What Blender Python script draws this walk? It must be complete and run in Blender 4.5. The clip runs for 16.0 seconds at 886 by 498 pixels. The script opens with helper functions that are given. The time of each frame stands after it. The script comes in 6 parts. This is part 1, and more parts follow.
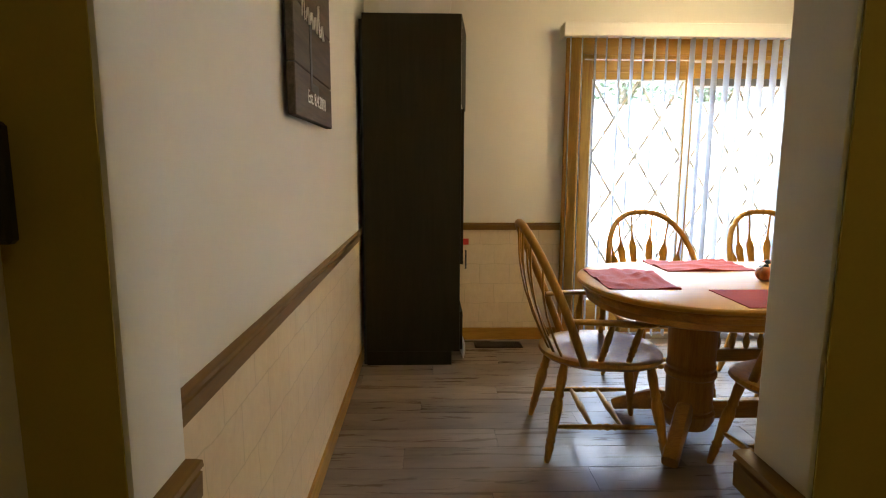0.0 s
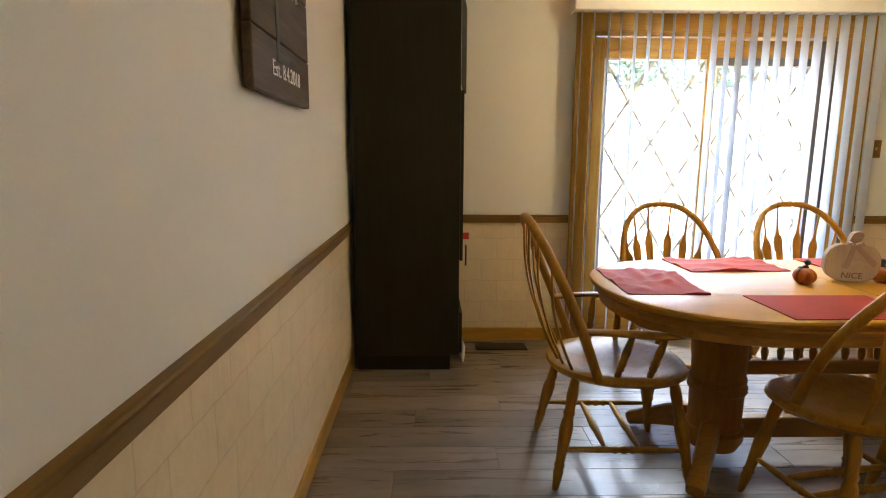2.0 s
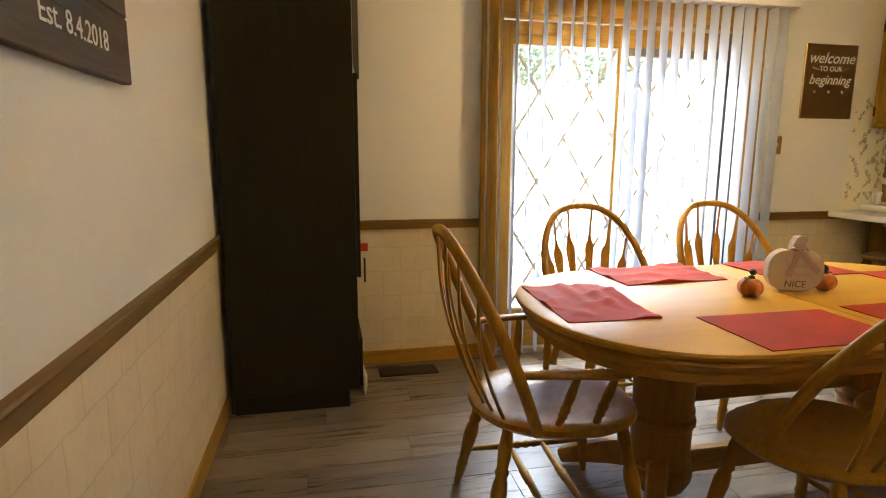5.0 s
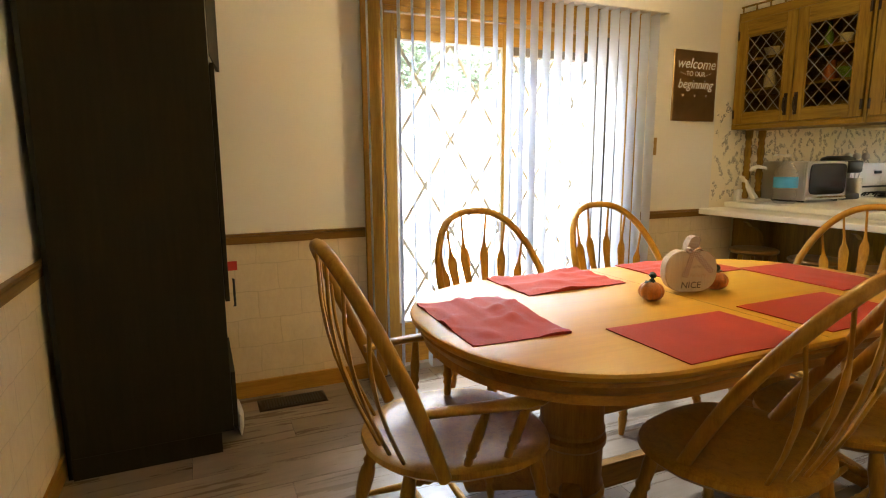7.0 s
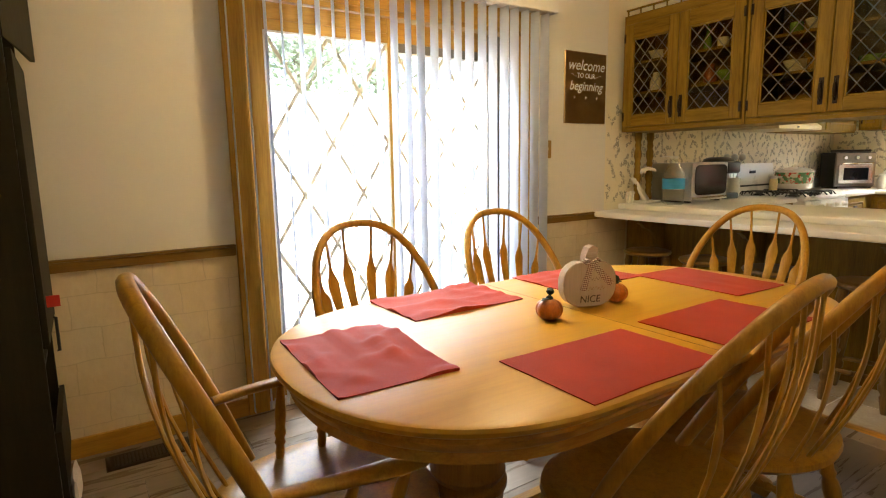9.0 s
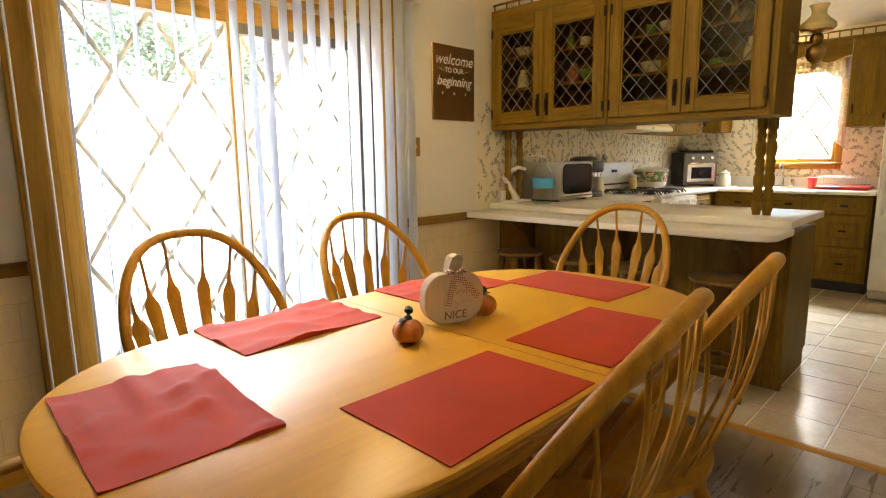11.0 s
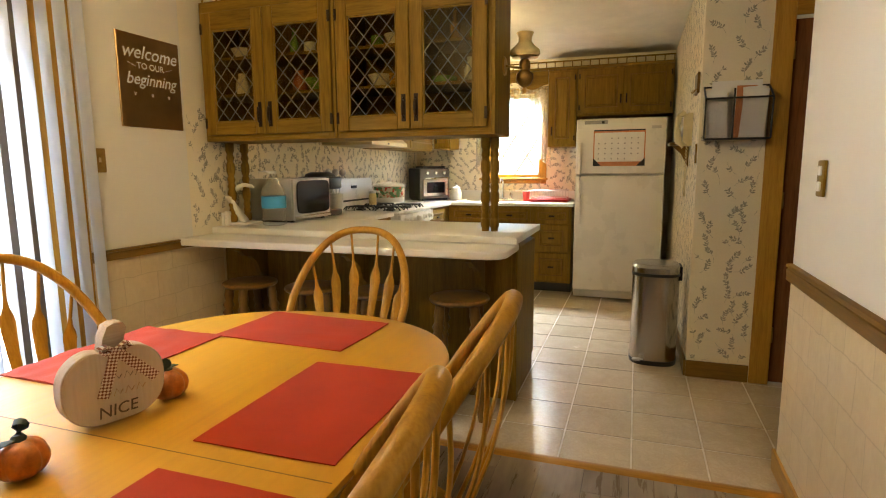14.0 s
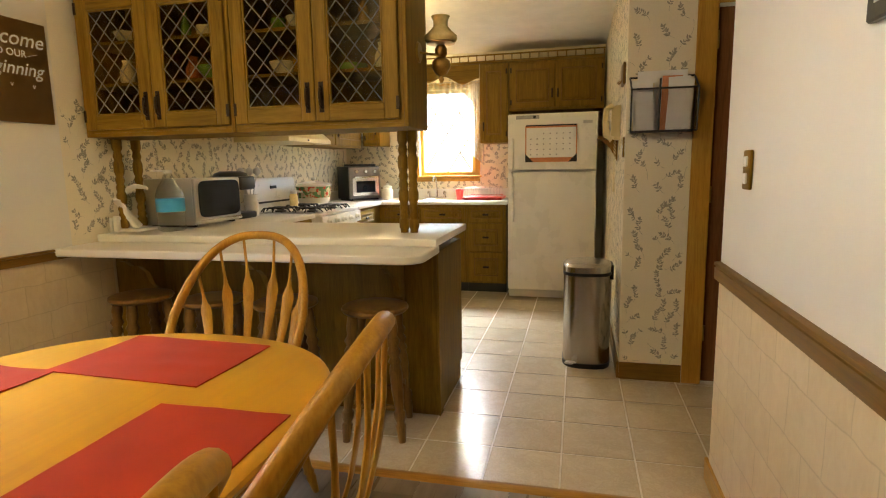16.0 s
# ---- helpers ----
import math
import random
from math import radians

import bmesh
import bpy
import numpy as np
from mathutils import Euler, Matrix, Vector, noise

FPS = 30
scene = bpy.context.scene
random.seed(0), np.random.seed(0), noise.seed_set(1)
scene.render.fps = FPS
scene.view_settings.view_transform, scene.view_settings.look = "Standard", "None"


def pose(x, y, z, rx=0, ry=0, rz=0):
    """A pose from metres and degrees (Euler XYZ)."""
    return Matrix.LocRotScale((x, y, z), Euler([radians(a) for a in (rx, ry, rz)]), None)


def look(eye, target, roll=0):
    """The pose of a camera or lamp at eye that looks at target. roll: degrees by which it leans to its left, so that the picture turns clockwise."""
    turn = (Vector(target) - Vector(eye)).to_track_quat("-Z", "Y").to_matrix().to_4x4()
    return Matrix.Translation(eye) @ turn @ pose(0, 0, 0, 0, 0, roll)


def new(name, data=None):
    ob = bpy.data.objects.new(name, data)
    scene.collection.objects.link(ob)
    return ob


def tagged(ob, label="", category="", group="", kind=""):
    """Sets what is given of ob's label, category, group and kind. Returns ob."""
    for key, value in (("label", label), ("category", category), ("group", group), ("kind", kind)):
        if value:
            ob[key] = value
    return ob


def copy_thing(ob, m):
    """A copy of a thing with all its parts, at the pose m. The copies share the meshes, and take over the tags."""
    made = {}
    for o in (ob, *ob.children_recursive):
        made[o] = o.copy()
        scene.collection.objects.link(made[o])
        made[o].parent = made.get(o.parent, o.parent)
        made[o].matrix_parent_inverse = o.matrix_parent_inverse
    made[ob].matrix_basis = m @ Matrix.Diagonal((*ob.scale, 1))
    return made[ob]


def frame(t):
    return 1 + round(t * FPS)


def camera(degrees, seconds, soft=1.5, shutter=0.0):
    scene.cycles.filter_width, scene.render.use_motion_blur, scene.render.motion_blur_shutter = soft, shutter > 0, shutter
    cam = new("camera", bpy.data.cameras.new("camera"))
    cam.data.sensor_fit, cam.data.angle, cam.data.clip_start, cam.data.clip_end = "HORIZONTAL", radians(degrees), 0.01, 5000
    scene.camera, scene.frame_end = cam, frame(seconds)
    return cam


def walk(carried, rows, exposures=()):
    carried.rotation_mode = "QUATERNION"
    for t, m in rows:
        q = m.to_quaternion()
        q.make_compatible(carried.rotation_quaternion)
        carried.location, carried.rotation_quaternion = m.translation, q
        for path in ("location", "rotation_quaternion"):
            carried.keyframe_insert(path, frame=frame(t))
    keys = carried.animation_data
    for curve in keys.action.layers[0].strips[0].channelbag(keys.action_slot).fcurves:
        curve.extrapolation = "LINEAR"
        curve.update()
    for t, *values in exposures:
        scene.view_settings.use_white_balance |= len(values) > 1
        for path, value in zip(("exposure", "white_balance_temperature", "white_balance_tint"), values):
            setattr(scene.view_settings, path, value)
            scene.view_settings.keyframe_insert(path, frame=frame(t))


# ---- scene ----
cam = camera(77.4, 16.0, 1.1)
PATH = [
    (0, (1.535, 2.941, 1.259), (1.591, 4.920, 0.972), 0.2),
    (0.5, (1.548, 3.003, 1.263), (1.599, 4.981, 0.968), 0.4),
    (1, (1.553, 3.082, 1.264), (1.601, 5.058, 0.957), 0.4),
    (1.5, (1.565, 3.164, 1.262), (1.605, 5.137, 0.941), 0.6),
    (2, (1.577, 3.241, 1.253), (1.620, 5.215, 0.925), 0.3),
    (2.5, (1.587, 3.339, 1.250), (1.643, 5.310, 0.911), 0.4),
    (3, (1.606, 3.394, 1.254), (1.677, 5.364, 0.910), 0.3),
    (5.5, (1.605, 3.812, 1.255), (2.127, 5.712, 0.915), 0.3),
    (6, (1.612, 3.874, 1.258), (2.240, 5.742, 0.917), 0.3),
    (6.5, (1.645, 3.926, 1.244), (2.359, 5.766, 0.916), -0),
    (7, (1.676, 3.973, 1.244), (2.467, 5.782, 0.922), -0.3),
    (7.5, (1.730, 4.024, 1.239), (2.589, 5.803, 0.926), -0.7),
    (8, (1.781, 4.070, 1.244), (2.711, 5.813, 0.934), -0.8),
    (8.5, (1.834, 4.121, 1.247), (2.839, 5.822, 0.938), -0.9),
    (11, (2.133, 4.318, 1.243), (3.537, 5.706, 0.922), -0.7),
    (11.5, (2.191, 4.346, 1.242), (3.684, 5.637, 0.920), -0.5),
    (12, (2.260, 4.371, 1.249), (3.840, 5.555, 0.929), -0.3),
    (12.5, (2.315, 4.399, 1.256), (3.985, 5.453, 0.945), -0.1),
    (13, (2.372, 4.417, 1.262), (4.126, 5.331, 0.961), -0.1),
    (13.5, (2.433, 4.433, 1.274), (4.256, 5.203, 0.979), -0.1),
    (14, (2.494, 4.430, 1.267), (4.364, 5.081, 0.981), -0.4),
    (14.5, (2.555, 4.421, 1.253), (4.454, 4.983, 0.974), -0.8),
    (15, (2.626, 4.395, 1.253), (4.539, 4.906, 0.968), -1),
    (15.5, (2.701, 4.374, 1.250), (4.620, 4.855, 0.961), -1),
    (16, (2.775, 4.354, 1.250), (4.697, 4.823, 0.959), -1),
]
walk(cam, [(t, look(eye, target, roll)) for t, eye, target, roll in PATH], [(0.0, 3.28, 5900, 10), (3.0, 3.33, 5950, 10), (6.0, 3.36, 6550, 10), (12.0, 3.36, 6500, 10), (16.0, 3.42, 6400, 10)])

# ---- world, sun, lights ----
world = bpy.data.worlds.new("world")
scene.world = world
world.use_nodes = True
wt = world.node_tree
sky = wt.nodes.new("ShaderNodeTexSky")
sky.sky_type = "NISHITA"
sky.sun_disc = False
sky.sun_elevation = radians(48)
sky.sun_rotation = radians(200)
wt.links.new(sky.outputs[0], wt.nodes["Background"].inputs[0])
wt.nodes["Background"].inputs[1].default_value = 0.15

sun = new("sun", bpy.data.lights.new("sun", "SUN"))
sun.data.energy, sun.data.angle, sun.data.color = 5.0, radians(2), (1.0, 0.95, 0.87)
sun.matrix_basis = look((0, 0, 10), (-2.2, 6.0, 0), 0)


def area_lamp(name, eye, target, sx, sy, watts, colour):
    ob = new(name, bpy.data.lights.new(name, "AREA"))
    ob.data.shape, ob.data.size, ob.data.size_y = "RECTANGLE", sx, sy
    ob.data.energy, ob.data.color = watts, colour
    ob.matrix_basis = look(eye, target)
    return ob


def bulb(name, x, y, z, watts, radius, colour):
    ob = new(name, bpy.data.lights.new(name, "POINT"))
    ob.data.energy, ob.data.shadow_soft_size, ob.data.color = watts, radius, colour
    ob.location = (x, y, z)
    return ob


WARM = (1.0, 0.745, 0.345)
# added area lamps outside, out of view, stand in for the sky's light
area_lamp("sky_standin_patio", (3.6, 9.0, 3.5), (3.3, 5.7, 0.2), 2.6, 1.0, 120.0, (0.86, 0.94, 1.0))
area_lamp("sky_standin_kitchen", (9.45, 5.75, 2.62), (7.9, 5.75, 1.0), 0.8, 0.6, 90.0, (0.9, 0.96, 1.0))
bulb("ceiling_bulb_dining", 3.4, 5.75, 2.25, 4.0, 0.09, WARM)
# fill bulb, added only to brighten the kitchen, hidden behind the glass cabinets
bulb("kitchen_fill_bulb", 6.85, 5.75, 2.2, 1.45, 0.10, WARM)
bulb("sink_light", 8.58, 5.85, 2.30, 0.12, 0.05, WARM)
bulb("ceiling_bulb_hall", 2.4, 2.4, 2.28, 0.37, 0.09, (1.0, 0.7, 0.2))


# ---- materials ----
def nodes_of(name, rough=0.5, metal=0.0, spec=0.5):
    m = bpy.data.materials.new(name)
    m.use_nodes = True
    t = m.node_tree
    b = t.nodes["Principled BSDF"]
    b.inputs["Roughness"].default_value = rough
    b.inputs["Metallic"].default_value = metal
    b.inputs["Specular IOR Level"].default_value = spec
    return m, t, b


def node(t, kind, **values):
    n = t.nodes.new(kind)
    for k, v in values.items():
        n.inputs[k.replace("_", " ")].default_value = v
    return n


def coords(t, scale, rotate=(0, 0, 0), shuffle=0.0):
    """Object coordinates, stretched; shuffle moves the pattern from object to object."""
    tc = t.nodes.new("ShaderNodeTexCoord")
    mp = t.nodes.new("ShaderNodeMapping")
    mp.inputs["Scale"].default_value = scale
    mp.inputs["Rotation"].default_value = [radians(a) for a in rotate]
    t.links.new(tc.outputs["Object"], mp.inputs["Vector"])
    if shuffle:
        info = t.nodes.new("ShaderNodeObjectInfo")
        mul = t.nodes.new("ShaderNodeMath")
        mul.operation, mul.inputs[1].default_value = "MULTIPLY", shuffle
        t.links.new(info.outputs["Random"], mul.inputs[0])
        t.links.new(mul.outputs[0], mp.inputs["Location"])
    return mp.outputs[0]


def noise_tex(t, vec, scale, detail=4.0, rough=0.55, distortion=0.0):
    n = node(t, "ShaderNodeTexNoise", Scale=scale, Detail=detail, Roughness=rough, Distortion=distortion)
    t.links.new(vec, n.inputs["Vector"])
    return n.outputs["Fac"]


def ramp(t, fac, stops):
    r = t.nodes.new("ShaderNodeValToRGB")
    e = r.color_ramp.elements
    while len(e) < len(stops):
        e.new(0.5)
    for k, (p, c) in enumerate(stops):
        e[k].position = p
        e[k].color = (*c, 1) if len(c) == 3 else c
    t.links.new(fac, r.inputs[0])
    return r.outputs[0]


def mix(t, fac, a, b, how="MIX"):
    m = t.nodes.new("ShaderNodeMix")
    m.data_type, m.blend_type = "RGBA", how
    for sock, v in ((m.inputs[0], fac), (m.inputs[6], a), (m.inputs[7], b)):
        if isinstance(v, (int, float)):
            sock.default_value = v
        elif isinstance(v, tuple):
            sock.default_value = (*v, 1)
        else:
            t.links.new(v, sock)
    return m.outputs[2]


def bump(t, b, height, strength, distance=0.002):
    n = node(t, "ShaderNodeBump", Strength=strength, Distance=distance)
    t.links.new(height, n.inputs["Height"])
    t.links.new(n.outputs[0], b.inputs["Normal"])


def rough_from(t, b, fac, lo, hi):
    r = t.nodes.new("ShaderNodeMapRange")
    r.inputs["To Min"].default_value, r.inputs["To Max"].default_value = lo, hi
    t.links.new(fac, r.inputs["Value"])
    t.links.new(r.outputs[0], b.inputs["Roughness"])


def paint(name, colour, rough=0.5, spread=0.06, scale=3.0, grain=120.0, bumpy=0.15, metal=0.0, shuffle=0.0):
    """Painted, plastic, metal or cloth surface with blotches and fine grain."""
    m, t, b = nodes_of(name, rough, metal)
    v = coords(t, (1, 1, 1), shuffle=shuffle)
    big, fine = noise_tex(t, v, scale), noise_tex(t, v, grain, 2)
    dark = tuple(c * (1 - spread * 2) for c in colour)
    light = tuple(min(1, c * (1 + spread)) for c in colour)
    col = ramp(t, big, [(0.3, dark), (0.7, light)])
    col = mix(t, 0.25, col, ramp(t, fine, [(0.3, dark), (0.7, light)]))
    t.links.new(col, b.inputs["Base Color"])
    rough_from(t, b, big, max(0.02, rough - 0.07), min(1, rough + 0.07))
    if bumpy:
        bump(t, b, fine, bumpy, 0.001)
    return m


def wood(name, dark, mid, light, axis="x", rough=0.35, fine=1.0, bumpy=0.2, shuffle=7.0, coat=0.0, spec=0.3):
    """Wood with its grain along one axis: long streaks, pores and slow blotches."""
    m, t, b = nodes_of(name, rough)
    st = {"x": (1.5, 22, 22), "y": (22, 1.5, 22), "z": (22, 22, 1.5)}[axis]
    v = coords(t, tuple(c * fine for c in st), shuffle=shuffle)
    v2 = coords(t, (1, 1, 1), shuffle=shuffle)
    streak = noise_tex(t, v, 1.6, 6, 0.6, 0.6)
    pore = noise_tex(t, v, 9.0, 3, 0.5)
    blotch = noise_tex(t, v2, 2.2, 3)
    col = ramp(t, streak, [(0.25, dark), (0.5, mid), (0.78, light)])
    col = mix(t, 0.22, col, ramp(t, pore, [(0.38, dark), (0.6, light)]))
    col = mix(t, 0.5, col, ramp(t, blotch, [(0.3, (0.78, 0.78, 0.78)), (0.7, (1.0, 1.0, 1.0))]), "MULTIPLY")
    t.links.new(col, b.inputs["Base Color"])
    rough_from(t, b, pore, rough - 0.08, rough + 0.1)
    b.inputs["Coat Weight"].default_value = coat
    b.inputs["Coat Roughness"].default_value = 0.26
    b.inputs["Specular IOR Level"].default_value = spec
    bump(t, b, pore, bumpy, 0.0008)
    return m


OAK_D, OAK_M, OAK_L = (0.22, 0.095, 0.012), (0.38, 0.18, 0.022), (0.48, 0.25, 0.04)
oak = {a: wood("golden_oak_" + a, OAK_D, OAK_M, OAK_L, a, 0.38, coat=0.1) for a in "xyz"}
chair_oak = wood("chair_oak", (0.27, 0.118, 0.009), (0.42, 0.205, 0.016), (0.51, 0.27, 0.026), "z", 0.38, coat=0.06, spec=0.22)
table_oak = wood("table_oak", (0.47, 0.22, 0.009), (0.55, 0.272, 0.013), (0.60, 0.31, 0.02), "x", 0.4, 0.35, 0.06, coat=0.15, spec=0.4)
cab_oak = {a: wood("cabinet_oak_" + a, (0.125, 0.070, 0.006), (0.225, 0.130, 0.012), (0.30, 0.182, 0.022), a, 0.5, coat=0.0, spec=0.16) for a in "xyz"}
trim_oak = {a: wood("trim_oak_" + a, (0.33, 0.16, 0.018), (0.50, 0.262, 0.034), (0.58, 0.32, 0.05), a, 0.4) for a in "xyz"}
rail_oak = {a: wood("chair_rail_wood_" + a, (0.13, 0.066, 0.010), (0.215, 0.113, 0.016), (0.275, 0.15, 0.022), a, 0.42) for a in "xyz"}
door_wood = wood("door_veneer", (0.11, 0.038, 0.012), (0.19, 0.07, 0.022), (0.25, 0.1, 0.035), "z", 0.4, spec=0.2)
stool_wood = wood("stool_wood", (0.085, 0.043, 0.009), (0.16, 0.083, 0.016), (0.24, 0.128, 0.027), "z", 0.36, coat=0.1)
espresso = wood("espresso_laminate", (0.021, 0.0165, 0.007), (0.026, 0.0208, 0.0088), (0.032, 0.026, 0.0115), "z", 0.6, 0.8, 0.15, spec=0.15)
white_paint = paint("wall_paint", (0.78, 0.745, 0.665), 0.75, 0.025, 1.2, 240, 0.12)
ceiling_paint = paint("ceiling_texture_paint", (0.74, 0.70, 0.62), 0.9, 0.05, 6, 60, 0.9)
hall_paint = paint("hall_paint", (0.52, 0.40, 0.07), 0.7, 0.05, 2, 200, 0.12)
black_metal = paint("black_metal", (0.012, 0.011, 0.010), 0.42, 0.2, 8, 150, 0.2)
bronze = paint("dark_bronze", (0.035, 0.022, 0.012), 0.4, 0.25, 20, 200, 0.2, 0.7)
brass = paint("aged_brass", (0.42, 0.26, 0.08), 0.32, 0.15, 20, 160, 0.1, 1.0)
steel = paint("brushed_steel", (0.58, 0.56, 0.53), 0.32, 0.02, 3, 120, 0.01, 1.0)
can_steel = paint("satin_can_steel", (0.50, 0.48, 0.45), 0.24, 0.02, 3, 60, 0.0, 1.0)
chrome = paint("chrome", (0.75, 0.75, 0.74), 0.08, 0.03, 5, 90, 0.0, 1.0)
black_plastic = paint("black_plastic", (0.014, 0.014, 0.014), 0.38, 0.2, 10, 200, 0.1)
white_enamel = paint("white_enamel", (0.80, 0.77, 0.70), 0.28, 0.03, 4, 300, 0.08)
white_plastic = paint("white_plastic", (0.80, 0.77, 0.71), 0.4, 0.03, 5, 200, 0.05)
laminate = paint("white_laminate", (0.80, 0.77, 0.70), 0.32, 0.03, 3, 350, 0.05)
paper = paint("paper", (0.82, 0.80, 0.76), 0.85, 0.04, 10, 100, 0.1)
red_plastic = paint("red_plastic", (0.62, 0.035, 0.02), 0.35, 0.1, 8, 150, 0.05)
cream_plastic = paint("cream_plastic", (0.66, 0.55, 0.30), 0.4, 0.05, 8, 150, 0.05)
dark_glass = paint("dark_oven_glass", (0.008, 0.008, 0.011), 0.1, 0.2, 5, 100, 0.0)
dark_glass.node_tree.nodes["Principled BSDF"].inputs["Specular IOR Level"].default_value = 0.25
amber_glass = paint("amber_milk_glass", (0.80, 0.66, 0.32), 0.16, 0.12, 12, 90, 0.0)
lead = paint("lead_came", (0.24, 0.21, 0.14), 0.42, 0.1, 20, 200, 0.1, 0.8)
lattice_brown = paint("lattice_brown", (0.50, 0.43, 0.29), 0.5, 0.1, 12, 150, 0.1)


def wainscot_material():
    m, t, b = nodes_of("faux_stone_wallpaper", 0.62)
    v = coords(t, (1, 1, 1))
    tc = t.nodes.new("ShaderNodeSeparateXYZ")
    t.links.new(v, tc.inputs[0])
    add = t.nodes.new("ShaderNodeMath")
    t.links.new(tc.outputs[0], add.inputs[0])
    t.links.new(tc.outputs[1], add.inputs[1])
    comb = t.nodes.new("ShaderNodeCombineXYZ")
    t.links.new(add.outputs[0], comb.inputs[0])
    t.links.new(tc.outputs[2], comb.inputs[1])
    wob = node(t, "ShaderNodeTexNoise", Scale=9.0, Detail=3.0)
    t.links.new(v, wob.inputs["Vector"])
    vec = t.nodes.new("ShaderNodeMix")
    vec.data_type = "VECTOR"
    vec.inputs[0].default_value = 0.028
    t.links.new(comb.outputs[0], vec.inputs[4])
    t.links.new(wob.outputs["Color"], vec.inputs[5])
    br = node(t, "ShaderNodeTexBrick", Scale=1.0, Mortar_Size=0.004, Mortar_Smooth=1.0, Brick_Width=0.21, Row_Height=0.142, Bias=0.0)
    br.inputs["Color1"].default_value = (0.80, 0.65, 0.41, 1)
    br.inputs["Color2"].default_value = (0.74, 0.585, 0.35, 1)
    br.inputs["Mortar"].default_value = (0.54, 0.41, 0.235, 1)
    t.links.new(vec.outputs[1], br.inputs["Vector"])
    v2 = coords(t, (9, 9, 4), (25, 25, 0))
    cloud, brush = noise_tex(t, v, 7, 5, 0.65), noise_tex(t, v2, 3.0, 5, 0.7, 1.2)
    col = mix(t, 0.32, br.outputs["Color"], ramp(t, brush, [(0.32, (0.60, 0.45, 0.25)), (0.62, (0.80, 0.67, 0.45))]))
    col = mix(t, 0.25, col, ramp(t, cloud, [(0.3, (0.62, 0.48, 0.29)), (0.7, (0.82, 0.69, 0.47))]))
    t.links.new(col, b.inputs["Base Color"])
    bump(t, b, brush, 0.25, 0.002)
    return m


def floral_material():
    """Cream wallpaper ground; the sprigs printed on it are shapes of their own."""
    m, t, b = nodes_of("cream_wallpaper", 0.7)
    v = coords(t, (1, 1, 1))
    ground = ramp(t, noise_tex(t, v, 3, 4), [(0.3, (0.79, 0.71, 0.52)), (0.7, (0.85, 0.77, 0.59))])
    ground = mix(t, 0.2, ground, ramp(t, noise_tex(t, v, 160, 2), [(0.35, (0.70, 0.62, 0.45)), (0.65, (0.88, 0.80, 0.62))]))
    t.links.new(ground, b.inputs["Base Color"])
    bump(t, b, noise_tex(t, v, 260, 2), 0.12, 0.001)
    return m


def sprig_ink_material():
    """Grey-green printing ink that varies from leaf to leaf."""
    m, t, b = nodes_of("sprig_ink", 0.7)
    isle = t.nodes.new("ShaderNodeNewGeometry")
    col = ramp(t, isle.outputs["Random Per Island"], [(0.0, (0.29, 0.275, 0.20)), (0.45, (0.39, 0.37, 0.285)), (0.8, (0.48, 0.43, 0.32)), (1.0, (0.42, 0.32, 0.27))])
    col = mix(t, 0.35, col, ramp(t, noise_tex(t, coords(t, (1, 1, 1)), 190, 3), [(0.3, (0.16, 0.15, 0.11)), (0.7, (0.46, 0.43, 0.32))]))
    t.links.new(col, b.inputs["Base Color"])
    return m


def plank_material():
    m, t, b = nodes_of("grey_oak_plank", 0.36)
    v = coords(t, (1.1, 13, 13), shuffle=31.0)
    v2 = coords(t, (0.9, 2.6, 1), shuffle=31.0)
    streak, blotch = noise_tex(t, v, 2.2, 7, 0.65, 0.7), noise_tex(t, v2, 2.4, 3, 0.6, 0.5)
    fine = noise_tex(t, v, 14, 3)
    col = ramp(t, streak, [(0.15, (0.14, 0.104, 0.073)), (0.5, (0.23, 0.178, 0.13)), (0.85, (0.33, 0.263, 0.198))])
    col = mix(t, 0.45, col, ramp(t, blotch, [(0.3, (0.13, 0.097, 0.07)), (0.7, (0.42, 0.34, 0.265))]))
    info = t.nodes.new("ShaderNodeObjectInfo")
    col = mix(t, 0.8, col, ramp(t, info.outputs["Random"], [(0.0, (0.58, 0.56, 0.55)), (1.0, (1.0, 0.98, 0.95))]), "MULTIPLY")
    t.links.new(col, b.inputs["Base Color"])
    rough_from(t, b, streak, 0.2, 0.38)
    bump(t, b, fine, 0.12, 0.001)
    return m


def tile_material():
    m, t, b = nodes_of("beige_floor_tile", 0.22)
    v = coords(t, (1, 1, 1), shuffle=13.0)
    cloud, vein = noise_tex(t, v, 6, 5, 0.6, 0.8), noise_tex(t, v, 19, 4, 0.6, 2.0)
    col = ramp(t, cloud, [(0.3, (0.60, 0.495, 0.345)), (0.7, (0.72, 0.615, 0.45))])
    col = mix(t, 0.35, col, ramp(t, vein, [(0.42, (0.60, 0.50, 0.36)), (0.5, (0.48, 0.38, 0.26)), (0.56, (0.65, 0.55, 0.40))]))
    info = t.nodes.new("ShaderNodeObjectInfo")
    col = mix(t, 0.7, col, ramp(t, info.outputs["Random"], [(0.0, (0.86, 0.85, 0.84)), (1.0, (1, 1, 1))]), "MULTIPLY")
    t.links.new(col, b.inputs["Base Color"])
    rough_from(t, b, cloud, 0.16, 0.32)
    b.inputs["Coat Weight"].default_value = 0.5
    b.inputs["Coat Roughness"].default_value = 0.22
    bump(t, b, vein, 0.25, 0.002)
    return m


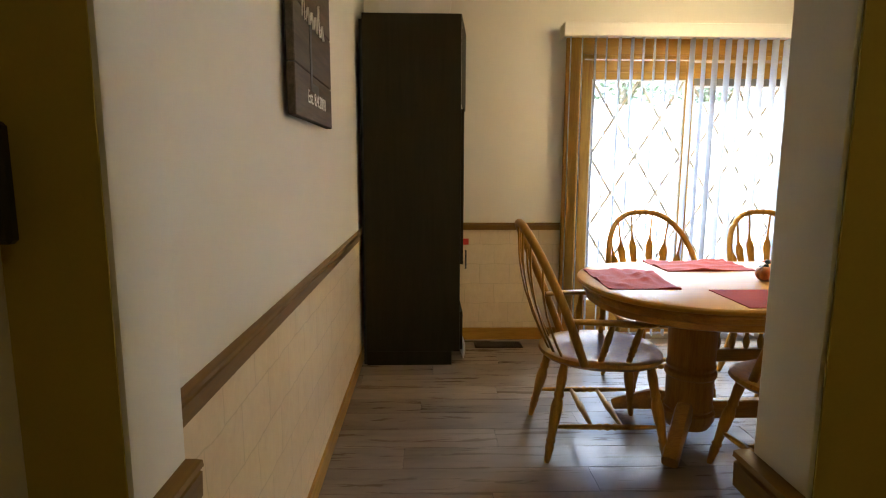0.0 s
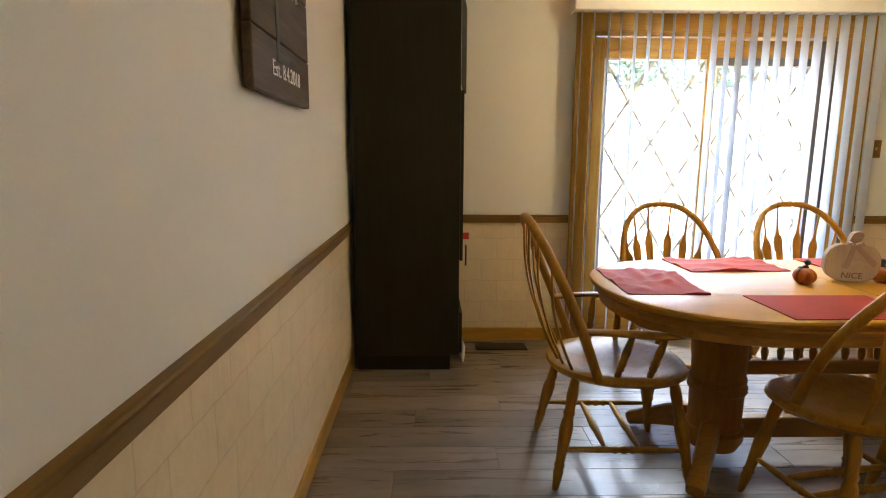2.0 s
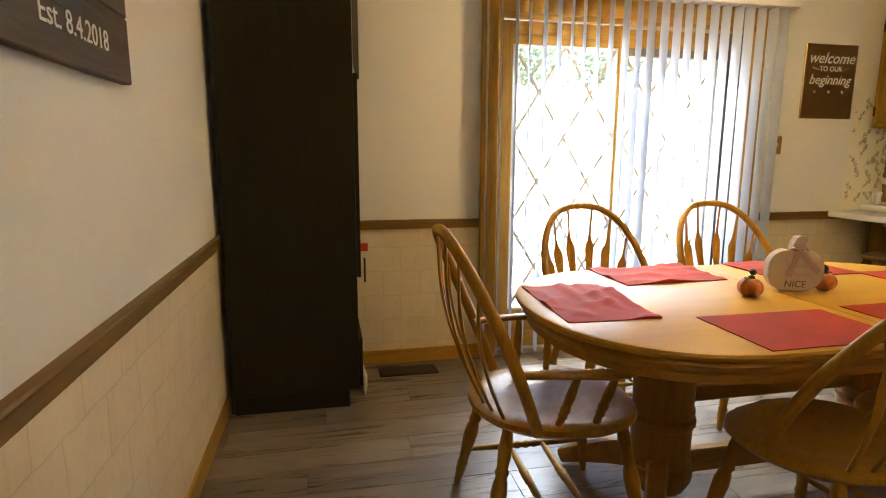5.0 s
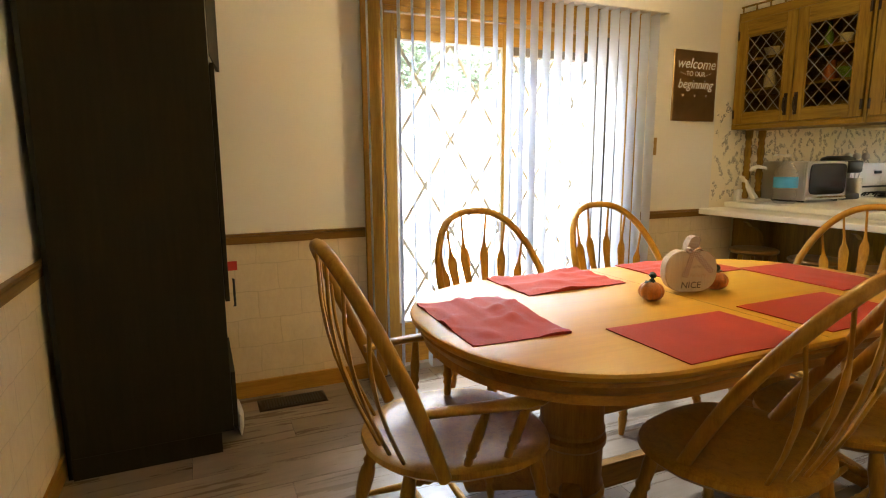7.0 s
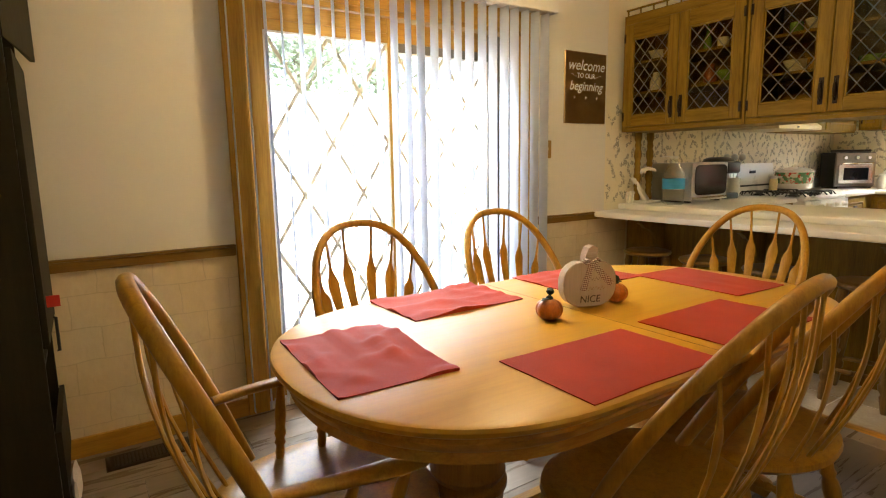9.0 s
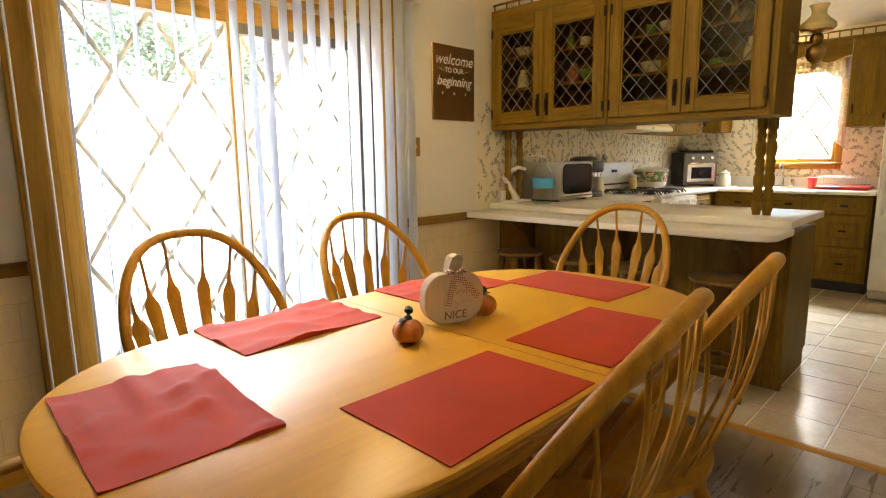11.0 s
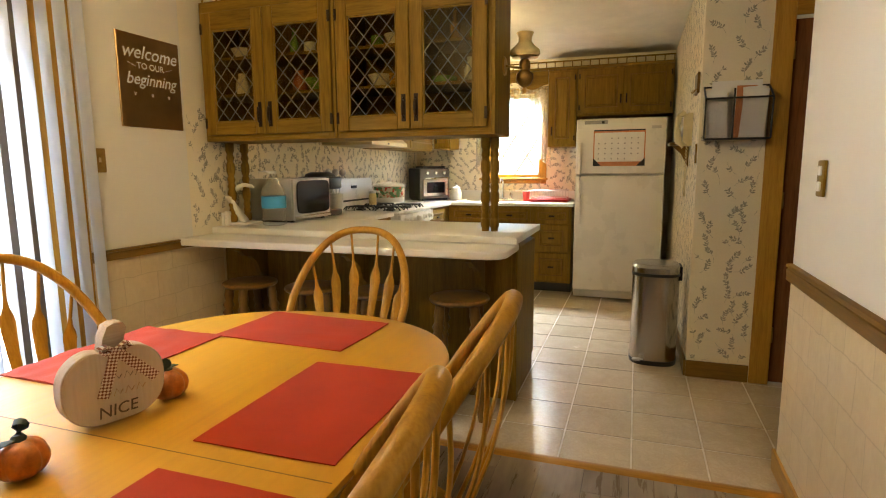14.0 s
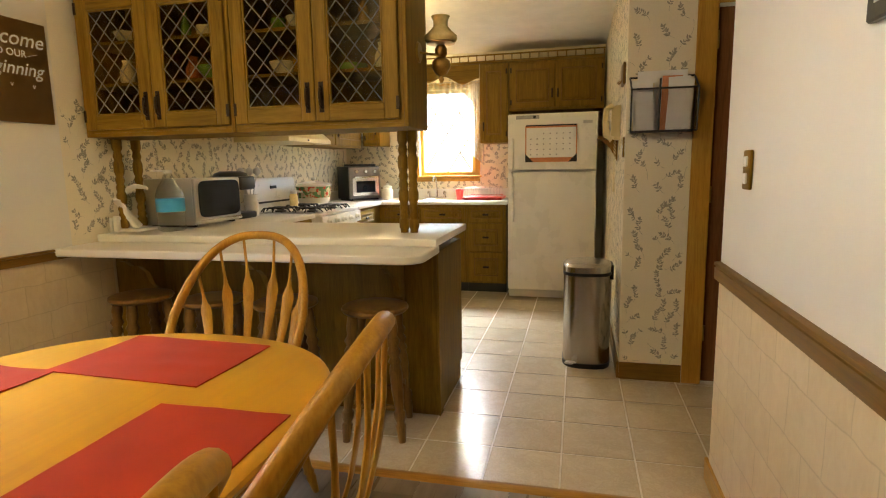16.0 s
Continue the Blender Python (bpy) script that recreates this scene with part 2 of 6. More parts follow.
def glass_material(name, tint=(1, 1, 1), rough=0.0, bumpy=0.0, scale=60.0, sheen=0.35):
    """Thin pane: see-through with a mirror sheen that grows at a slant."""
    m, t, b = nodes_of(name)
    t.nodes.remove(b)
    clear, shine, both = t.nodes.new("ShaderNodeBsdfTransparent"), node(t, "ShaderNodeBsdfGlossy", Roughness=rough), t.nodes.new("ShaderNodeMixShader")
    clear.inputs[0].default_value = (*tint, 1)
    fres = node(t, "ShaderNodeLayerWeight", Blend=0.2)
    damp = t.nodes.new("ShaderNodeMath")
    damp.operation, damp.inputs[1].default_value = "MULTIPLY", sheen
    t.links.new(fres.outputs["Facing"], damp.inputs[0])
    t.links.new(damp.outputs[0], both.inputs[0])
    t.links.new(clear.outputs[0], both.inputs[1])
    t.links.new(shine.outputs[0], both.inputs[2])
    if bumpy:
        n = node(t, "ShaderNodeBump", Strength=bumpy, Distance=0.004)
        t.links.new(noise_tex(t, coords(t, (1, 1, 1)), scale, 2), n.inputs["Height"])
        t.links.new(n.outputs[0], shine.inputs["Normal"])
        t.links.new(n.outputs[0], fres.inputs["Normal"])
    t.links.new(both.outputs[0], t.nodes["Material Output"].inputs[0])
    return m


def cloth(name, colour, through_share=0.0, rough=0.85, spread=0.1, weave=600.0, clear=0.0):
    """Cloth or thin vinyl; some of the light passes through it."""
    m, t, b = nodes_of(name, rough, 0, 0.12)
    v = coords(t, (1, 1, 1), shuffle=5.0)
    big, fine = noise_tex(t, v, 7, 4), noise_tex(t, v, weave, 2)
    dark, light = tuple(c * (1 - 2 * spread) for c in colour), tuple(min(1, c * (1 + spread)) for c in colour)
    col = mix(t, 0.4, ramp(t, big, [(0.3, dark), (0.7, light)]), ramp(t, fine, [(0.3, dark), (0.7, light)]))
    t.links.new(col, b.inputs["Base Color"])
    bump(t, b, fine, 0.3, 0.001)
    out = b.outputs[0]
    if through_share:
        tr, both = t.nodes.new("ShaderNodeBsdfTranslucent"), t.nodes.new("ShaderNodeMixShader")
        t.links.new(col, tr.inputs[0])
        both.inputs[0].default_value = through_share
        t.links.new(out, both.inputs[1])
        t.links.new(tr.outputs[0], both.inputs[2])
        out = both.outputs[0]
    if clear:
        tp, both = t.nodes.new("ShaderNodeBsdfTransparent"), t.nodes.new("ShaderNodeMixShader")
        holes = ramp(t, noise_tex(t, v, 90, 2), [(0.5 - clear * 0.2, (1, 1, 1)), (0.5 + clear * 0.2, (0.15, 0.15, 0.15))])
        t.links.new(holes, both.inputs[0])
        t.links.new(out, both.inputs[1])
        t.links.new(tp.outputs[0], both.inputs[2])
        out = both.outputs[0]
    t.links.new(out, t.nodes["Material Output"].inputs[0])
    return m


def glow(name, colour, strength):
    m, t, b = nodes_of(name, 0.4)
    b.inputs["Base Color"].default_value = (*colour, 1)
    b.inputs["Emission Color"].default_value = (*colour, 1)
    b.inputs["Emission Strength"].default_value = strength
    return m


sprig_ink = sprig_ink_material()
wainscot, floral, plank_mat, tile_mat = wainscot_material(), floral_material(), plank_material(), tile_material()
grout = paint("grout", (0.74, 0.68, 0.58), 0.9, 0.08, 12, 150, 0.3)
subfloor = paint("dark_joint", (0.04, 0.03, 0.022), 0.9, 0.1, 12, 150, 0.3)
pane_glass = glass_material("window_glass")
cab_glass = glass_material("textured_cabinet_glass", (0.84, 0.81, 0.66), 0.12, 0.5, 70.0, 0.13)
bottle_glass = glass_material("clear_bottle_plastic", (0.95, 0.97, 0.98), 0.03, 0.5, 45.0, 1.0)
blind_vinyl = cloth("blind_vinyl", (0.66, 0.69, 0.75), 0.22, 0.55, 0.02, 200)
lace = cloth("lace_curtain", (0.82, 0.76, 0.66), 0.45, 0.9, 0.05, 300, clear=1.0)
red_cloth = cloth("red_placemat_cloth", (0.36, 0.032, 0.006), 0.0, 0.7, 0.1, 700)
red_bsdf = red_cloth.node_tree.nodes["Principled BSDF"]
red_bsdf.inputs["Sheen Weight"].default_value, red_bsdf.inputs["Sheen Roughness"].default_value = 0.08, 0.4


# ---- shape helpers ----
def solid(bm, x0, x1, y0, y1, z0, z1, soft=0.0, seg=1):
    """A box between two corners, its edges rounded by soft metres."""
    part_bm = bmesh.new()
    bmesh.ops.create_cube(part_bm, size=1)
    bmesh.ops.scale(part_bm, vec=(x1 - x0, y1 - y0, z1 - z0), verts=part_bm.verts)
    bmesh.ops.translate(part_bm, vec=((x0 + x1) / 2, (y0 + y1) / 2, (z0 + z1) / 2), verts=part_bm.verts)
    if soft:
        bmesh.ops.bevel(part_bm, geom=part_bm.edges[:], offset=soft, segments=seg, affect="EDGES", profile=0.5)
    join(bm, part_bm)
    return bm


def join(bm, other):
    me = bpy.data.meshes.new("join")
    other.to_mesh(me)
    other.free()
    bm.from_mesh(me)
    bpy.data.meshes.remove(me)


def box(x0, x1, y0, y1, z0, z1, soft=0.0, seg=1):
    return solid(bmesh.new(), x0, x1, y0, y1, z0, z1, soft, seg)


def rings(bm, loops, closed_ends=True):
    """Skin over loops of points, each with the same number of points."""
    made = [[bm.verts.new(p) for p in loop] for loop in loops]
    n = len(made[0])
    for a, b in zip(made, made[1:]):
        for k in range(n):
            bm.faces.new((a[k], a[(k + 1) % n], b[(k + 1) % n], b[k]))
    if closed_ends:
        bm.faces.new(made[0][::-1])
        bm.faces.new(made[-1])
    return bm


def tube(bm, points, sizes, n=8, side=None, square=0.0):
    """A bar along points; sizes are radii, or (across, through) pairs, at each point."""
    pts = [Vector(p) for p in points]
    loops = []
    for k, p in enumerate(pts):
        d = (pts[min(k + 1, len(pts) - 1)] - pts[max(k - 1, 0)]).normalized()
        ref = Vector(side) if side else (Vector((0, 0, 1)) if abs(d.z) < 0.9 else Vector((1, 0, 0)))
        u = (ref - d * ref.dot(d)).normalized()
        w = d.cross(u)
        s = sizes[k] if isinstance(sizes, (list, tuple)) else sizes
        a, c = s if isinstance(s, (list, tuple)) else (s, s)
        loop = []
        for j in range(n):
            q = 2 * math.pi * j / n
            cu, cw = math.cos(q), math.sin(q)
            if square:
                cu, cw = math.copysign(abs(cu) ** (1 - square), cu), math.copysign(abs(cw) ** (1 - square), cw)
            loop.append(p + u * a * cu + w * c * cw)
        loops.append(loop)
    return rings(bm, loops)


def turned(bm, p0, p1, profile, n=12):
    """A lathe-turned bar from p0 to p1; profile is (share of the length, radius)."""
    a, b = Vector(p0), Vector(p1)
    return tube(bm, [a.lerp(b, s) for s, r in profile], [r for s, r in profile], n)


def lathe(bm, x, y, z, profile, n=20):
    """A round body on an upright axis; profile is (height, radius)."""
    return rings(bm, [[(x + r * math.cos(2 * math.pi * j / n), y + r * math.sin(2 * math.pi * j / n), z + h) for j in range(n)] for h, r in profile])


def finish(bm, name, material, smooth=35):
    bmesh.ops.recalc_face_normals(bm, faces=bm.faces)
    me = bpy.data.meshes.new(name)
    bm.to_mesh(me)
    bm.free()
    me.materials.append(material)
    if smooth:
        me.shade_smooth()
        me.set_sharp_from_angle(angle=radians(smooth))
    return me


def part(name, bm, material, parent, label="", smooth=35, world=True):
    """One mesh under a thing or part. world: bm is in the room's coordinates, else in the thing's own."""
    if world:
        base = parent.location if parent.parent is None else parent.parent.location
        bmesh.ops.translate(bm, vec=-Vector(base), verts=bm.verts)
    ob = new(name, finish(bm, name, material, smooth))
    ob.parent = parent
    return tagged(ob, label)


def thing(name, at, label, category, group="", kind="", turn=0):
    ob = new(name)
    ob.empty_display_size = 0.1
    ob.matrix_basis = pose(*at, 0, 0, turn)
    return tagged(ob, label, category, group, kind)


def setting(name, bm, material, label, category, smooth=0):
    return tagged(new(name, finish(bm, name, material, smooth)), label, category, kind="structure")


# ---- the plan ----
WEST, NORTH, SOUTH, EAST, TILE_X, CEIL = 1.10, 6.93, 3.83, 8.75, 4.79, 2.44
KSOUTH, NOOK_X, SOUTH_END, JAMB_L, JAMB_R = 4.10, 6.06, 4.99, 1.212, 1.983
WALL = 0.14


def wall_with_hole(x0, x1, y0, y1, z0, z1, along, holes):
    """A wall slab with rectangular holes (a0, a1, z0, z1) cut through it, made of piers."""
    bm = bmesh.new()
    lo, hi = (x0, x1) if along == "x" else (y0, y1)

    def slab(a0, a1, c0, c1):
        if a1 - a0 > 1e-4 and c1 - c0 > 1e-4:
            solid(bm, *((a0, a1, y0, y1) if along == "x" else (x0, x1, a0, a1)), c0, c1)
    at = lo
    for a0, a1, c0, c1 in holes:
        slab(at, a0, z0, z1)
        slab(a0, a1, z0, c0)
        slab(a0, a1, c1, z1)
        at = a1
    slab(at, hi, z0, z1)
    return bm


DOOR = (2.60, 4.34, 0.03, 2.06)
WIN = (5.44, 6.06, 1.16, 2.08)
RAIL_Z, RAIL_H = 0.875, 0.053
setting("wall_north", wall_with_hole(WEST - WALL, 5.115, NORTH, NORTH + WALL, 0, CEIL, "x", [DOOR]), white_paint, "plain off-white painted wall round the patio door", "wall")
wall_kitchen_north = setting("wall_kitchen_north", box(5.115, EAST + WALL, NORTH, NORTH + WALL, 0, CEIL), floral, "cream sprig-patterned wallpapered kitchen wall", "wall")
setting("wall_west", box(WEST - WALL, WEST, 3.51, NORTH, 0, CEIL), white_paint, "plain off-white painted dining room wall", "wall")
setting("wall_south", box(2.3, SOUTH_END, 3.535, SOUTH, 0, CEIL), white_paint, "off-white painted wall above a chair rail", "wall")
bm = box(WEST, JAMB_L, 3.515, 3.645, 0, CEIL, 0.006, 2)
setting("wall_jamb_west", bm, white_paint, "white painted drywall end at the opening", "wall", 35)
bm = box(JAMB_R, 2.3, 3.535, 3.645, 0, CEIL, 0.006, 2)
setting("wall_jamb_east", bm, white_paint, "white painted drywall end at the opening", "wall", 35)
wall_east = setting("wall_east", wall_with_hole(EAST, EAST + WALL, KSOUTH - WALL, NORTH, 0, CEIL, "y", [WIN]), floral, "cream sprig-patterned wallpapered wall round the sink window", "wall")
wall_kitchen_south = setting("wall_kitchen_south", box(NOOK_X, EAST, KSOUTH - WALL, KSOUTH, 0, CEIL), floral, "cream sprig-patterned wallpapered wall beside the fridge", "wall")
wall_nook = setting("wall_nook", wall_with_hole(NOOK_X, NOOK_X + WALL, 2.2, KSOUTH - WALL, 0, CEIL, "y", [(2.9, 3.665, 0.0, 2.08)]), floral, "cream sprig-patterned wallpapered wall beside a door", "wall")
setting("wall_passage_end", box(4.8, NOOK_X, 2.06, 2.2, 0, CEIL), white_paint, "plain white wall closing the passage", "wall")
setting("wall_passage_west", box(SOUTH_END - 0.14, SOUTH_END - 0.001, 2.2, 3.535, 0, CEIL), white_paint, "plain white passage wall", "wall")
setting("wall_behind_door", box(NOOK_X + 0.5, NOOK_X + 0.6, 2.2, KSOUTH - WALL, 0, CEIL), white_paint, "plain wall behind the closed door", "wall")
setting("wall_hall_west", box(0.3, 0.4, 0.9, 3.51, 0, CEIL), hall_paint, "plain yellow hall wall", "wall")
setting("wall_hall_south", box(0.3, 3.4, 0.8, 0.9, 0, CEIL), hall_paint, "plain yellow hall wall", "wall")
setting("wall_hall_east", box(3.3, 3.4, 0.9, 3.531, 0, CEIL), hall_paint, "plain yellow hall wall", "wall")
setting("wall_hall_north_west", box(0.3, JAMB_L - 0.006, 3.511, 3.5135, 0, CEIL), hall_paint, "yellow painted wall of the hall", "wall")
setting("wall_hall_north_east", box(JAMB_R + 0.006, 3.4, 3.531, 3.534, 0, CEIL), hall_paint, "yellow painted wall of the hall", "wall")
setting("ceiling", box(0.3, EAST + WALL, 0.8, NORTH + WALL, CEIL, CEIL + 0.1), ceiling_paint, "white stippled plaster ceiling", "ceiling")
floor_wood = setting("floor", box(0.3, TILE_X, 0.8, NORTH, -0.1, -0.004), subfloor, "grey-brown wood plank floor", "floor")
floor_tile = setting("floor_kitchen", box(TILE_X, EAST, 2.1, NORTH, -0.1, -0.004), grout, "glossy beige square tile floor with pale grout", "floor")


def moulding(name, runs, z0, z1, depth, mats, label, nose=0.5):
    """Rail or skirting: runs of (x0, y0, x1, y1, nx, ny), the wall's face line and the side it stands out on."""
    for x0, y0, x1, y1, nx, ny in runs:
        d = Vector((x1 - x0, y1 - y0, 0))
        h = z1 - z0
        prof = [(0, 0), (depth * 0.85, 0), (depth * 0.9, h * 0.66), (depth * nose, h * 0.70), (depth * nose, h * 0.76), (depth, h * 0.82), (depth * 0.95, h * 0.97), (depth * 0.6, h), (0, h)]
        loops = [[(x + nx * a, y + ny * a, z0 + b) for a, b in prof] for x, y in ((x0, y0), (x1, y1))]
        setting(name, rings(bmesh.new(), loops), mats["x" if abs(d.x) > abs(d.y) else "y"], label, "trim", 25)


moulding("chair_rail", [(WEST, 3.645, WEST, NORTH, 1, 0), (WEST + 0.03, NORTH, 2.495, NORTH, 0, -1), (4.45, NORTH, 5.1, NORTH, 0, -1),
                        (JAMB_L, 3.51, JAMB_L, 3.64, 1, 0), (JAMB_R, 3.53, JAMB_R, 3.65, -1, 0)], RAIL_Z - RAIL_H, RAIL_Z, 0.024, rail_oak, "brown stained wooden chair rail", 0.7)
moulding("chair_rail", [(2.3, SOUTH, SOUTH_END, SOUTH, 0, 1)], RAIL_Z - RAIL_H, RAIL_Z + 0.012, 0.024, rail_oak, "brown stained wooden chair rail", 0.7)
moulding("baseboard", [(WEST, 3.645, WEST, NORTH, 1, 0), (WEST + 0.02, NORTH, 2.5, NORTH, 0, -1), (4.45, NORTH, 5.36, NORTH, 0, -1), (2.3, SOUTH, SOUTH_END + 0.03, SOUTH, 0, 1), (SOUTH_END, SOUTH, SOUTH_END, 3.0, 1, 0)],
         0.0, 0.09, 0.014, trim_oak, "light oak baseboard", 0.9)
moulding("baseboard", [(NOOK_X, 3.76, NOOK_X, KSOUTH, -1, 0), (NOOK_X, KSOUTH, 7.9, KSOUTH, 0, 1)], 0.0, 0.1, 0.014, rail_oak, "brown stained baseboard", 0.9)


# ---- printed sprigs of the wallpaper ----
def sprig_print(wall, put, a0, a1, z0, z1, holes=()):
    """Leafy sprigs on wandering stems over a wall; put(a, z) gives the place on its face."""
    verts, faces = [], []

    def patch(points):
        n = len(verts)
        verts.extend(put(a, z) for a, z in points)
        faces.append(tuple(range(n, n + len(points))))

    def leaf(a, z, q, size):
        c, s = math.cos(q), math.sin(q)
        shape = ((0, 0), (0.3, 0.2), (0.62, 0.19), (1, 0), (0.6, -0.21), (0.28, -0.17))
        patch([(a + (u * c - w * s) * size, z + (u * s + w * c) * size) for u, w in shape])

    step, row = 0.088, 0
    z = z0 + 0.03
    while z < z1 - 0.03:
        a = a0 + 0.03 + (row % 2) * step * 0.5
        while a < a1 - 0.02:
            ca, cz, q = a + random.uniform(-0.018, 0.018), z + random.uniform(-0.016, 0.016), random.choice((0.7, 1.2, 1.9, 2.5)) + random.uniform(-0.3, 0.3)
            a += step
            if any(h0 < ca < h1 and g0 < cz < g1 for h0, h1, g0, g1 in holes):
                continue
            bend = random.choice((-1, 1)) * random.uniform(7, 14)
            pa, pz = ca - 0.035 * math.cos(q), cz - 0.035 * math.sin(q)
            for k in range(8):
                d = q + bend * 0.011 * (k - 3)
                na, nz = pa + 0.011 * math.cos(d), pz + 0.011 * math.sin(d)
                if not (a0 + 0.012 < min(pa, na) and max(pa, na) < a1 - 0.012):
                    break
                w = 0.0007
                oa, oz = -math.sin(d) * w, math.cos(d) * w
                patch([(pa - oa, pz - oz), (na - oa, nz - oz), (na + oa, nz + oz), (pa + oa, pz + oz)])
                if k >= 2 and a0 + 0.03 < na < a1 - 0.03:
                    for side in ((-1, 1) if k != 4 else (random.choice((-1, 1)),)):
                        leaf(na, nz, d + side * random.uniform(0.6, 1.25), random.uniform(0.014, 0.025))
                pa, pz = na, nz
            if a0 + 0.03 < pa < a1 - 0.03:
                leaf(pa, pz, q + bend * 0.03, 0.024)
        z += step * 0.86
        row += 1
    me = bpy.data.meshes.new("sprig_print")
    me.from_pydata(verts, [], faces)
    me.materials.append(sprig_ink)
    ob = new("sprig_print", me)
    ob.parent = wall
    tagged(ob, "grey-green printed leaf sprigs on the wallpaper", kind="stuff")


sprig_print(wall_nook, lambda a, z: (NOOK_X - 0.0008, a, z), 3.757, KSOUTH - WALL, 0.1, CEIL)
sprig_print(wall_kitchen_south, lambda a, z: (NOOK_X - 0.0008, a, z), KSOUTH - WALL, KSOUTH, 0.1, CEIL)
sprig_print(wall_kitchen_south, lambda a, z: (a, KSOUTH + 0.0008, z), NOOK_X, 7.95, 0.1, CEIL)
sprig_print(wall_kitchen_north, lambda a, z: (a, NORTH - 0.0008, z), 5.115, EAST, 0.92, 1.62)
sprig_print(wall_east, lambda a, z: (EAST - 0.0008, a, z), 4.95, NORTH, 0.95, 2.3, [(5.36, 6.14, 1.08, 2.16)])


def wainscot_sheet(name, x0, x1, y0, y1):
    setting(name, box(x0, x1, y0, y1, 0.085, RAIL_Z - RAIL_H + 0.01), wainscot, "cream faux-stone block wallpaper below the chair rail", "wall")


wainscot_sheet("wainscot_west", WEST - 0.01, WEST + 0.003, 3.65, NORTH - 0.004)
wainscot_sheet("wainscot_north", WEST + 0.004, 2.50, NORTH - 0.003, NORTH + 0.01)
wainscot_sheet("wainscot_north_east", 4.44, 5.36, NORTH - 0.003, NORTH + 0.01)
wainscot_sheet("wainscot_south", 2.31, SOUTH_END - 0.002, SOUTH - 0.01, SOUTH + 0.003)


# ---- patio door and blinds ----
def diamond_bars(a0, a1, z0, z1, na, nz, put, width, depth, name, material, parent):
    """Crossed diagonal bars, each a part, that fill a pane with na by nz diamonds; put(a, z, d) gives the place in the room."""
    da, dz = (a1 - a0) / na, (z1 - z0) / nz
    side = Vector(put(0, 0, 1)) - Vector(put(0, 0, 0))
    for k in range(-nz, na + nz):
        for s in (1, -1):
            n0 = (k, 0.0) if s == 1 else (k, float(nz))
            lo = max(0.0, -n0[0])
            hi = min(float(nz), na - n0[0])
            if hi - lo < 0.01:
                continue
            p = put(a0 + (n0[0] + lo) * da, z0 + (n0[1] + s * lo) * dz, 0)
            q = put(a0 + (n0[0] + hi) * da, z0 + (n0[1] + s * hi) * dz, 0)
            part(name, tube(bmesh.new(), [p, q], [(depth, width), (depth, width)], 4, side), material, parent)


x0, x1, z0, z1 = DOOR
patio = thing("door_1", (3.47, NORTH, 0), "oak-framed sliding patio door with diamond lattice grilles", "patio door", kind="structure")
bm = bmesh.new()
solid(bm, x0 - 0.1, x0 + 0.005, NORTH - 0.022, NORTH - 0.001, 0.0, z1 + 0.1, 0.004)
part("casing", bm, trim_oak["z"], patio)
part("casing", box(x1 - 0.005, x1 + 0.1, NORTH - 0.022, NORTH - 0.001, 0.0, z1 + 0.1, 0.004), trim_oak["z"], patio)
part("casing", box(x0 + 0.005, x1 - 0.005, NORTH - 0.02, NORTH - 0.001, z1 - 0.01, z1 + 0.1, 0.004), trim_oak["x"], patio)
part("jamb", box(x0, x0 + 0.035, NORTH, NORTH + WALL, z0, z1), trim_oak["z"], patio)
part("jamb", box(x1 - 0.035, x1, NORTH, NORTH + WALL, z0, z1), trim_oak["z"], patio)
part("jamb", box(x0 + 0.035, x1 - 0.035, NORTH, NORTH + WALL, z1 - 0.035, z1), trim_oak["x"], patio)
part("threshold", box(x0, x1, NORTH - 0.01, NORTH + WALL, 0.0, z0 + 0.01, 0.003), steel, patio)


dark_frame = paint("dark_aluminium", (0.20, 0.18, 0.155), 0.45, 0.1, 6, 200, 0.1, 0.3)


def sash(a0, a1, y, g0, g1, gz, tone):
    """A sliding sash; g0, g1 are the glass's sides."""
    s = part("sash", box(a0, g0, y, y + 0.04, z0 + 0.012, z1 - 0.04, 0.003), tone["z"], patio)
    part("stile", box(g1, a1, y, y + 0.04, z0 + 0.012, z1 - 0.04, 0.003), tone["z"], s)
    part("rail", box(g0, g1, y + 0.001, y + 0.039, gz, gz + 0.05, 0.003), tone["x"], s)
    part("rail", box(g0, g1, y + 0.001, y + 0.039, gz + 0.051, z1 - 0.04, 0.003), trim_oak["x"], s)
    part("rail", box(g0, g1, y + 0.001, y + 0.039, z0 + 0.012, 0.29, 0.003), tone["x"], s)
    p = part("pane", box(g0, g1, y + 0.017, y + 0.021, 0.29, gz), pane_glass, s)
    p.visible_shadow = False
    diamond_bars(g0 + 0.005, g1 - 0.005, 0.295, gz - 0.005, 2, 3, lambda a, z, d: (a, y + 0.01 - d, z), 0.0105, 0.004, "lattice_bar", lattice_brown, s)
    for b0, b1, c0, c1 in ((g0, g0 + 0.012, 0.29, gz), (g1 - 0.012, g1, 0.29, gz), (g0, g1, gz - 0.012, gz), (g0, g1, 0.29, 0.302)):
        part("bead", box(b0, b1, y + 0.002, y + 0.014, c0, c1), white_plastic, s)


sash(2.637, 3.43, NORTH + 0.02, 2.70, 3.37, 1.89, trim_oak)
sash(3.42, 4.303, NORTH + 0.075, 3.455, 4.10, 1.86, {"x": dark_frame, "z": dark_frame})

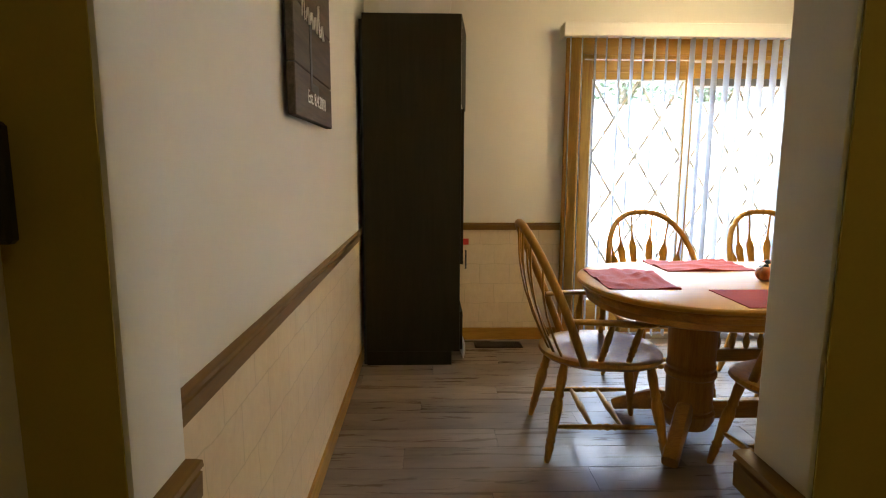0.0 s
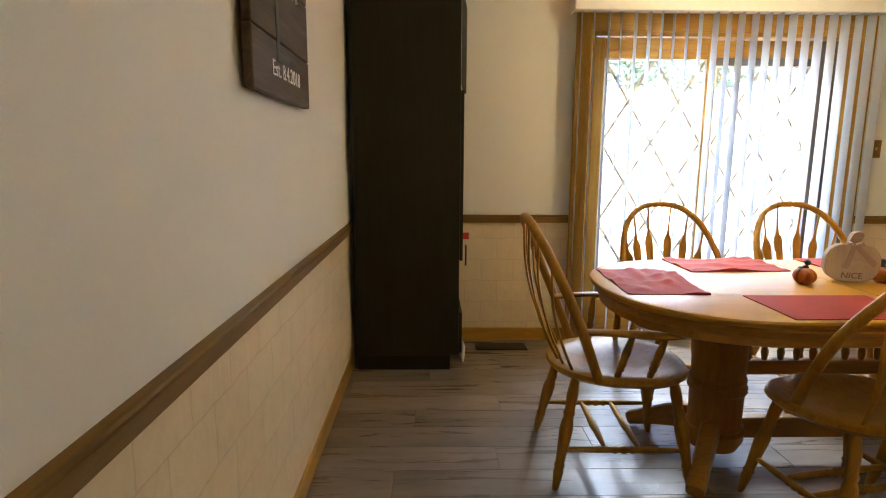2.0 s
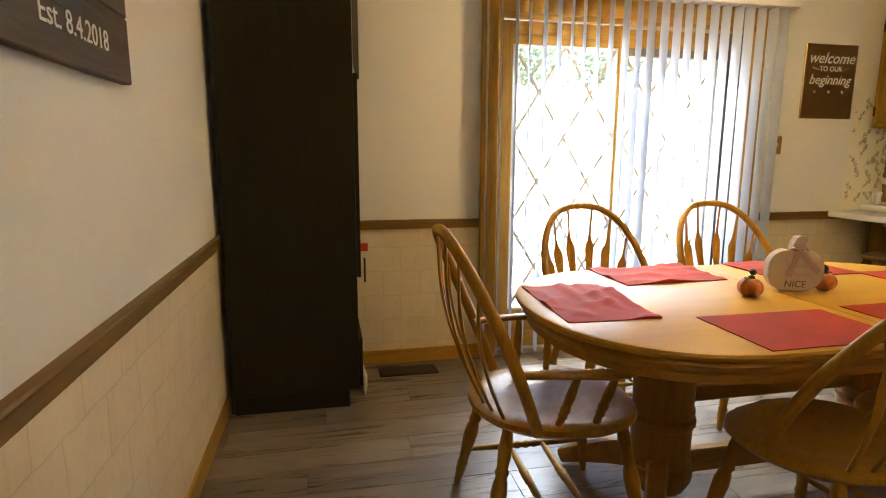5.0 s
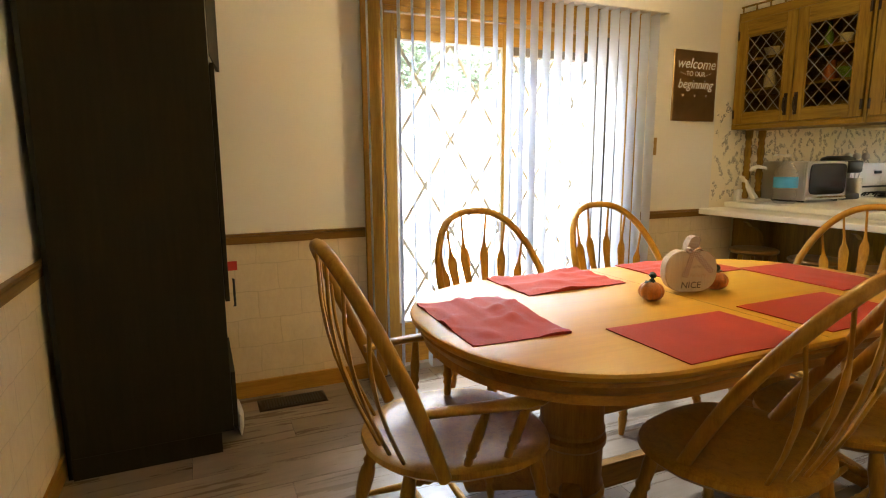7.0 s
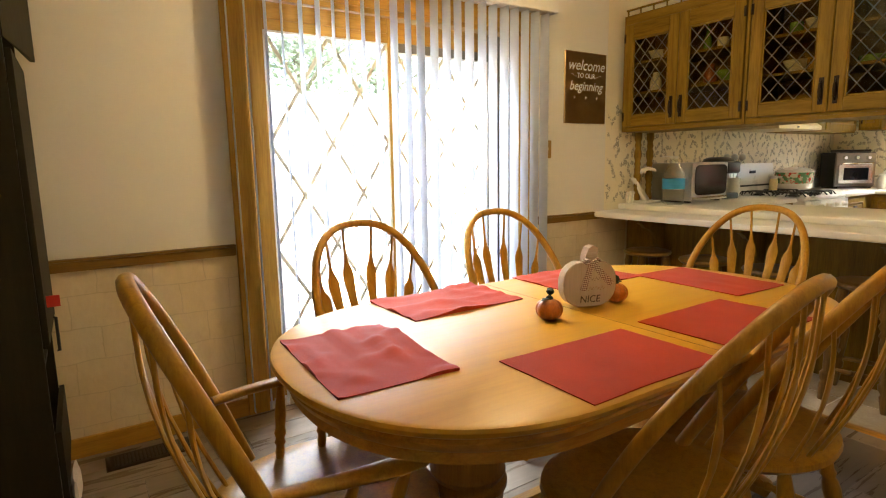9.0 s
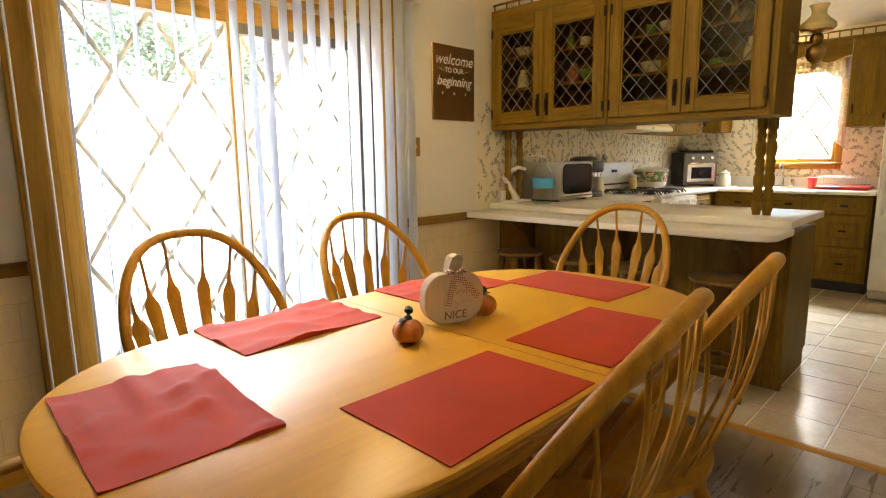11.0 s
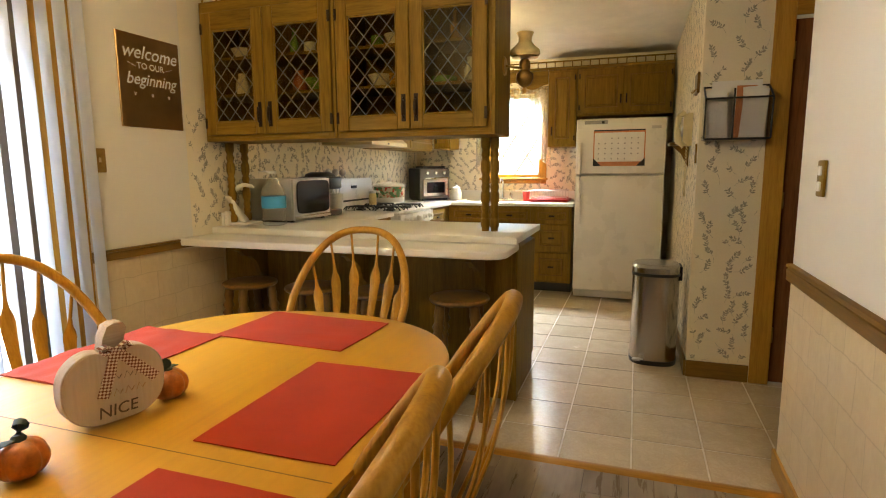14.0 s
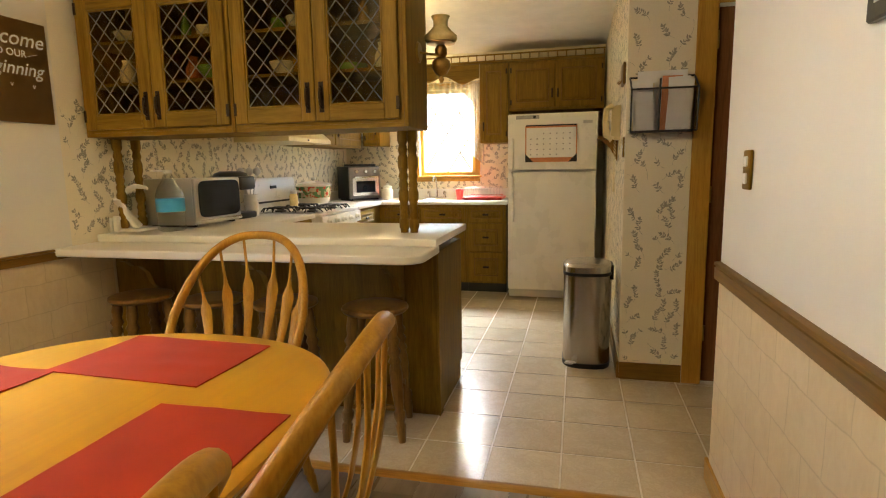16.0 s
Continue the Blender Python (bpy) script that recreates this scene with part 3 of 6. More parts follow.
blind = thing("vertical_blind", (3.46, 6.81, 2.1), "white vertical slat blind, slats turned open, over the patio door", "blind")
part("valance", box(2.45, 4.475, 6.772, 6.79, 2.143, 2.232, 0.004), white_plastic, blind, "white valance board")
part("valance_return", box(2.45, 2.465, 6.79, NORTH - 0.024, 2.143, 2.232, 0.003), white_plastic, blind)
part("valance_return", box(4.46, 4.475, 6.79, NORTH - 0.024, 2.143, 2.232, 0.003), white_plastic, blind)
part("head_rail", box(2.47, 4.455, 6.815, 6.86, 2.15, 2.2), white_plastic, blind)
bm = bmesh.new()
loops = []
for z in (0.055, 2.145):
    loop = [(-0.044 + 0.088 * k / 6, 0.006 * (1 - (2 * k / 6 - 1) ** 2), z) for k in range(7)]
    loops.append(loop + [(x, y - 0.0012, z) for x, y, z in reversed(loop)])
rings(bm, loops)
slat_mesh = finish(bm, "slat", blind_vinyl)
N_SLATS = 24
for k in range(N_SLATS):
    x = 2.515 + (4.425 - 2.515) * k / (N_SLATS - 1)
    ang = 80 + random.uniform(-4, 4) + (6 if k > 9 else 0)
    s = new("slat", slat_mesh)
    s.matrix_basis = pose(x - 3.46, 6.84 - 6.81, -2.1, random.uniform(-0.2, 0.2), random.uniform(-0.2, 0.2), ang)
    s.parent = blind


# ---- dining table ----
TX, TY, TL, TW, TZ = 3.233, 5.405, 0.988, 0.533, 0.755


def oval(grow, z, n=72, pw=2.25):
    """The table's outline: straight sides with full rounded ends, grown outwards."""
    straight, r, w = TL - TW, TW + grow, TW + grow
    pts = []
    for k in range(n):
        q = 2 * math.pi * k / n
        c, s = math.cos(q), math.sin(q)
        x = math.copysign(abs(c) ** (2 / pw), c) * r
        pts.append((x + (straight if c > 0 else -straight), math.copysign(abs(s) ** (2 / pw), s) * w, z))
    return pts


table = thing("dining_table", (TX, TY, 0), "honey oak oval dining table on two turned pedestals", "table")
bm = rings(bmesh.new(), [oval(-0.03, TZ - 0.032), oval(-0.014, TZ - 0.030), oval(-0.004, TZ - 0.022), oval(0, TZ - 0.012), oval(-0.003, TZ - 0.004), oval(-0.012, TZ)])
part("tabletop", bm, table_oak, table, world=False)
bm = rings(bmesh.new(), [oval(-0.055, TZ - 0.105), oval(-0.045, TZ - 0.10), oval(-0.045, TZ - 0.075), oval(-0.03, TZ - 0.062), oval(-0.022, TZ - 0.045), oval(-0.03, TZ - 0.033)])
part("apron", bm, oak["x"], table, "moulded oak apron", world=False)
bm = box(-0.0012, 0.0012, -TW + 0.012, TW - 0.012, TZ - 0.004, TZ + 0.0004)
part("leaf_seam", bm, rail_oak["y"], table, "thin dark seam between the leaves", world=False)
for sx in (-1, 1):
    px = sx * 0.46
    ped = [(0.06, 0.095), (0.10, 0.115), (0.135, 0.118), (0.145, 0.104), (0.16, 0.112), (0.175, 0.104), (0.30, 0.106), (0.312, 0.116), (0.33, 0.116), (0.342, 0.105), (0.36, 0.112), (0.375, 0.105),
           (0.54, 0.108), (0.555, 0.117), (0.585, 0.117), (0.6, 0.1), (0.648, 0.1)]
    p = part("pedestal", lathe(bmesh.new(), px, 0, 0, ped, 28), oak["z"], table, "thick turned oak pedestal", world=False)
    part("bracket", box(px - 0.16, px + 0.16, -0.3, 0.3, 0.625, 0.652, 0.006), oak["y"], p, world=False)
    for ang in ((235, 130) if sx < 0 else (-55, 50)):
        c, s = math.cos(radians(ang)), math.sin(radians(ang))
        pts = [(0.04, 0.15), (0.12, 0.145), (0.19, 0.12), (0.27, 0.085), (0.34, 0.055), (0.38, 0.036)]
        siz = [(0.06, 0.04), (0.058, 0.038), (0.05, 0.036), (0.04, 0.034), (0.034, 0.036), (0.03, 0.034)]
        part("foot", tube(bmesh.new(), [(px + c * a, s * a, z) for a, z in pts], siz, 10, square=0.4), oak["x"], p, world=False)
part("stretcher", box(-0.40, 0.40, -0.022, 0.022, 0.09, 0.18, 0.006), oak["x"], table, world=False)
part("gallery_beam", box(-0.38, 0.38, -0.02, 0.02, 0.37, 0.43, 0.006), oak["x"], table, world=False)
for k in range(11):
    x = -0.34 + 0.068 * k
    part("gallery_spindle", turned(bmesh.new(), (x, 0, 0.4305), (x, 0, 0.648), [(0, 0.010), (0.15, 0.016), (0.3, 0.008), (0.5, 0.018), (0.7, 0.008), (0.85, 0.016), (1, 0.010)], 8), oak["z"], table, world=False)

# ---- chairs ----
LEG = [(0, 0.011), (0.04, 0.014), (0.1, 0.016), (0.16, 0.020), (0.2, 0.017), (0.22, 0.022), (0.25, 0.017), (0.32, 0.019), (0.45, 0.024), (0.55, 0.026), (0.62, 0.022), (0.65, 0.017), (0.68, 0.023), (0.72, 0.018), (0.85, 0.022), (1, 0.016)]
STR = [(0, 0.008), (0.1, 0.010), (0.3, 0.013), (0.4, 0.012), (0.43, 0.016), (0.46, 0.011), (0.5, 0.017), (0.54, 0.011), (0.57, 0.016), (0.6, 0.012), (0.7, 0.013), (0.9, 0.010), (1, 0.008)]


def bow_point(q, wide, top, foot_y, top_y, seat=0.445):
    """A point on the bent bow, q from 0 (foot at one side) to 1 (foot at the other)."""
    a = math.pi * q
    h = math.sin(a) ** 0.62
    c = math.cos(a)
    x = math.copysign(abs(c) ** 0.8, c) * wide
    x *= 0.84 + 0.16 * min(1, h / 0.5)
    g = 0.82 * h + 0.18 * h * h
    return Vector((x, foot_y + (top_y - foot_y) * g, seat + (top - seat) * h))


def build_chair(name, at, turn, label, arms=False, group="chairs round the table"):
    hx, hy, wide, top, foot_y, top_y = (0.262, 0.272, 0.30, 1.02, -0.125, -0.375) if arms else (0.262, 0.232, 0.272, 1.0, 0.015, -0.335)
    ch = thing(name, at, label, "chair", group, turn=turn)
    # saddle seat, dished, with a raised front middle
    loops = []
    n = 40
    for dz, g in ((-0.044, -0.05), (-0.038, -0.02), (-0.02, 0.0), (-0.005, -0.003), (0.0, -0.018), (-0.005, -0.06), (-0.013, -0.11), (-0.016, -0.16)):
        loop = []
        for k in range(n):
            q = 2 * math.pi * k / n
            c, s = math.cos(q), math.sin(q)
            rx, ry = hx + g, hy + g
            x = math.copysign(abs(c) ** 0.78, c) * rx
            y = math.copysign(abs(s) ** 0.78, s) * ry
            x *= 1.03 if y > 0 else 1 + 0.22 * y / ry * abs(y / ry)
            rise = 0.008 * max(0, s) ** 3 * (1 - min(1, abs(x) / 0.12)) if -0.1 < g < -0.01 else 0.0
            loop.append((x, y, 0.452 + dz + rise))
        loops.append(loop)
    part("seat", rings(bmesh.new(), loops), chair_oak, ch, "saddle-shaped oak seat", 50, world=False)
    # bow, and arrow spindles that bend backwards
    pts = [bow_point(k / 48, wide, top, foot_y, top_y) for k in range(49)]
    part("bow", tube(bmesh.new(), pts, [(0.0185, 0.0165)] * 49, 12, (0, 1, 0.3)), chair_oak, ch, "bent oak back bow", 60, world=False)
    for k in range(6):
        f = (k - 2.5) / 2.5
        foot = Vector((f * 0.15, -(hy - 0.038) + 0.035 * f * f, 0.445))
        head = bow_point(0.5 - f * 0.275, wide, top, foot_y, top_y)
        prof = [(0, 0.008, 0.006), (0.1, 0.010, 0.006), (0.25, 0.0145, 0.0055), (0.45, 0.0195, 0.005), (0.58, 0.0235, 0.005), (0.62, 0.0245, 0.005), (0.66, 0.021, 0.005), (0.71, 0.0105, 0.0055), (0.77, 0.006, 0.0055), (1.0, 0.0055, 0.0055)]
        sag = Vector((0, -0.03 - 0.012 * (1 - f * f), 0))
        p = [foot.lerp(head, s) + sag * math.sin(math.pi * s) for s, a, c in prof]
        part("spindle", tube(bmesh.new(), p, [(a, c) for s, a, c in prof], 8, (1, 0, 0)), chair_oak, ch, "arrow-shaped flat spindle", 50, world=False)
    feet = {}
    for sx in (-1, 1):
        for sy in (-1, 1):
            a = Vector((sx * 0.155, sy * (hy - 0.085), 0.42))
            b = Vector((sx * (hx - 0.025), sy * (hy - 0.02) - (0.015 if sy < 0 else 0), 0))
            feet[sx, sy] = (b, a)
            part("leg", turned(bmesh.new(), b, a, LEG, 10), chair_oak, ch, "turned splayed leg", 60, world=False)
    for sx in (-1, 1):
        a, b = feet[sx, -1][0].lerp(feet[sx, -1][1], 0.36), feet[sx, 1][0].lerp(feet[sx, 1][1], 0.36)
        part("stretcher", turned(bmesh.new(), a, b, STR, 8), chair_oak, ch, "", 60, world=False)
    for s in (0.36, 0.64):
        ends = [feet[sx, -1][0].lerp(feet[sx, -1][1], 0.36).lerp(feet[sx, 1][0].lerp(feet[sx, 1][1], 0.36), s) for sx in (-1, 1)]
        part("stretcher", turned(bmesh.new(), ends[0], ends[1], [(q, r * 1.05) for q, r in STR], 8), chair_oak, ch, "", 60, world=False)
    if arms:
        for sx in (-1, 1):
            pts = [(sx * 0.258, -0.205, 0.634), (sx * 0.275, -0.12, 0.638), (sx * 0.288, -0.03, 0.638), (sx * 0.290, 0.05, 0.634), (sx * 0.282, 0.11, 0.63), (sx * 0.262, 0.155, 0.626), (sx * 0.245, 0.172, 0.624)]
            siz = [(0.012, 0.017), (0.012, 0.021), (0.012, 0.026), (0.013, 0.033), (0.013, 0.034), (0.012, 0.026), (0.008, 0.012)]
            part("arm", tube(bmesh.new(), pts, siz, 12, (0, 0, 1)), chair_oak, ch, "flat curved arm rest", 60, world=False)
            for y0, y1 in ((-0.02, -0.05), (0.10, 0.07)):
                part("arm_post", turned(bmesh.new(), (sx * 0.215, y1, 0.44), (sx * 0.278, y0, 0.628), [(0, 0.010), (0.12, 0.013), (0.2, 0.011), (0.24, 0.016), (0.3, 0.012), (0.36, 0.017), (0.44, 0.013), (0.6, 0.016), (0.8, 0.013), (1, 0.010)], 10), chair_oak, ch, "", 60, world=False)
    return ch


side_label = "golden oak bow-back dining chair pushed under the table"
chair_w = build_chair("dining_armchair", (2.326, 5.395, 0), -92, "golden oak bow-back armchair at the table's end", True)
chair_n = build_chair("dining_chair", (2.86, 5.975, 0), 181, side_label)
copy_thing(chair_n, pose(3.60, 6.005, 0, 0, 0, 178))
copy_thing(chair_n, pose(4.375, 5.56, 0, 0, 0, 92))
copy_thing(chair_n, pose(3.025, 4.98, 0, 0, 0, 9))
copy_thing(chair_n, pose(3.525, 4.987, 0, 0, 0, 8))

# ---- on the table ----
def mat_mesh(x, y, lx, ly, wave):
    bm = bmesh.new()
    nx, ny = 30, 20
    top = []
    for j in range(ny + 1):
        for k in range(nx + 1):
            u, v = (k / nx - 0.5) * lx, (j / ny - 0.5) * ly
            a = max(0, noise.noise(Vector((u * 4 + x * 9, v * 20 + y * 5, 0.3))))
            c = max(0, noise.noise(Vector((u * 15, v * 12 + x * 4, 2.3))))
            edge = 0.004 * noise.noise(Vector((u * 6 + x, v * 6, 5.0)))
            top.append((u + edge, v + edge, 0.0025 + wave * (0.8 * a + 0.6 * c)))
    n = len(top)
    vs = [bm.verts.new(p) for p in top] + [bm.verts.new((p[0], p[1], 0.0)) for p in top]
    w = nx + 1
    for j in range(ny):
        for k in range(nx):
            a = j * w + k
            bm.faces.new((vs[a], vs[a + 1], vs[a + w + 1], vs[a + w]))
            bm.faces.new((vs[n + a], vs[n + a + w], vs[n + a + w + 1], vs[n + a + 1]))
    rim = [k for k in range(w)] + [j * w + nx for j in range(1, ny + 1)] + [ny * w + k for k in range(nx - 1, -1, -1)] + [j * w for j in range(ny - 1, 0, -1)]
    for a, b in zip(rim, rim[1:] + rim[:1]):
        bm.faces.new((vs[a], vs[n + a], vs[n + b], vs[b]))
    return bm


def lay_mat(x, y, turn, wave, label):
    ob = new("placemat", finish(mat_mesh(x, y, 0.455, 0.305, wave), "placemat", red_cloth, 60))
    ob.matrix_basis = pose(x, y, TZ + 0.0008, 0, 0, turn)
    tagged(ob, label, "placemat", "placemats on the table")


lay_mat(2.465, 5.437, 88, 0.03, "wrinkled red cloth placemat on the table's end")
lay_mat(2.955, 5.78, 2, 0.02, "wrinkled red cloth placemat on the oak table")
lay_mat(3.62, 5.785, 0, 0.010, "red cloth placemat on the oak table")
lay_mat(2.948, 5.04, 0, 0.001, "smooth red cloth placemat on the oak table")
lay_mat(3.505, 5.062, 1, 0.002, "smooth red cloth placemat on the oak table")
lay_mat(3.986, 5.425, 88, 0.003, "red cloth placemat at the table's end")


# ---- tall pantry ----
pantry = thing("pantry_cabinet", (1.43, 6.65, 0), "tall dark espresso pantry cabinet against the wall", "cabinet")
part("side_panel", box(1.145, 1.74, 6.385, 6.405, 0.09, 2.172, 0.002), espresso, pantry, "dark espresso laminate side")
part("side_panel", box(1.145, 1.69, 6.385, 6.405, 0.0, 0.09), espresso, pantry)
part("side_panel", box(1.145, 1.74, 6.89, 6.91, 0.0, 2.172, 0.002), espresso, pantry)
part("top", box(1.145, 1.74, 6.405, 6.89, 2.15, 2.172), espresso, pantry)
part("back", box(1.125, 1.145, 6.4, 6.9, 0.0, 2.14), black_plastic, pantry, "black back panel")
part("plinth", box(1.62, 1.69, 6.405, 6.89, 0.0, 0.09), espresso, pantry)
for z in (0.1, 0.5, 1.3, 1.62, 1.9):
    part("shelf", box(1.15, 1.72, 6.405, 6.89, z, z + 0.018), espresso, pantry)
d = part("door", box(1.742, 1.76, 6.392, 6.905, 0.66, 1.62, 0.002), espresso, pantry)
part("handle", tube(bmesh.new(), [(1.775, 6.46, 0.62), (1.782, 6.46, 0.62), (1.782, 6.46, 0.74), (1.775, 6.46, 0.74)], 0.005, 6), black_metal, d, "black bar handle")
part("drawer", box(1.742, 1.76, 6.392, 6.905, 0.1, 0.35, 0.002), espresso, pantry)
part("ajar_door", rings(bmesh.new(), [[(1.743, 6.40, z), (1.80, 6.89, z), (1.784, 6.892, z), (1.727 + 0.016, 6.415, z)] for z in (1.655, 2.168)]), espresso, pantry, "upper door standing slightly open")

bin_box = thing("storage_bin", (1.46, 6.62, 2.173), "white lidded storage box on the pantry cabinet", "box")
part("body", rings(bmesh.new(), [[(1.46 + sx * w, 6.6 + sy * d, 2.174 + h) for sx, sy in ((-1, -1), (1, -1), (1, 1), (-1, 1))] for h, w, d in ((0, 0.205, 0.15), (0.05, 0.215, 0.155), (0.1, 0.218, 0.157))]), white_plastic, bin_box)
part("lid", box(1.235, 1.685, 6.435, 6.765, 2.275, 2.295, 0.008, 2), white_plastic, bin_box)


# ---- peninsula ----
PX0, PX1, PY0 = 5.36, 5.95, 5.02
pen = thing("peninsula_base", (5.65, 5.95, 0), "brown oak peninsula base cabinet under the breakfast bar", "cabinet")
part("back_panel", box(PX0, PX0 + 0.02, PY0, NORTH - 0.02, 0.0, 0.837, 0.002), cab_oak["z"], pen)
part("end_panel", box(PX0 + 0.021, PX1 - 0.05, PY0, PY0 + 0.02, 0.0, 0.8375, 0.002), cab_oak["z"], pen)
part("end_panel", box(PX1 - 0.05, PX1, PY0, PY0 + 0.02, 0.1, 0.8375, 0.002), cab_oak["z"], pen)
part("end_post", box(PX0 - 0.01, PX0 + 0.05, PY0 - 0.012, PY0 - 0.001, 0.0, 0.837, 0.003), cab_oak["z"], pen)
part("body", box(PX0 + 0.021, PX1, PY0 + 0.021, NORTH - 0.02, 0.1, 0.8375), cab_oak["y"], pen)
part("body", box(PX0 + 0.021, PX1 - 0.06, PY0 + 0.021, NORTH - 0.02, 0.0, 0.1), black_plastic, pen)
for y in (6.6, 5.9, 5.2):
    loops = [[(5.357, y + s, 0.56), (5.357, y + s, 0.837), (5.08, y + s, 0.837), (5.08, y + s, 0.81), (5.12, y + s, 0.795), (5.15, y + s, 0.77), (5.2, y + s, 0.76), (5.25, y + s, 0.72), (5.28, y + s, 0.65), (5.32, y + s, 0.62), (5.335, y + s, 0.56)] for s in (-0.015, 0.015)]
    part("bracket", rings(bmesh.new(), loops), cab_oak["z"], pen, "curved wooden bar bracket")


def slab_with_round(x0, x1, y0, y1, z0, z1, r):
    """A slab whose corner at x0, y0 is rounded off."""
    out = [(x1, y0), (x1, y1), (x0, y1)] + [(x0 + r - r * math.cos(q), y0 + r - r * math.sin(q)) for q in [math.pi / 2 * k / 8 for k in range(9)]]
    e = 0.006
    def loop(g, z):
        cx, cy = (x0 + x1) / 2, (y0 + y1) / 2
        return [(x - math.copysign(g, x - cx), y - math.copysign(g, y - cy), z) for x, y in out]
    return rings(bmesh.new(), [loop(e, z0), loop(0, z0 + e), loop(0, z1 - e), loop(e, z1)])


bar = thing("breakfast_bar", (5.17, 5.95, 0.838), "white laminate breakfast bar ledge with a rounded corner", "counter")
part("top", slab_with_round(4.995, 5.345, 5.0, NORTH - 0.002, 0.838, 0.878, 0.10), laminate, bar, "", 40)
worktop = thing("worktop", (5.66, 5.95, 0.88), "white laminate peninsula worktop with a thick edge", "counter")
part("top", box(5.27, 6.0, 4.995, NORTH - 0.002, 0.8795, 0.918, 0.006, 2), laminate, worktop)
part("top", box(6.0, 6.84, 6.30, NORTH - 0.002, 0.885, 0.918, 0.006, 2), laminate, worktop)
part("backsplash", box(5.36, 6.84, NORTH - 0.02, NORTH - 0.002, 0.9185, 1.0, 0.003), laminate, worktop)
base_n = thing("base_cabinet", (6.4, 6.6, 0), "brown oak base cabinet beside the stove", "cabinet")
part("body", box(5.96, 6.84, 6.33, NORTH - 0.01, 0.1, 0.884), cab_oak["z"], base_n)
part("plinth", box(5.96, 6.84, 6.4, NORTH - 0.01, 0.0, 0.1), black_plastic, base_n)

POST = [(0, 0.028), (0.03, 0.028), (0.06, 0.036), (0.13, 0.036), (0.14, 0.026), (0.17, 0.034), (0.21, 0.026), (0.25, 0.034), (0.29, 0.026), (0.33, 0.036), (0.40, 0.037), (0.44, 0.028), (0.48, 0.034), (0.52, 0.026),
        (0.56, 0.034), (0.60, 0.026), (0.66, 0.037), (0.74, 0.036), (0.78, 0.026), (0.82, 0.034), (0.87, 0.026), (0.91, 0.036), (1, 0.036)]
for px, py in ((5.52, 5.228), (5.52, 5.176), (5.42, 6.88), (5.56, 6.88)):
    tagged(new("turned_post", finish(turned(bmesh.new(), (px, py, 0.9185), (px, py, 1.438), [(q, r * 0.74) for q, r in POST], 18), "turned_post", cab_oak["z"], 60)), "turned oak post between worktop and wall cabinet", "post")


# ---- leaded glass wall cabinets over the peninsula ----
CX0, CX1, CZ0, CZ1 = 5.25, 5.59, 1.44, 2.24
def leaded_door(th, y0, y1, hinge_high_y, handle_y):
    z0, z1 = 1.476, 2.175
    s = 0.072
    d = part("door", box(CX0 - 0.02, CX0 - 0.001, y0 + 0.002, y0 + s, z0, z1, 0.004), cab_oak["z"], th)
    part("stile", box(CX0 - 0.02, CX0 - 0.001, y1 - s, y1 - 0.002, z0, z1, 0.004), cab_oak["z"], d)
    part("rail", box(CX0 - 0.0195, CX0 - 0.0015, y0 + s, y1 - s, z0, z0 + s, 0.003), cab_oak["y"], d)
    part("rail", box(CX0 - 0.0195, CX0 - 0.0015, y0 + s, y1 - s, z1 - s - 0.03, z1, 0.003), cab_oak["y"], d)
    g = (y0 + s, y1 - s, z0 + s, z1 - s - 0.03)
    for a0, a1, c0, c1 in ((g[0], g[0] + 0.01, g[2], g[3]), (g[1] - 0.01, g[1], g[2], g[3]), (g[0] + 0.01, g[1] - 0.01, g[2], g[2] + 0.01), (g[0] + 0.01, g[1] - 0.01, g[3] - 0.01, g[3])):
        part("bead", box(CX0 - 0.016, CX0 - 0.006, a0, a1, c0, c1, 0.003), cab_oak["z"], d)
    p = part("pane", box(CX0 - 0.010, CX0 - 0.007, g[0], g[1], g[2], g[3]), cab_glass, d, "rippled leaded glass")
    p.visible_shadow = False
    diamond_bars(g[0] + 0.01, g[1] - 0.01, g[2] + 0.01, g[3] - 0.01, 3, 5, lambda a, z, q: (CX0 - 0.0125 - q, a, z), 0.0032, 0.0025, "lead_line", lead, d)
    hz = z0 + 0.06
    part("handle", tube(bmesh.new(), [(CX0 - 0.022, handle_y, hz), (CX0 - 0.04, handle_y, hz + 0.012), (CX0 - 0.043, handle_y, hz + 0.05), (CX0 - 0.04, handle_y, hz + 0.088), (CX0 - 0.022, handle_y, hz + 0.1)], [(0.007, 0.005), (0.006, 0.005), (0.005, 0.008), (0.006, 0.005), (0.007, 0.005)], 8), bronze, d, "dark bronze bow handle")
    part("handle_plate", box(CX0 - 0.024, CX0 - 0.0205, handle_y - 0.012, handle_y + 0.012, hz - 0.02, hz + 0.12, 0.001), bronze, d)
    for z in (z0 + 0.07, z1 - 0.09):
        part("hinge", box(CX0 - 0.023, CX0 - 0.0205, hinge_high_y - 0.008, hinge_high_y + 0.008, z - 0.03, z + 0.03, 0.001), bronze, d)


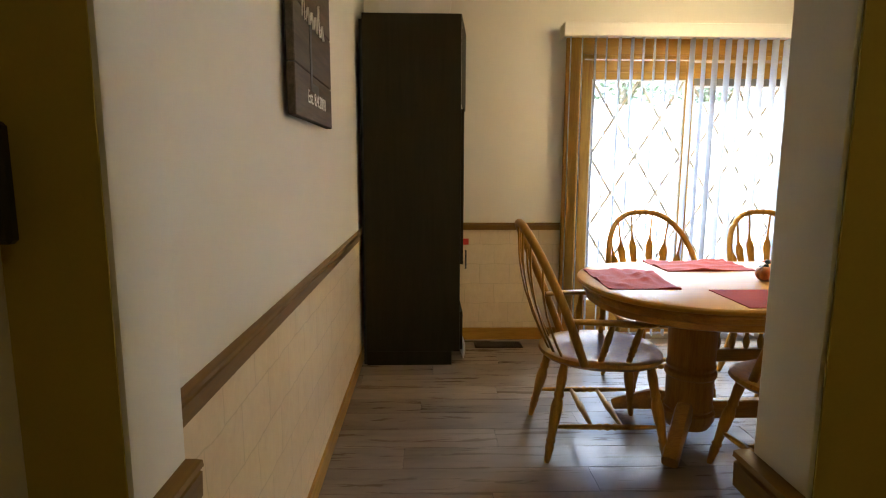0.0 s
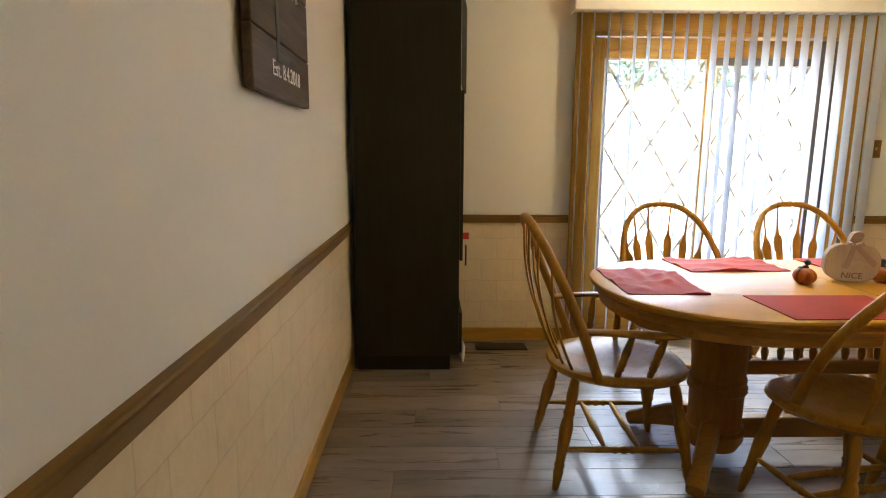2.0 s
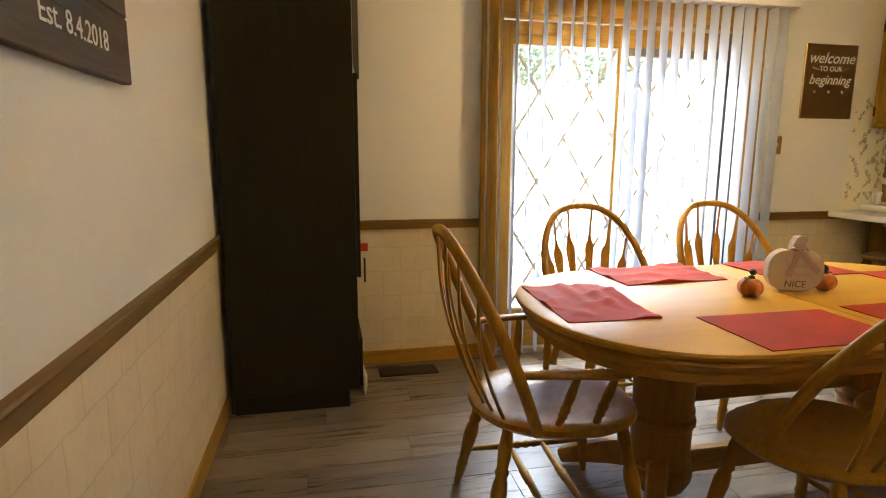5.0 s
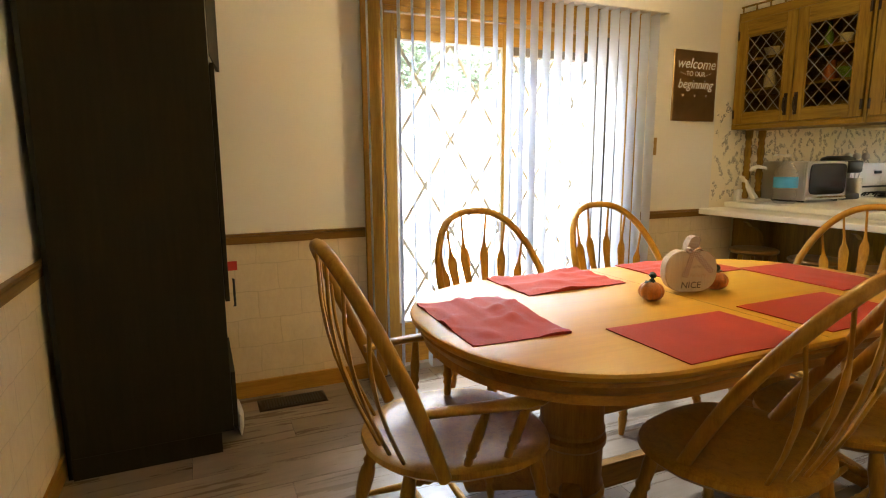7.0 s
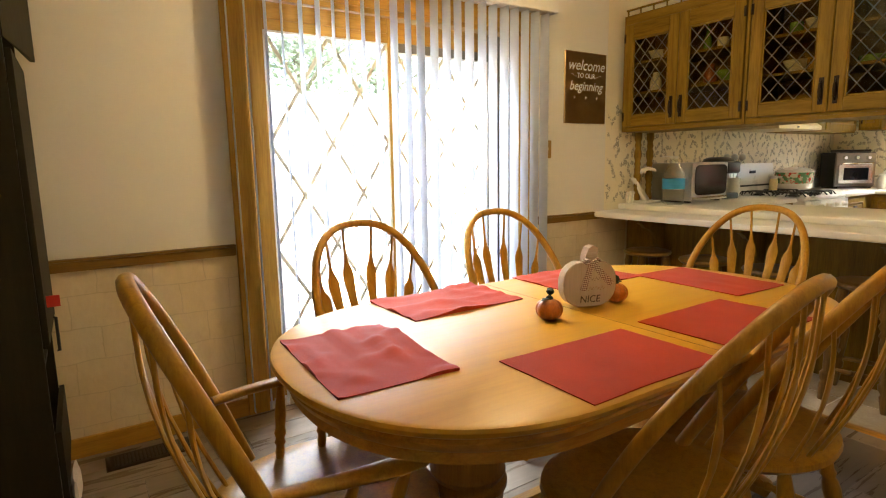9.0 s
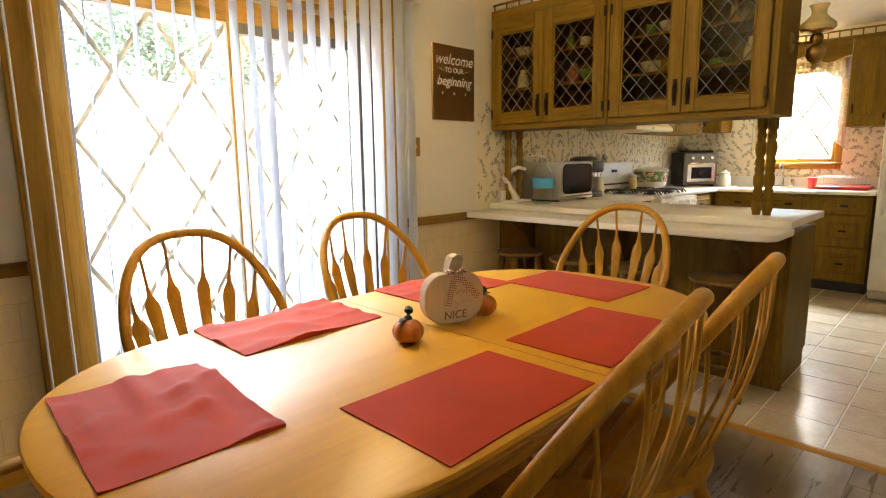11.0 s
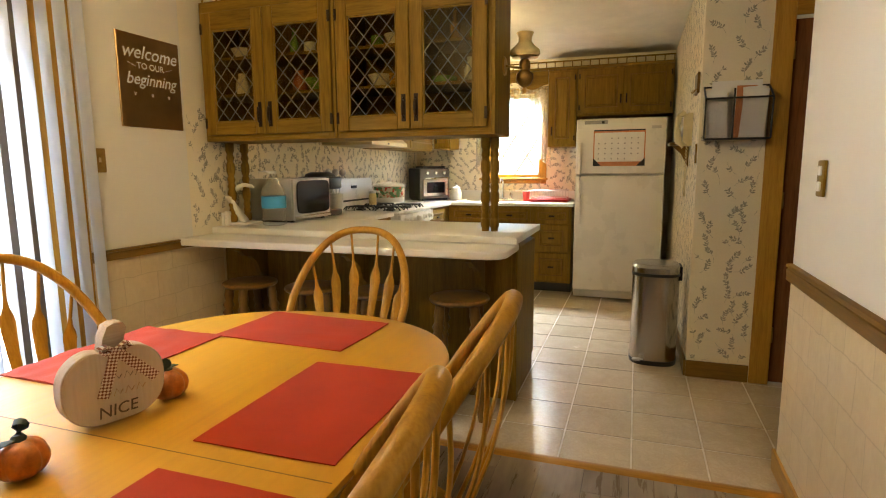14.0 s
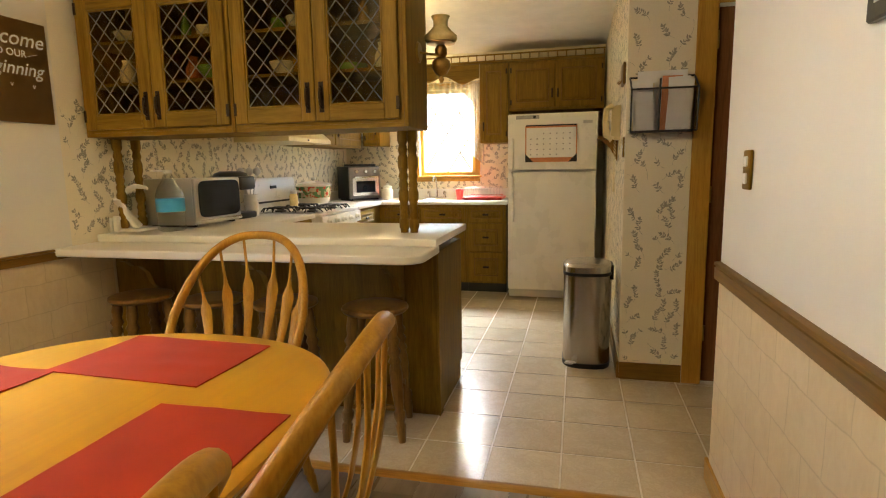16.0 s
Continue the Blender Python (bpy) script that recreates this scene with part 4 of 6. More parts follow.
glass_cabs = []
for (a, b), (da, db, dc) in (((6.005, 6.90), (6.02, 6.455, 6.88)), ((5.11, 6.0), (5.145, 5.56, 5.99))):
    th = thing("glass_cabinet", (5.42, (a + b) / 2, CZ0), "oak wall cabinet with leaded diamond glass doors", "cabinet", "glass cabinets over the peninsula")
    part("end_panel", box(CX0, CX1, a, a + 0.018, CZ0, CZ1, 0.002), cab_oak["z"], th)
    part("end_panel", box(CX0, CX1, b - 0.018, b, CZ0, CZ1, 0.002), cab_oak["z"], th)
    part("bottom", box(CX0, CX1, a + 0.018, b - 0.018, CZ0, CZ0 + 0.02), cab_oak["y"], th)
    part("top", box(CX0, CX1, a + 0.018, b - 0.018, CZ1 - 0.06, CZ1), cab_oak["y"], th)
    part("back", box(CX1 - 0.012, CX1 - 0.001, a + 0.018, b - 0.018, CZ0 + 0.02, CZ1 - 0.06), cab_oak["z"], th)
    part("face_frame", box(CX0 - 0.001, CX0 + 0.018, a + 0.018, a + 0.05, CZ0 + 0.02, CZ1 - 0.06), cab_oak["z"], th)
    part("face_frame", box(CX0 - 0.001, CX0 + 0.018, b - 0.05, b - 0.018, CZ0 + 0.02, CZ1 - 0.06), cab_oak["z"], th)
    part("face_frame", box(CX0 - 0.001, CX0 + 0.018, a + 0.05, b - 0.05, CZ0 + 0.0205, CZ0 + 0.06), cab_oak["y"], th)
    for z in (1.70, 1.91):
        part("shelf", box(CX0 + 0.03, CX1 - 0.013, a + 0.019, b - 0.019, z, z + 0.016), cab_oak["y"], th)
    leaded_door(th, da, db, da + 0.006, db - 0.035)
    leaded_door(th, db, dc, dc - 0.006, db + 0.035)
gallery = thing("gallery_rail", (5.3, 6.0, CZ1), "small oak gallery rail on top of the cabinets", "trim")
part("rail", box(5.262, 5.274, 5.12, 6.9, 2.275, 2.287, 0.002), cab_oak["y"], gallery)
for k in range(18):
    part("spindle", box(5.264, 5.272, 5.13 + k * 0.103, 5.138 + k * 0.103, CZ1 + 0.0005, 2.275), cab_oak["z"], gallery)


# ---- fridge ----
FX, FY0, FY1 = 7.95, 4.19, 4.985
fridge = thing("refrigerator", (8.3, 4.59, 0), "white top-freezer refrigerator with a calendar on its door", "refrigerator")
part("body", box(FX + 0.06, EAST - 0.03, FY0, FY1, 0.03, 1.72, 0.008, 2), white_enamel, fridge)
fd = part("freezer_door", box(FX, FX + 0.055, FY0, FY1, 1.215, 1.72, 0.012, 3), white_enamel, fridge)
rd = part("fridge_door", box(FX, FX + 0.055, FY0, FY1, 0.09, 1.195, 0.012, 3), white_enamel, fridge)
part("handle", tube(bmesh.new(), [(FX - 0.004, FY1 - 0.04, 1.19), (FX - 0.03, FY1 - 0.045, 1.15), (FX - 0.035, FY1 - 0.045, 1.0), (FX - 0.03, FY1 - 0.045, 0.8), (FX - 0.002, FY1 - 0.045, 0.74)], [(0.012, 0.012), (0.012, 0.014), (0.010, 0.013), (0.01, 0.013), (0.008, 0.012)], 8), white_enamel, rd)
part("handle", tube(bmesh.new(), [(FX - 0.004, FY1 - 0.04, 1.22), (FX - 0.03, FY1 - 0.045, 1.26), (FX - 0.033, FY1 - 0.045, 1.4), (FX - 0.002, FY1 - 0.045, 1.5)], [(0.012, 0.012), (0.012, 0.014), (0.01, 0.013), (0.008, 0.012)], 8), white_enamel, fd)
part("kick_grille", box(FX + 0.02, FX + 0.05, FY0 + 0.01, FY1 - 0.01, 0.02, 0.085), steel, fridge)
part("foot", box(FX + 0.1, EAST - 0.06, FY0 + 0.05, FY1 - 0.05, 0.0, 0.03), black_plastic, fridge)

# ---- trash can ----
can = thing("trash_can", (6.33, 4.29, 0), "brushed steel step trash can with a black rim", "trash can")
def can_loop(g, z):
    return [(6.335 + math.copysign(abs(math.cos(q)) ** 0.68, math.cos(q)) * (0.165 + g), 4.285 + math.copysign(abs(math.sin(q)) ** 0.68, math.sin(q)) * (0.145 + g), z) for q in [2 * math.pi * k / 40 for k in range(40)]]
part("base", rings(bmesh.new(), [can_loop(0.003, 0), can_loop(0.004, 0.03)]), black_plastic, can)
part("body", rings(bmesh.new(), [can_loop(0, 0.031), can_loop(0, 0.58)]), can_steel, can, "brushed steel body", 60)
part("rim", rings(bmesh.new(), [can_loop(0.004, 0.581), can_loop(0.004, 0.60)]), black_plastic, can)
part("lid", rings(bmesh.new(), [can_loop(0.003, 0.601), can_loop(0.004, 0.635), can_loop(-0.01, 0.65), can_loop(-0.04, 0.655)]), can_steel, can, "", 40)
part("pedal", tube(bmesh.new(), [(6.18, 4.36, 0.035), (6.14, 4.38, 0.05), (6.11, 4.39, 0.05)], [(0.008, 0.02), (0.008, 0.03), (0.006, 0.026)], 8, (0, 0, 1)), steel, can)
part("hinge", box(6.26, 6.42, 4.128, 4.15, 0.55, 0.64, 0.004), black_plastic, can)


# ---- panelled kitchen cabinets ----
def panel_front(th, name, axis, face, out, a0, a1, z0, z1, pull="knob", pull_at=None, hinge_at=None):
    """A raised-panel door or drawer front; face is its plane, out the side it faces (-1 or 1), a runs along the wall."""
    def b(d0, d1, p0, p1, q0, q1, soft=0.002):
        lo, hi = sorted((face + out * d0, face + out * d1))
        return box(lo, hi, p0, p1, q0, q1, soft) if axis == "x" else box(p0, p1, lo, hi, q0, q1, soft)
    d = part(name, b(0.001, 0.017, a0, a1, z0, z1, 0.003), cab_oak["z"], th)
    m = min(0.055, (z1 - z0) * 0.22, (a1 - a0) * 0.25)
    t = 0.011
    for p0, p1, q0, q1 in ((a0 + m, a1 - m, z0 + m, z0 + m + t), (a0 + m, a1 - m, z1 - m - t, z1 - m), (a0 + m, a0 + m + t, z0 + m + t, z1 - m - t), (a1 - m - t, a1 - m, z0 + m + t, z1 - m - t)):
        part("moulding", b(0.0172, 0.0255, p0, p1, q0, q1, 0.003), rail_oak["y"], d)
    part("panel", b(0.0174, 0.0245, a0 + m + 0.024, a1 - m - 0.024, z0 + m + 0.024, z1 - m - 0.024, 0.006), cab_oak["z"], d)
    pa, pz = pull_at or ((a0 + a1) / 2, (z0 + z1) / 2)
    if pull == "bar":
        part("handle", b(0.018, 0.03, pa - 0.007, pa + 0.007, pz - 0.045, pz + 0.045, 0.004), bronze, d, "dark bronze handle")
    else:
        part("handle", b(0.0248, 0.038, pa - 0.03, pa + 0.03, pz - 0.009, pz + 0.009, 0.004), bronze, d, "dark bronze drawer pull")
    if hinge_at:
        for z in (z0 + 0.06, z1 - 0.06):
            part("hinge", b(0.0172, 0.021, hinge_at - 0.007, hinge_at + 0.007, z - 0.025, z + 0.025, 0.001), bronze, d)
    return d


# east run: drawers, sink base, counter
EX = 8.15
base = thing("drawer_cabinet", (8.4, 5.2, 0), "brown oak base cabinet with three panelled drawers", "cabinet")
part("body", box(EX, EAST - 0.01, 5.03, 5.42, 0.1, 0.884), cab_oak["z"], base)
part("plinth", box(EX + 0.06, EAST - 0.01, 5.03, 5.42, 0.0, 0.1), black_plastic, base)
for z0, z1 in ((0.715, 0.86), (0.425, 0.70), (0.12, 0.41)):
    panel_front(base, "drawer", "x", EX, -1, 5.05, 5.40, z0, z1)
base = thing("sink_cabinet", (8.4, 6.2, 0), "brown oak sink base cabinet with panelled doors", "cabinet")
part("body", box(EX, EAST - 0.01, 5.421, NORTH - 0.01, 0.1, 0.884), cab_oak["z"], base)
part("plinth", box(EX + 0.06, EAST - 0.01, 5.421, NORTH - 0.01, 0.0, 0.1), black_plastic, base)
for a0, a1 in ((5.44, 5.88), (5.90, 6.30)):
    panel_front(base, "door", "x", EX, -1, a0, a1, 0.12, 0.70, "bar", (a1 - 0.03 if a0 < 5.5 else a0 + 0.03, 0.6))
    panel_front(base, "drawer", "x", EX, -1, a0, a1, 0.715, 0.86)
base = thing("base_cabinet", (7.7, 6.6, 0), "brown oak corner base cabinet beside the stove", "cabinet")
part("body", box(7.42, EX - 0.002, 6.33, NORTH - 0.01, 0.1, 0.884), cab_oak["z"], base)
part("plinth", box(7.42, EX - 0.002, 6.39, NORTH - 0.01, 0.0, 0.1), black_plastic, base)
panel_front(base, "drawer", "y", 6.33, -1, 7.5, 7.95, 0.715, 0.86)
panel_front(base, "door", "y", 6.33, -1, 7.5, 7.95, 0.12, 0.70, "bar", (7.54, 0.6))
top2 = thing("worktop", (8.4, 5.9, 0.885), "white laminate worktop with a sink under the window", "counter")
part("top", box(EX - 0.03, EAST - 0.004, 5.01, 5.46, 0.885, 0.918, 0.006, 2), laminate, top2)
part("top", box(EX - 0.03, 8.24, 5.46, 6.30, 0.885, 0.918, 0.006, 2), laminate, top2)
part("top", box(8.68, EAST - 0.004, 5.46, 6.30, 0.885, 0.918), laminate, top2)
part("top", box(7.42, EAST - 0.004, 6.30, NORTH - 0.004, 0.885, 0.918, 0.006, 2), laminate, top2)
part("backsplash", box(EAST - 0.022, EAST - 0.004, 5.01, NORTH - 0.03, 0.9185, 1.02, 0.003), laminate, top2)
part("backsplash", box(7.42, EAST - 0.03, NORTH - 0.022, NORTH - 0.004, 0.9185, 1.02, 0.003), laminate, top2)
sink = thing("sink", (8.46, 5.88, 0.88), "white enamel double sink under the window", "sink")
for y0, y1 in ((5.47, 5.87), (5.89, 6.29)):
    bm = bmesh.new()
    for s in ((8.25, 8.27, y0, y1), (8.65, 8.67, y0, y1), (8.27, 8.65, y0, y0 + 0.02), (8.27, 8.65, y1 - 0.02, y1)):
        solid(bm, *s, 0.76, 0.926, 0.004)
    solid(bm, 8.27, 8.65, y0 + 0.02, y1 - 0.02, 0.76, 0.775)
    part("basin", bm, white_enamel, sink)
tap = thing("faucet", (8.70, 5.86, 0.918), "chrome kitchen faucet with a high curved spout", "faucet")
part("base", box(8.685, 8.725, 5.75, 5.97, 0.9185, 0.935, 0.006, 2), chrome, tap)
part("spout", tube(bmesh.new(), [(8.705, 5.86, 0.93), (8.705, 5.86, 1.03), (8.69, 5.86, 1.12), (8.64, 5.86, 1.16), (8.57, 5.86, 1.15), (8.54, 5.86, 1.11)], [0.014, 0.011, 0.010, 0.010, 0.010, 0.011], 10), chrome, tap)
for y in (5.77, 5.95):
    part("handle", turned(bmesh.new(), (8.705, y, 0.93), (8.705, y, 1.0), [(0, 0.016), (0.4, 0.012), (0.6, 0.02), (1, 0.012)], 10), chrome, tap)
part("sprayer", turned(bmesh.new(), (8.705, 5.62, 0.919), (8.70, 5.62, 1.02), [(0, 0.018), (0.3, 0.012), (0.8, 0.014), (1, 0.018)], 10), chrome, tap)
rack = thing("dish_rack", (8.45, 5.3, 0.918), "red wire dish rack with a red tray on the worktop", "dish rack")
part("tray", rings(bmesh.new(), [[(8.45 + sx * w, 5.29 + sy * d, 0.9185 + h) for sx, sy in ((-1, -1), (1, -1), (1, 1), (-1, 1))] for h, w, d in ((0, 0.15, 0.19), (0.02, 0.17, 0.205), (0.03, 0.17, 0.205))]), red_plastic, rack)
for z in (0.96, 1.04):
    part("wire", tube(bmesh.new(), [(8.31, 5.11, z), (8.59, 5.11, z), (8.59, 5.47, z), (8.31, 5.47, z), (8.31, 5.11, z)], 0.003, 5), red_plastic if z < 1 else steel, rack)
for k in range(13):
    y = 5.115 + k * 0.029
    part("wire", tube(bmesh.new(), [(8.31, y, 1.04), (8.315, y, 0.955), (8.585, y, 0.955), (8.59, y, 1.04)], 0.002, 4), steel, rack)
cup = thing("cup", (8.36, 5.52, 0.918), "red plastic cup beside the dish rack", "cup")
part("body", lathe(bmesh.new(), 8.36, 5.53, 0.919, [(0, 0.03), (0.11, 0.042), (0.108, 0.038), (0.01, 0.028)], 14), red_plastic, cup, "", 50)
jar = thing("jar", (8.55, 6.27, 0.918), "white ceramic lidded jar on the worktop", "jar")
part("body", lathe(bmesh.new(), 8.42, 6.33, 0.919, [(0, 0.05), (0.02, 0.058), (0.09, 0.058), (0.12, 0.045), (0.13, 0.04)], 16), white_enamel, jar, "", 50)
part("lid", lathe(bmesh.new(), 8.42, 6.33, 1.0495, [(0, 0.048), (0.015, 0.05), (0.03, 0.02), (0.045, 0.012)], 14), white_enamel, jar, "", 50)

# east wall cabinets, gallery, valance
UX = 8.42
for (a0, a1, z0), doors in (((5.035, 5.325, 1.49), [(5.05, 5.31, 5.285, 5.055)]), ((4.12, 5.03, 1.79), [(4.585, 5.015, 4.61, 5.01), (4.14, 4.58, 4.555, 4.145)]), ((6.4, NORTH - 0.34, 1.49), [(6.415, 6.57, 6.44, 6.56)])):
    th = thing("wall_cabinet", (8.6, (a0 + a1) / 2, z0), "oak wall cabinet with raised-panel doors", "cabinet", "wall cabinets in the kitchen")
    part("body", box(UX, EAST - 0.002, a0, a1, z0, 2.29, 0.002), cab_oak["z"], th)
    for d0, d1, p, h in doors:
        panel_front(th, "door", "x", UX, -1, d0, d1, z0 + 0.025, 2.24, "bar", (p, z0 + 0.16), h)
scallop = []
for k in range(41):
    s = k / 40
    scallop.append((5.33 + 1.06 * s, 2.12 + 0.03 * math.cos(s * math.pi * 6) - 0.02 * math.cos(s * math.pi * 2)))
loops = [[(x, y, z) for y, z in scallop] + [(x, 6.39, 2.289), (x, 5.33, 2.289)] for x in (UX, UX + 0.018)]
tagged(new("window_valance_board", finish(rings(bmesh.new(), loops), "window_valance_board", cab_oak["y"], 30)), "scalloped oak board between the wall cabinets", "trim", kind="structure")
for k, (y0, y1) in enumerate([(4.12, 6.58)]):
    g = thing("gallery_rail", (UX, 5.3, 2.29), "small oak gallery rail on top of the cabinets", "trim")
    part("rail", box(UX - 0.01, UX + 0.004, y0, y1, 2.338, 2.352, 0.002), cab_oak["y"], g)
    part("cornice", box(UX - 0.022, UX - 0.0005, y0, y1, 2.262, 2.289, 0.004), cab_oak["y"], g)
    n = int((y1 - y0) / 0.085)
    for j in range(n + 1):
        y = y0 + 0.01 + (y1 - y0 - 0.02) * j / n
        part("spindle", box(UX - 0.007, UX + 0.001, y - 0.005, y + 0.005, 2.2905, 2.338), cab_oak["z"], g)
# north wall cabinets and hood
th = thing("wall_cabinet", (7.9, 6.76, 1.47), "oak wall cabinet with raised-panel doors", "cabinet", "wall cabinets in the kitchen")
part("body", box(7.34, EAST - 0.35, 6.61, NORTH - 0.002, 1.465, 2.29, 0.002), cab_oak["z"], th)
for d0, d1, p in ((7.36, 7.72, 7.4), (7.74, 8.38, 7.78)):
    panel_front(th, "door", "y", 6.61, -1, d0, d1, 1.485, 2.24, "bar", (p, 1.6))
th = thing("wall_cabinet", (6.9, 6.76, 1.6), "oak wall cabinet above the range hood", "cabinet", "wall cabinets in the kitchen")
part("body", box(6.0, 7.335, 6.61, NORTH - 0.002, 1.60, 2.29, 0.002), cab_oak["z"], th)
hood = thing("range_hood", (6.9, 6.7, 1.47), "cream enamel range hood under the wall cabinet", "range hood")
part("body", rings(bmesh.new(), [[(6.60, y, z), (7.33, y, z)] + [(7.33, y2, z), (6.60, y2, z)] for y, y2, z in ((6.46, 6.925, 1.47), (6.46, 6.925, 1.50), (6.58, 6.925, 1.598))]), cream_plastic, hood)
part("knob", box(6.9, 6.92, 6.452, 6.4595, 1.48, 1.492), black_plastic, hood)

# ---- window over the sink ----
w0, w1, wz0, wz1 = WIN
win = thing("window_1", (EAST, 5.75, wz0), "oak-framed kitchen window with a diamond lattice", "window", kind="structure")
for b0, b1, c0, c1, ax in ((w0 - 0.06, w0, wz0 - 0.06, wz1 + 0.06, "z"), (w1, w1 + 0.06, wz0 - 0.06, wz1 + 0.06, "z"), (w0, w1, wz1, wz1 + 0.06, "y"), (w0, w1, wz0 - 0.06, wz0, "y")):
    part("casing", box(EAST - 0.02, EAST - 0.001, b0, b1, c0, c1, 0.003), trim_oak[ax], win)
part("window_sill", box(EAST - 0.06, EAST + 0.06, w0 - 0.08, w1 + 0.08, wz0 - 0.02, wz0 + 0.004, 0.004), trim_oak["y"], win)
for b0, b1, c0, c1 in ((w0, w0 + 0.035, wz0 + 0.004, wz1), (w1 - 0.035, w1, wz0 + 0.004, wz1), (w0 + 0.035, w1 - 0.035, wz1 - 0.035, wz1), (w0 + 0.035, w1 - 0.035, wz0 + 0.004, wz0 + 0.04)):
    part("window_frame", box(EAST + 0.05, EAST + 0.09, b0, b1, c0, c1), trim_oak["z"], win)
p = part("pane", box(EAST + 0.068, EAST + 0.072, w0 + 0.03, w1 - 0.03, wz0 + 0.035, wz1 - 0.03), pane_glass, win)
p.visible_shadow = False
diamond_bars(w0 + 0.035, w1 - 0.035, wz0 + 0.04, wz1 - 0.035, 2, 2, lambda a, z, q: (EAST + 0.06 - q, a, z), 0.008, 0.004, "lattice_bar", lattice_brown, win)
curtain = thing("lace_curtain", (EAST - 0.04, 5.75, 2.1), "sheer white lace curtain at the kitchen window", "curtain")
part("rod", tube(bmesh.new(), [(EAST - 0.04, 5.33, 2.13), (EAST - 0.04, 6.2, 2.13)], 0.006, 6), brass, curtain)


def gathered(y0, y1, low, folds):
    """A gathered sheet in the window's plane; low(s) is its lower edge, s from 0 to 1."""
    bm = bmesh.new()
    n = folds * 8
    top, bot = [], []
    for k in range(n + 1):
        s = k / n
        w = 0.012 * math.sin(s * folds * 2 * math.pi)
        y = y0 + (y1 - y0) * s
        top.append(bm.verts.new((EAST - 0.045 + w, y, 2.15)))
        bot.append(bm.verts.new((EAST - 0.045 + w * 1.4, y, low(s))))
    for k in range(n):
        bm.faces.new((top[k], top[k + 1], bot[k + 1], bot[k]))
    return bm


part("header", gathered(5.33, 6.18, lambda s: 1.86 + 0.05 * abs(math.sin(s * 12)) + 0.10 * abs(s - 0.5), 14), lace, curtain)
part("side_panel", gathered(5.33, 5.47, lambda s: 1.27 + 0.12 * s, 3), lace, curtain)
part("side_panel", gathered(6.04, 6.18, lambda s: 1.39 - 0.12 * s, 3), lace, curtain)

# ---- stove and what stands on it ----
stove = thing("gas_stove", (7.02, 6.58, 0), "white enamel gas stove with black burner grates", "stove")
part("body", box(6.645, 7.405, 6.27, NORTH - 0.03, 0.02, 0.895, 0.006, 2), white_enamel, stove)
part("cooktop", box(6.643, 7.407, 6.25, NORTH - 0.03, 0.896, 0.918, 0.006, 2), white_enamel, stove)
part("control_panel", rings(bmesh.new(), [[(x, 6.268, 0.79), (x, 6.235, 0.80), (x, 6.24, 0.89), (x, 6.268, 0.895)] for x in (6.645, 7.405)]), white_enamel, stove)
for k in range(5):
    x = 6.74 + k * 0.14
    part("knob", turned(bmesh.new(), (x, 6.238, 0.845), (x, 6.20, 0.848), [(0, 0.024), (0.4, 0.022), (0.5, 0.016), (1, 0.014)], 12), white_plastic, stove)
od = part("oven_door", box(6.65, 7.40, 6.245, 6.268, 0.2, 0.78, 0.006, 2), white_enamel, stove)
part("window", box(6.8, 7.25, 6.242, 6.2445, 0.35, 0.62), dark_glass, od)
part("handle", tube(bmesh.new(), [(6.7, 6.245, 0.74), (6.7, 6.21, 0.74), (7.35, 6.21, 0.74), (7.35, 6.245, 0.74)], 0.011, 8), white_enamel, od)
bgd = part("backguard", rings(bmesh.new(), [[(x, 6.85, 0.9185), (x, 6.86, 1.0), (x, 6.875, 1.17), (x, 6.885, 1.19), (x, 6.898, 1.19), (x, 6.898, 0.9185)] for x in (6.645, 7.405)]), white_enamel, stove)
part("display", box(6.645, 7.405, 6.848, 6.862, 0.985, 1.0), black_plastic, bgd, "dark trim line")
part("clock", box(6.98, 7.07, 6.86, 6.874, 1.10, 1.125), black_plastic, bgd)
for gx in (6.84, 7.21):
    for gy in (6.42, 6.70):
        for a in (0, 90):
            for o in (-0.08, 0, 0.08):
                c = [(gx - 0.13, gy + o, 0), (gx + 0.13, gy + o, 0)] if a == 0 else [(gx + o, gy - 0.13, 0), (gx + o, gy + 0.13, 0)]
                part("grate_bar", tube(bmesh.new(), [(x, y, 0.924 if e else 0.95) for x, y, e in ((*c[0][:2], 1), (c[0][0] * 0.9 + c[1][0] * 0.1, c[0][1] * 0.9 + c[1][1] * 0.1, 0), (c[0][0] * 0.1 + c[1][0] * 0.9, c[0][1] * 0.1 + c[1][1] * 0.9, 0), (*c[1][:2], 1))], 0.006, 5), black_metal, stove)
        part("burner", lathe(bmesh.new(), gx, gy, 0.9185, [(0, 0.045), (0.012, 0.045), (0.014, 0.03), (0.02, 0.028)], 14), black_metal, stove)


def flowered():
    m, t, b = nodes_of("flowered_enamel", 0.25)
    v = coords(t, (1, 1, 1))
    n1, n2 = noise_tex(t, v, 22, 2), noise_tex(t, v, 30, 2)
    col = mix(t, ramp(t, n1, [(0.48, (0, 0, 0)), (0.52, (1, 1, 1))]), (0.62, 0.58, 0.42), (0.13, 0.26, 0.12))
    col = mix(t, ramp(t, n2, [(0.58, (0, 0, 0)), (0.6, (1, 1, 1))]), col, (0.55, 0.08, 0.05))
    t.links.new(col, b.inputs["Base Color"])
    return m


